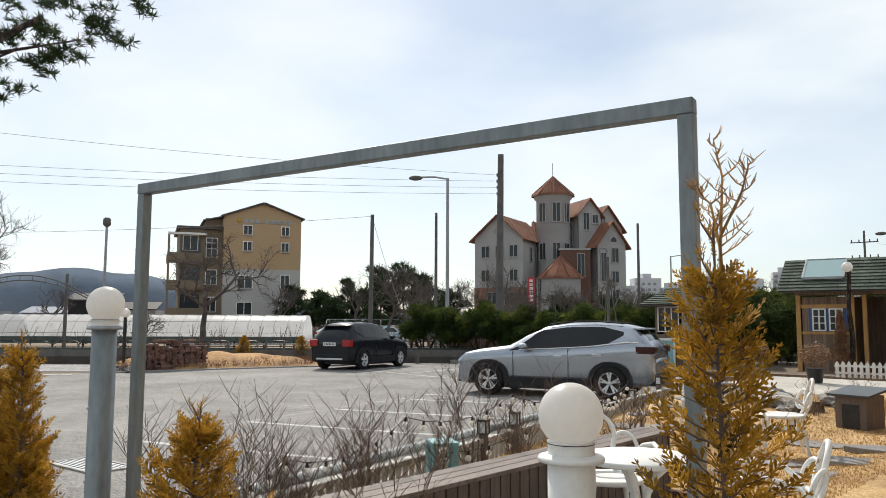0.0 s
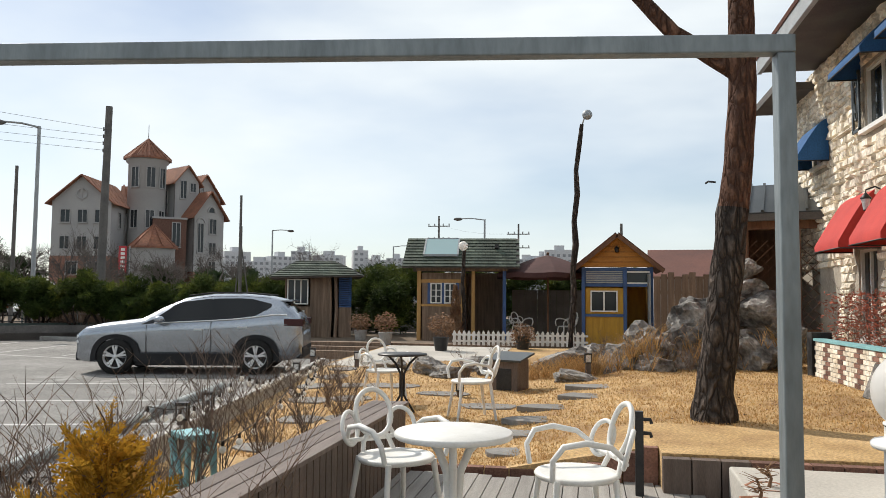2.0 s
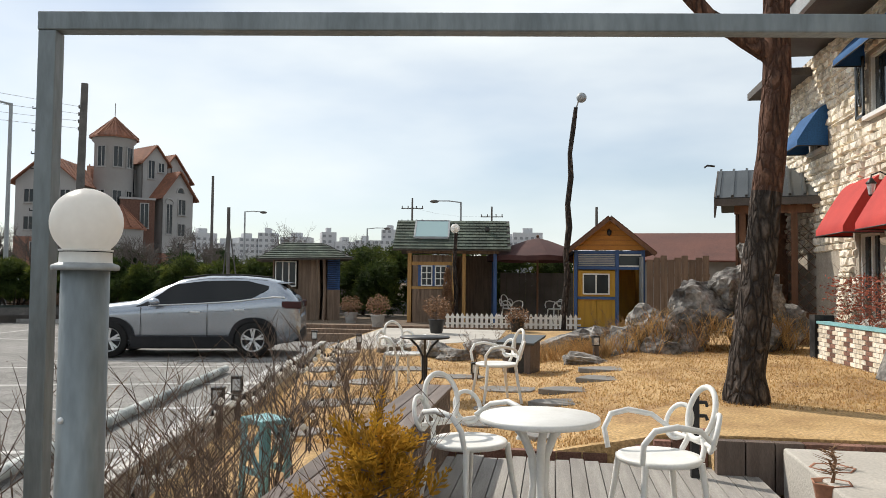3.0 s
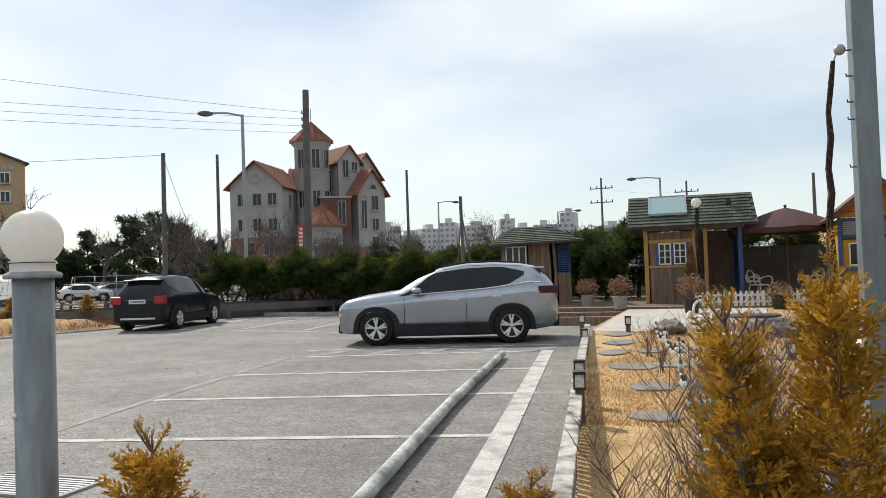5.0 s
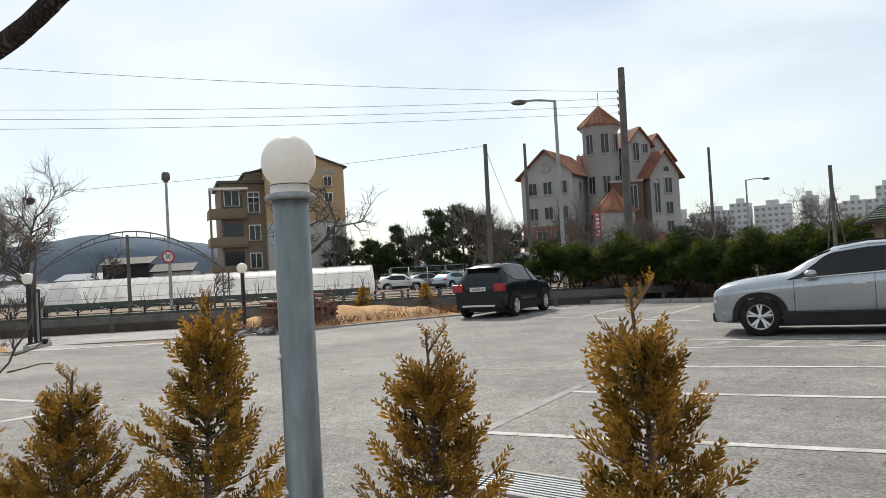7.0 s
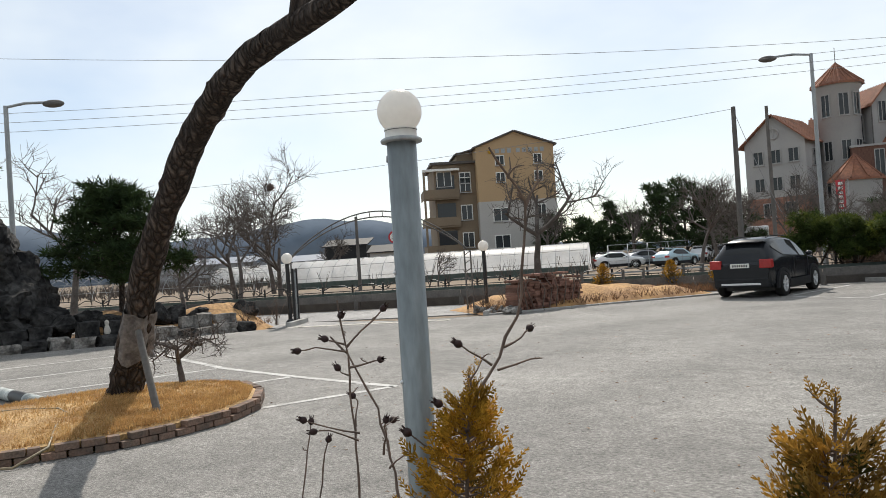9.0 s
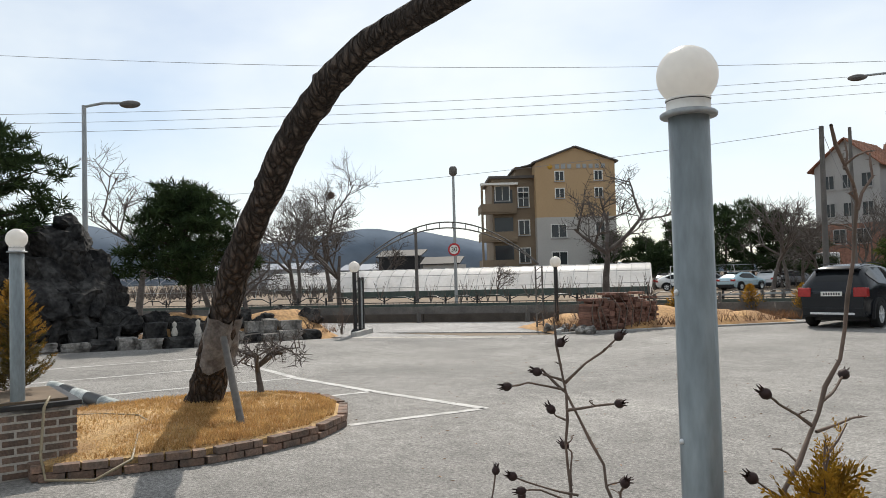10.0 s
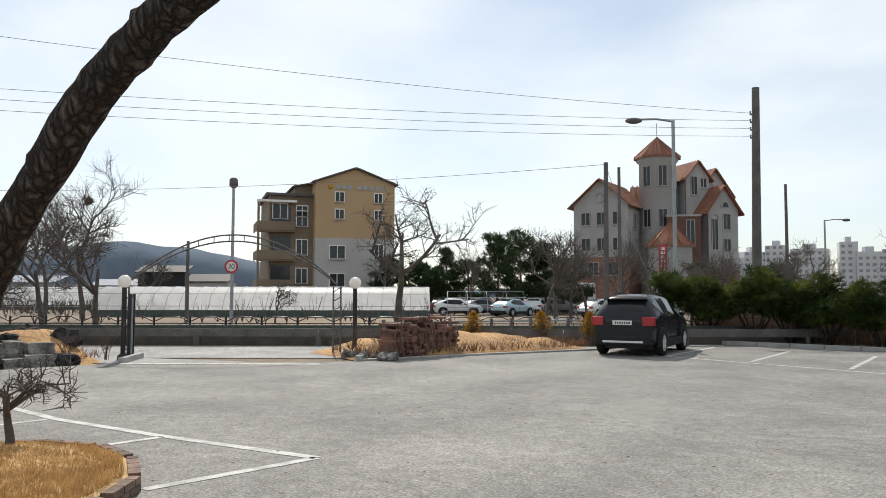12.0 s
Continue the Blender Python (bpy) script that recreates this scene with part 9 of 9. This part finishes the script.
up.add([(x, 0, z) for x, z in pl] + [(x, 13, z) for x, z in pl], [(0, 1, 2, 3, 4), (9, 8, 7, 6, 5), (1, 6, 7, 2), (5, 0, 4, 9)])
part("upper_wall", up, M["ochrewall"], apt, "ochre painted upper wall")
for s in (-1, 1):
    q = [(-GW / 2 + s * (GW / 2 + 0.35), -0.35, ZT - 0.1), (-GW / 2, -0.35, ZR + 0.02), (-GW / 2, 13.3, ZR + 0.02), (-GW / 2 + s * (GW / 2 + 0.35), 13.3, ZT - 0.1)]
    part("roof", Mesh().slab(q if s < 0 else q[::-1], 0.18), M["soffit"], apt, "dark roof edge")
for x0, ww in ((-7.0, 0.95), (-2.4, 0.85)):
    for z0 in (12.9, 10.9):
        win(apt, x0, x0 + ww, z0, z0 + 1.0, 0.0, matn="w")
for z0 in (6.3, 3.1):
    win(apt, -7.6, -5.9, z0, z0 + 1.4, 0.0, matn="w")
    win(apt, -2.4, -1.4, z0, z0 + 1.6, 0.0, matn="w")
for k in range(8):
    part("sign_character", Mesh().box(-7.0 + k * 0.72 + (0.35 if k > 2 else 0), -0.08, 14.25, -6.55 + k * 0.72 + (0.35 if k > 2 else 0), -0.01, 14.75), M["lampgrey"], apt)
part("sign_emblem", Mesh().lathe([(0.3, 0), (0.3, 0.08), (0.001, 0.08)], 12), M["yellow"], apt).matrix_basis = pose(-7.6, 0, 14.5, 90, 0, 0)
# balcony wing
WX0 = -GW - 6.4
part("wing_wall", Mesh().box(WX0 + 1.4, 1.5, 0, -GW, 12, 13.4), M["tanwall"], apt, "tan panelled wing")
part("wing_roof", Mesh().box(WX0 + 1.0, 1.0, 13.4, -GW + 0.1, 12.4, 13.7), M["soffit"], apt)
part("stair_head", Mesh().box(-GW - 2.0, 3, 13.7, -GW, 9, 15.0), M["tanwall"], apt)
part("stair_roof", Mesh().slab([(-GW - 2.3, 2.6, 14.6), (-GW + 0.1, 2.6, 15.2), (-GW + 0.1, 9.4, 15.2), (-GW - 2.3, 9.4, 14.6)], 0.15), M["soffit"], apt)
for k, z in enumerate((2.6, 5.9, 9.2)):
    bl_ = new("balcony")
    bl_.parent = apt
    part("slab", Mesh().box(WX0, 0.6, z, -GW - 2.2, 1.6, z + 0.2), M["tanwall"], bl_)
    part("parapet", Mesh().box(WX0, 0.5, z + 0.2, -GW - 2.2, 0.6, z + 1.2).box(WX0, 0.6, z + 0.2, WX0 + 0.1, 6, z + 1.2), M["tanwall"], bl_)
    part("balcony_glass", Mesh().box(WX0 + 1.6, 1.45, z + 1.2, -GW - 2.6, 1.49, z + 2.9), M["winglass"], bl_)
    win(apt, -GW - 1.9, -GW - 0.7, z + 0.9, z + 2.5, 1.5, matn="w")
    part("column", Mesh().box(WX0, 0.5, z + 1.2, WX0 + 0.25, 0.8, z + 3.3), M["tanwall"], bl_)
win(apt, -GW - 4.6, -GW - 3.0, 10.9, 12.5, 1.5, matn="w")
win(apt, -GW - 1.9, -GW - 0.7, 11.2, 12.3, 1.5, matn="w")
part("top_frame", Mesh().box(WX0, 0.6, 12.6, -GW - 2.0, 1.5, 12.85).box(WX0, 0.6, 10.4, WX0 + 0.15, 0.75, 12.6), M["whitepaint"], apt)
for z0 in (3.1, 6.3, 10.0, 12.4):
    w = win(apt, 3.0, 4.0, z0, z0 + 1.2, 0.0, matn="w")
    w.matrix_basis = pose(-GW, 13, 0, 0, 0, -90)


# ---- distant blocks, hills, sheds ----
def tower_block(x, y, w, h, seed):
    r = random.Random(seed)
    rz = math.degrees(math.atan2(y, x)) - 90 + r.uniform(-25, 25)
    e = thing("tower_block", "hazy pale grey apartment tower far away", "building", (x, y, -0.05), rz, "distant towers")
    part("wall", Mesh().box(-w / 2, 0, 0, w / 2, 10, h), M["farbuild"], e)
    part("roof_house", Mesh().box(-w / 6, 2, h, w / 6, 7, h + 2.5), M["farbuild"], e)
    m = Mesh()
    for fl in range(int(h / 3)):
        for k in range(int(w / 3)):
            m.box(-w / 2 + 0.7 + k * 3, -0.06, 1.2 + fl * 3, -w / 2 + 2.3 + k * 3, 0.0, 2.6 + fl * 3)
    tagged(part("window", m, M["cargrey"], e), kind="stuff")


for i, (x, y, w, h) in enumerate(((-181, 380, 14, 26), (-172, 384, 16, 21), (-160, 390, 12, 24), (-152, 393, 9, 27), (-138, 398, 16, 25), (-121, 404, 8, 28), (-112, 406, 12, 23), (-103, 409, 10, 24), (-92, 411, 12, 24), (-33, 420, 14, 24), (-15, 421, 16, 29), (-24, 425, 14, 26), (-196, 372, 20, 22), (-90, 412, 8, 30), (-54, 418, 12, 29), (-66, 417, 16, 22))):
    tower_block(x, y, w, h, i)


def hills(name, az0, az1, dist, heights, label):
    m = Mesh()
    n = 90
    vs = []
    for i in range(n + 1):
        t = i / n
        az = radians(az0 + (az1 - az0) * t)
        f = t * (len(heights) - 1)
        k = min(len(heights) - 2, int(f))
        u = f - k
        u = u * u * (3 - 2 * u)
        h = heights[k] * (1 - u) + heights[k + 1] * u + 5.0 * noise.noise(Vector((t * 30, 0, dist))) + 2.5 * noise.noise(Vector((t * 90, 0, dist)))
        x, y = dist * math.cos(az), dist * math.sin(az)
        vs += [(x, y, -2), (x * 1.0, y * 1.0, max(0.5, h * 0.5)), (x * 1.06, y * 1.06, max(1, h)), (x * 1.5, y * 1.5, -2)]
    m.add(vs, [(i * 4 + j, i * 4 + j + 1, (i + 1) * 4 + j + 1, (i + 1) * 4 + j) for i in range(n) for j in range(3)], True)
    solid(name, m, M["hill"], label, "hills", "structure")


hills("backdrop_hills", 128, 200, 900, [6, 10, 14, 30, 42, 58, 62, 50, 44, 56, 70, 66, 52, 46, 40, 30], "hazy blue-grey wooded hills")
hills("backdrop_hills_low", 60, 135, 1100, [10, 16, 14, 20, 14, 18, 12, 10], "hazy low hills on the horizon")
for i, (a, b, w, d, h, mm) in enumerate(((-54, 150, 9, 8, 6, "darkplastic"), (-64, 160, 16, 10, 3.5, "cargrey"), (-42, 140, 7, 6, 4, "stucco"), (-90, 150, 30, 12, 4, "cargrey"))):
    x, y, _ = rd(a, b)
    e = thing("farm_shed", "low hazy shed across the fields", "shed", (x, y, -0.05), math.degrees(math.atan2(RA.y, RA.x)), "distant sheds")
    part("wall", Mesh().box(-w / 2, 0, 0, w / 2, d, h), M[mm], e)
    part("roof", Mesh().slab([(-w / 2 - 0.5, -0.5, h), (w / 2 + 0.5, -0.5, h), (w / 2 + 0.5, d / 2, h + 1.4), (-w / 2 - 0.5, d / 2, h + 1.4)], 0.2), M["cargrey" if i % 2 else "darkplastic"], e)

# ---- background trees ----
bare_tree("bare_tree", "spreading leafless tree behind the entrance bed", (-29.94, 20.84, 0.2), 7.0, 11, "greytwig", 0.66, 5, 0.17, "bare trees", False, 2, 0.3)
bare_tree("bare_tree", "leafless tree holding a dark bird nest", (-62.2, 22.2, 0.0), 12.0, 12, "greytwig", 0.55, 5, 0.2, "bare trees", 8.0, 3)
bare_tree("bare_tree", "leafless tree behind the greenhouse", (-56.0, 17.5, 0.0), 9.0, 13, "greytwig", 0.58, 5, 0.17, kids=2)
for i, (a, b, h) in enumerate(((-10.0, 47, 3.6), (6.2, 46, 7.5), (8.4, 50, 6.5), (14.0, 62, 7.5), (17.5, 62, 8), (21, 60, 7), (24, 64, 7), (29, 66, 7), (33, 70, 6), (-5.5, 75, 8), (-30, 50, 6), (3.0, 70, 8), (38, 74, 7), (-26, 70, 7), (12.5, 75, 8.5), (18.5, 78, 9))):
    x, y, _ = rd(a, b)
    bare_tree("bare_tree", "leafless grey-brown tree along the road", (x, y, -0.05), h, 400 + i, "greytwig", 0.5, 4, h * 0.018)
for x, y, h, s in ((-39.1, 5.2, 8.2, 31), (-41.5, 8.5, 7.0, 32), (-44.5, 13.5, 7.5, 33), (-47.5, 17.0, 8.0, 38), (-36.5, 8.8, 5.0, 34), (-14.5, 39.6, 5.0, 35), (-40.3, 45.9, 8.0, 41), (-26.9, 42.0, 6.5, 42), (-23.9, 48.5, 7.0, 43), (-35.8, 42.9, 6.5, 44), (-30.5, 44.5, 6.0, 45), (-18.5, 46.0, 6.0, 46), (-19.7, 58.2, 7.5, 36), (-12.0, 45, 5.5, 37)):
    bare_tree("bare_tree", "leafless grey-brown tree beyond the rockery", (x, y, -0.05), h, 430 + s, "greytwig", 0.6, 5, h * 0.02, kids=2)
pine("black_pine", "dark spreading garden pine on the rockery", (-30.1, 5.3, 0.3), 4.15, 51, 1.8, 24, 0.26, 42, "needle", 0.10, 0.34, 20)
pine("black_pine", "dark garden pine above the waterfall rocks", (-30.6, 0.3, 0.6), 5.2, 52, 2.3, 18, 0.3, 30, "needle", 0.14, 0.42, 20)
for i, (a, b, h, w) in enumerate(((5.0, 70, 7.2, 2.6), (7.6, 72, 7.6, 2.8), (9.8, 71, 6.6, 2.4), (-5.5, 88, 6.0, 2.6), (-2.5, 86, 5.4, 2.4), (0.8, 88, 7.0, 1.6), (3.2, 86, 5.6, 2.6), (36, 82, 5.0, 2.4), (-0.8, 84, 4.5, 2.2), (12.5, 76, 5.2, 2.4), (22.5, 66, 4.2, 2.2), (26.5, 64, 4.0, 2.2))):
    x, y, _ = rd(a, b)
    pine("pine_tree", "dark green pine in the middle distance", (x, y, -0.05), h, 70 + i, w, 13, 0.55, 34, "needle", 0.14, 0.22, 14)
for i, (x, y, h) in enumerate(((-7.6, 27.6, 2.5), (-5.9, 27.3, 2.7), (-4.2, 27.6, 2.5), (-2.6, 27.5, 2.4), (-1.0, 27.6, 2.4), (-6.8, 26.4, 2.1), (0.6, 27.7, 2.3))):
    r = random.Random(330 + i)
    e = thing("hedge_tree", "dark green evergreen behind the huts", "hedge", (x, y, 0.3), 0, "hedge trees")
    part("trunk", Mesh().tube([(0, 0, 0), (0.05, 0, 1.0)], [0.07, 0.05], 7), M["bark"], e)
    cm = Mesh()
    crown(cm, [(0.6 * math.cos(k * 2.4) * r.random(), 0.5 * math.sin(k * 2.4), r.uniform(0.5, h - 0.3), 0.55, 0.5, 0.4) for k in range(18)], 0.22, 40, r, 16)
    tagged(part("crown", cm, M["hedgeleaf"], e), kind="stuff")
# scrub under the road trees
r = random.Random(90)
sc = Mesh()
for k in range(2600):
    x, y, _ = rd(r.uniform(-70, 60), r.uniform(44.5, 56) if r.random() < 0.06 else r.uniform(66, 110))
    h = r.uniform(0.4, 1.6)
    for q in range(5):
        a = r.uniform(0, 6.28)
        sc.tube([(x, y, -0.05), (x + 0.5 * math.cos(a), y + 0.5 * math.sin(a), h)], [0.03, 0.008], 3, False)
solid("scrub", sc, M["greytwig"], "brown leafless scrub across the fields", "scrub", "stuff")
sc = Mesh()
for k in range(4200):
    x, y = r.uniform(-22.0, -9.5), r.uniform(28.0, 30.5)
    h = r.uniform(0.6, 1.5)
    a = r.uniform(0, 6.28)
    sc.tube([(x, y, 0), (x + 0.25 * math.cos(a), y + 0.25 * math.sin(a), h)], [0.014, 0.004], 3, False)
solid("thicket", sc, M["redtwig"], "brown twiggy thicket behind the hedge", "thicket", "stuff")
e = thing("field_fence", "low grey wire fence behind the hedge", "fence", (0, 0, 0))
for k in range(12):
    part("fence_post", Mesh().box(-22.3 + k * 1.2, 28.3, -0.05, -22.24 + k * 1.2, 28.36, 1.0), M["lampgrey"], e)
for z in (0.5, 0.9):
    part("fence_wire", Mesh().tube([(-22.3, 28.33, z), (-9.0, 28.33, z)], 0.012, 4), M["lampgrey"], e)
e = thing("roadside_fence", "low pale rail fence along the mound", "fence", (0, 0, 0))
for k in range(12):
    p, q = Vector((-27.0, 17.5)).lerp(Vector((-23.6, 26.2)), k / 12), Vector((-27.0, 17.5)).lerp(Vector((-23.6, 26.2)), (k + 1) / 12)
    part("fence_post", Mesh().box(p.x - 0.04, p.y - 0.04, -0.05, p.x + 0.04, p.y + 0.04, 0.85), M["polewood"], e)
    part("fence_rail", Mesh().beam((p.x, p.y, 0.75), (q.x, q.y, 0.75), 0.05, 0.06), M["lampgrey"], e)
# cars parked across the fields
SML = [(2.1, 0.3, 0.6, 0.65, 0.6, 0.5), (1.9, 0.25, 0.75, 0.82, 0.8, 0.65), (1.0, 0.22, 0.88, 0.98, 0.84, 0.7), (0.3, 0.22, 0.9, 1.4, 0.84, 0.58), (-0.8, 0.22, 0.93, 1.44, 0.84, 0.58), (-1.5, 0.24, 0.95, 1.2, 0.83, 0.6), (-2.0, 0.28, 0.9, 0.96, 0.78, 0.62), (-2.12, 0.32, 0.7, 0.75, 0.7, 0.55)]
for i, (a, b, c, lb) in enumerate(((1.5, 66, "carwhite", "white"), (3.8, 68, "cargrey", "grey"), (6.0, 64, "carblue", "pale blue"), (8.6, 70, "carwhite", "white"), (11.0, 72, "cargrey", "grey"), (12.6, 60, "carwhite", "white"), (14.5, 66, "carwhite", "white"), (0.0, 74, "carblack", "black"))):
    x, y, _ = rd(a, b)
    car("parked_car", lb + " car parked far off behind the trees", (x, y, -0.05), math.degrees(math.atan2(RA.y, RA.x)) + (25 * i) % 90, M[c], 4.3, 1.7, SML, (1.3, -1.25), 0.31,
        {"side": [(0.5, -1.2, 0.06, 0.86)], "front": (0.8, 0.35, 0.9), "rear": (-0.9, -1.4, 0.85), "handles": (-0.3,), "doors": (0.7, -0.3), "tail": (0.72, 0.88, -1.9), "head": (0.56, 0.72, 1.8), "rail": (0.2, -0.7)})
x, y, _ = rd(12.2, 78)
e = thing("parked_bus", "cream minibus parked beyond the trees", "bus", (x, y, -0.05), math.degrees(math.atan2(RA.y, RA.x)))
part("body", Mesh().box(-3.5, 0, 0.5, 3.5, 2.2, 3.0), M["carwhite"], e, "", 0.15)
part("side_window", Mesh().box(-3.2, -0.02, 1.6, 3.2, 0.02, 2.4), M["carglass"], e)
for wx in (-2.3, 2.3):
    part("wheel", Mesh().tube([(wx, -0.02, 0.45), (wx, 0.25, 0.45)], 0.45, 14), M["rubber"], e)
e = thing("banner_sign", "red vertical roadside banner with white characters", "sign", (*rd(20.2, 70)[:2], -0.05), math.degrees(math.atan2(RA.y, RA.x)))
part("pole", Mesh().tube([(0.6, 0, 0), (0.6, 0, 6.3)], 0.05, 6), M["lampgrey"], e)
part("cloth", Mesh().box(-0.36, -0.02, 3.8, 0.36, 0.02, 6.3), M["redsign"], e, "red banner cloth")
for k in range(6):
    part("character", Mesh().box(-0.18, -0.03, 3.95 + k * 0.38, 0.18, -0.021, 4.2 + k * 0.38), M["whitepaint"], e)
for i, (x, y, h) in enumerate(((-17.4, 89.7, 11.4), (-8.2, 90.9, 10.5), (2.2, 61.2, 7.5))):
    e = thing("power_pole", "distant power pole with crossarms", "utility pole", (x, y, -0.05), 0, "utility poles")
    part("shaft", Mesh().tube([(0, 0, 0), (0, 0, h)], [0.16, 0.1], 8), M["polewood"], e)
    if i < 2:
        for k in range(2):
            part("crossarm", Mesh().beam((-1.3, 0, h - 1.2 - k * 1.6), (1.3, 0, h - 1.2 - k * 1.6), 0.1, 0.1), M["polewood"], e)
            for q in (-1.2, -0.5, 0.5, 1.2):
                part("insulator", Mesh().lathe([(0.06, 0), (0.06, 0.25)], 6, (q, 0, h - 1.15 - k * 1.6)), M["polewood"], e)
wire((-17.4, 89.7, 10.3), (-8.2, 90.9, 9.4), 0.5)


# ---- dry plants between the garden boulders ----
r = random.Random(63)
dry = Mesh()
for k in range(420):
    x, y = r.choice(((0.2, 15.6), (1.0, 15.3), (1.7, 15.2), (0.5, 14.7), (-0.6, 15.0), (-1.2, 14.4), (2.9, 15.3), (-0.3, 14.2)))
    x, y = x + r.gauss(0, 0.22), y + r.gauss(0, 0.2)
    z = zl(x, y) + r.random() * 0.5 * max(0.0, min(1.0, x + 0.4))
    for q in range(5):
        a, hh = r.uniform(0, 6.28), r.uniform(0.12, 0.34)
        dry.tube([(x, y, z - 0.05), (x + 0.10 * math.cos(a), y + 0.10 * math.sin(a), z + hh * 0.7), (x + 0.2 * math.cos(a), y + 0.2 * math.sin(a), z + hh)], [0.005, 0.003, 0.001], 3, False)
solid("rockery_grass", dry, M["straw"], "dry straw-coloured plants between the garden boulders", "grass", "stuff")
for i, (x, y, h) in enumerate(((-0.1, 15.1, 0.7), (0.9, 15.0, 0.8), (-1.9, 15.0, 0.6), (-3.6, 10.8, 0.7), (-3.9, 12.2, 0.6), (-2.3, 13.9, 0.55), (1.3, 14.6, 0.5))):
    twiggy("bare_shrub", "leafless brown shrub among the garden boulders", "shrub", (x, y, zl(x, y) - 0.02), h, 0.32, 10, "redtwig", 800 + i, 0, "bare shrubs", 0.005, 9)
# fallen leaves and twigs on the asphalt and the lawn
lf = Mesh()
for k in range(1500):
    if k % 3:
        x, y = r.uniform(-4.2, 3.8), r.uniform(8.6, 15.5)
        if not inside(GARDEN, x, y):
            continue
        z = zl(x, y) + 0.02
    else:
        x, y, z = r.uniform(-20, -4.6), r.uniform(3.3, 15), 0.006
        if not inside(LOT, x, y):
            continue
    a, s = r.uniform(0, 6.28), r.uniform(0.012, 0.03)
    c, d = math.cos(a) * s, math.sin(a) * s
    lf.add([(x - c, y - d, z), (x + d * 0.4, y - c * 0.4, z + 0.006), (x + c, y + d, z + 0.003), (x - d * 0.4, y + c * 0.4, z + 0.008)], [(0, 1, 2, 3)])
solid("leaf_litter", lf, M["brownleaf"], "scattered dry brown leaves on lawn and asphalt", "leaves", "stuff")
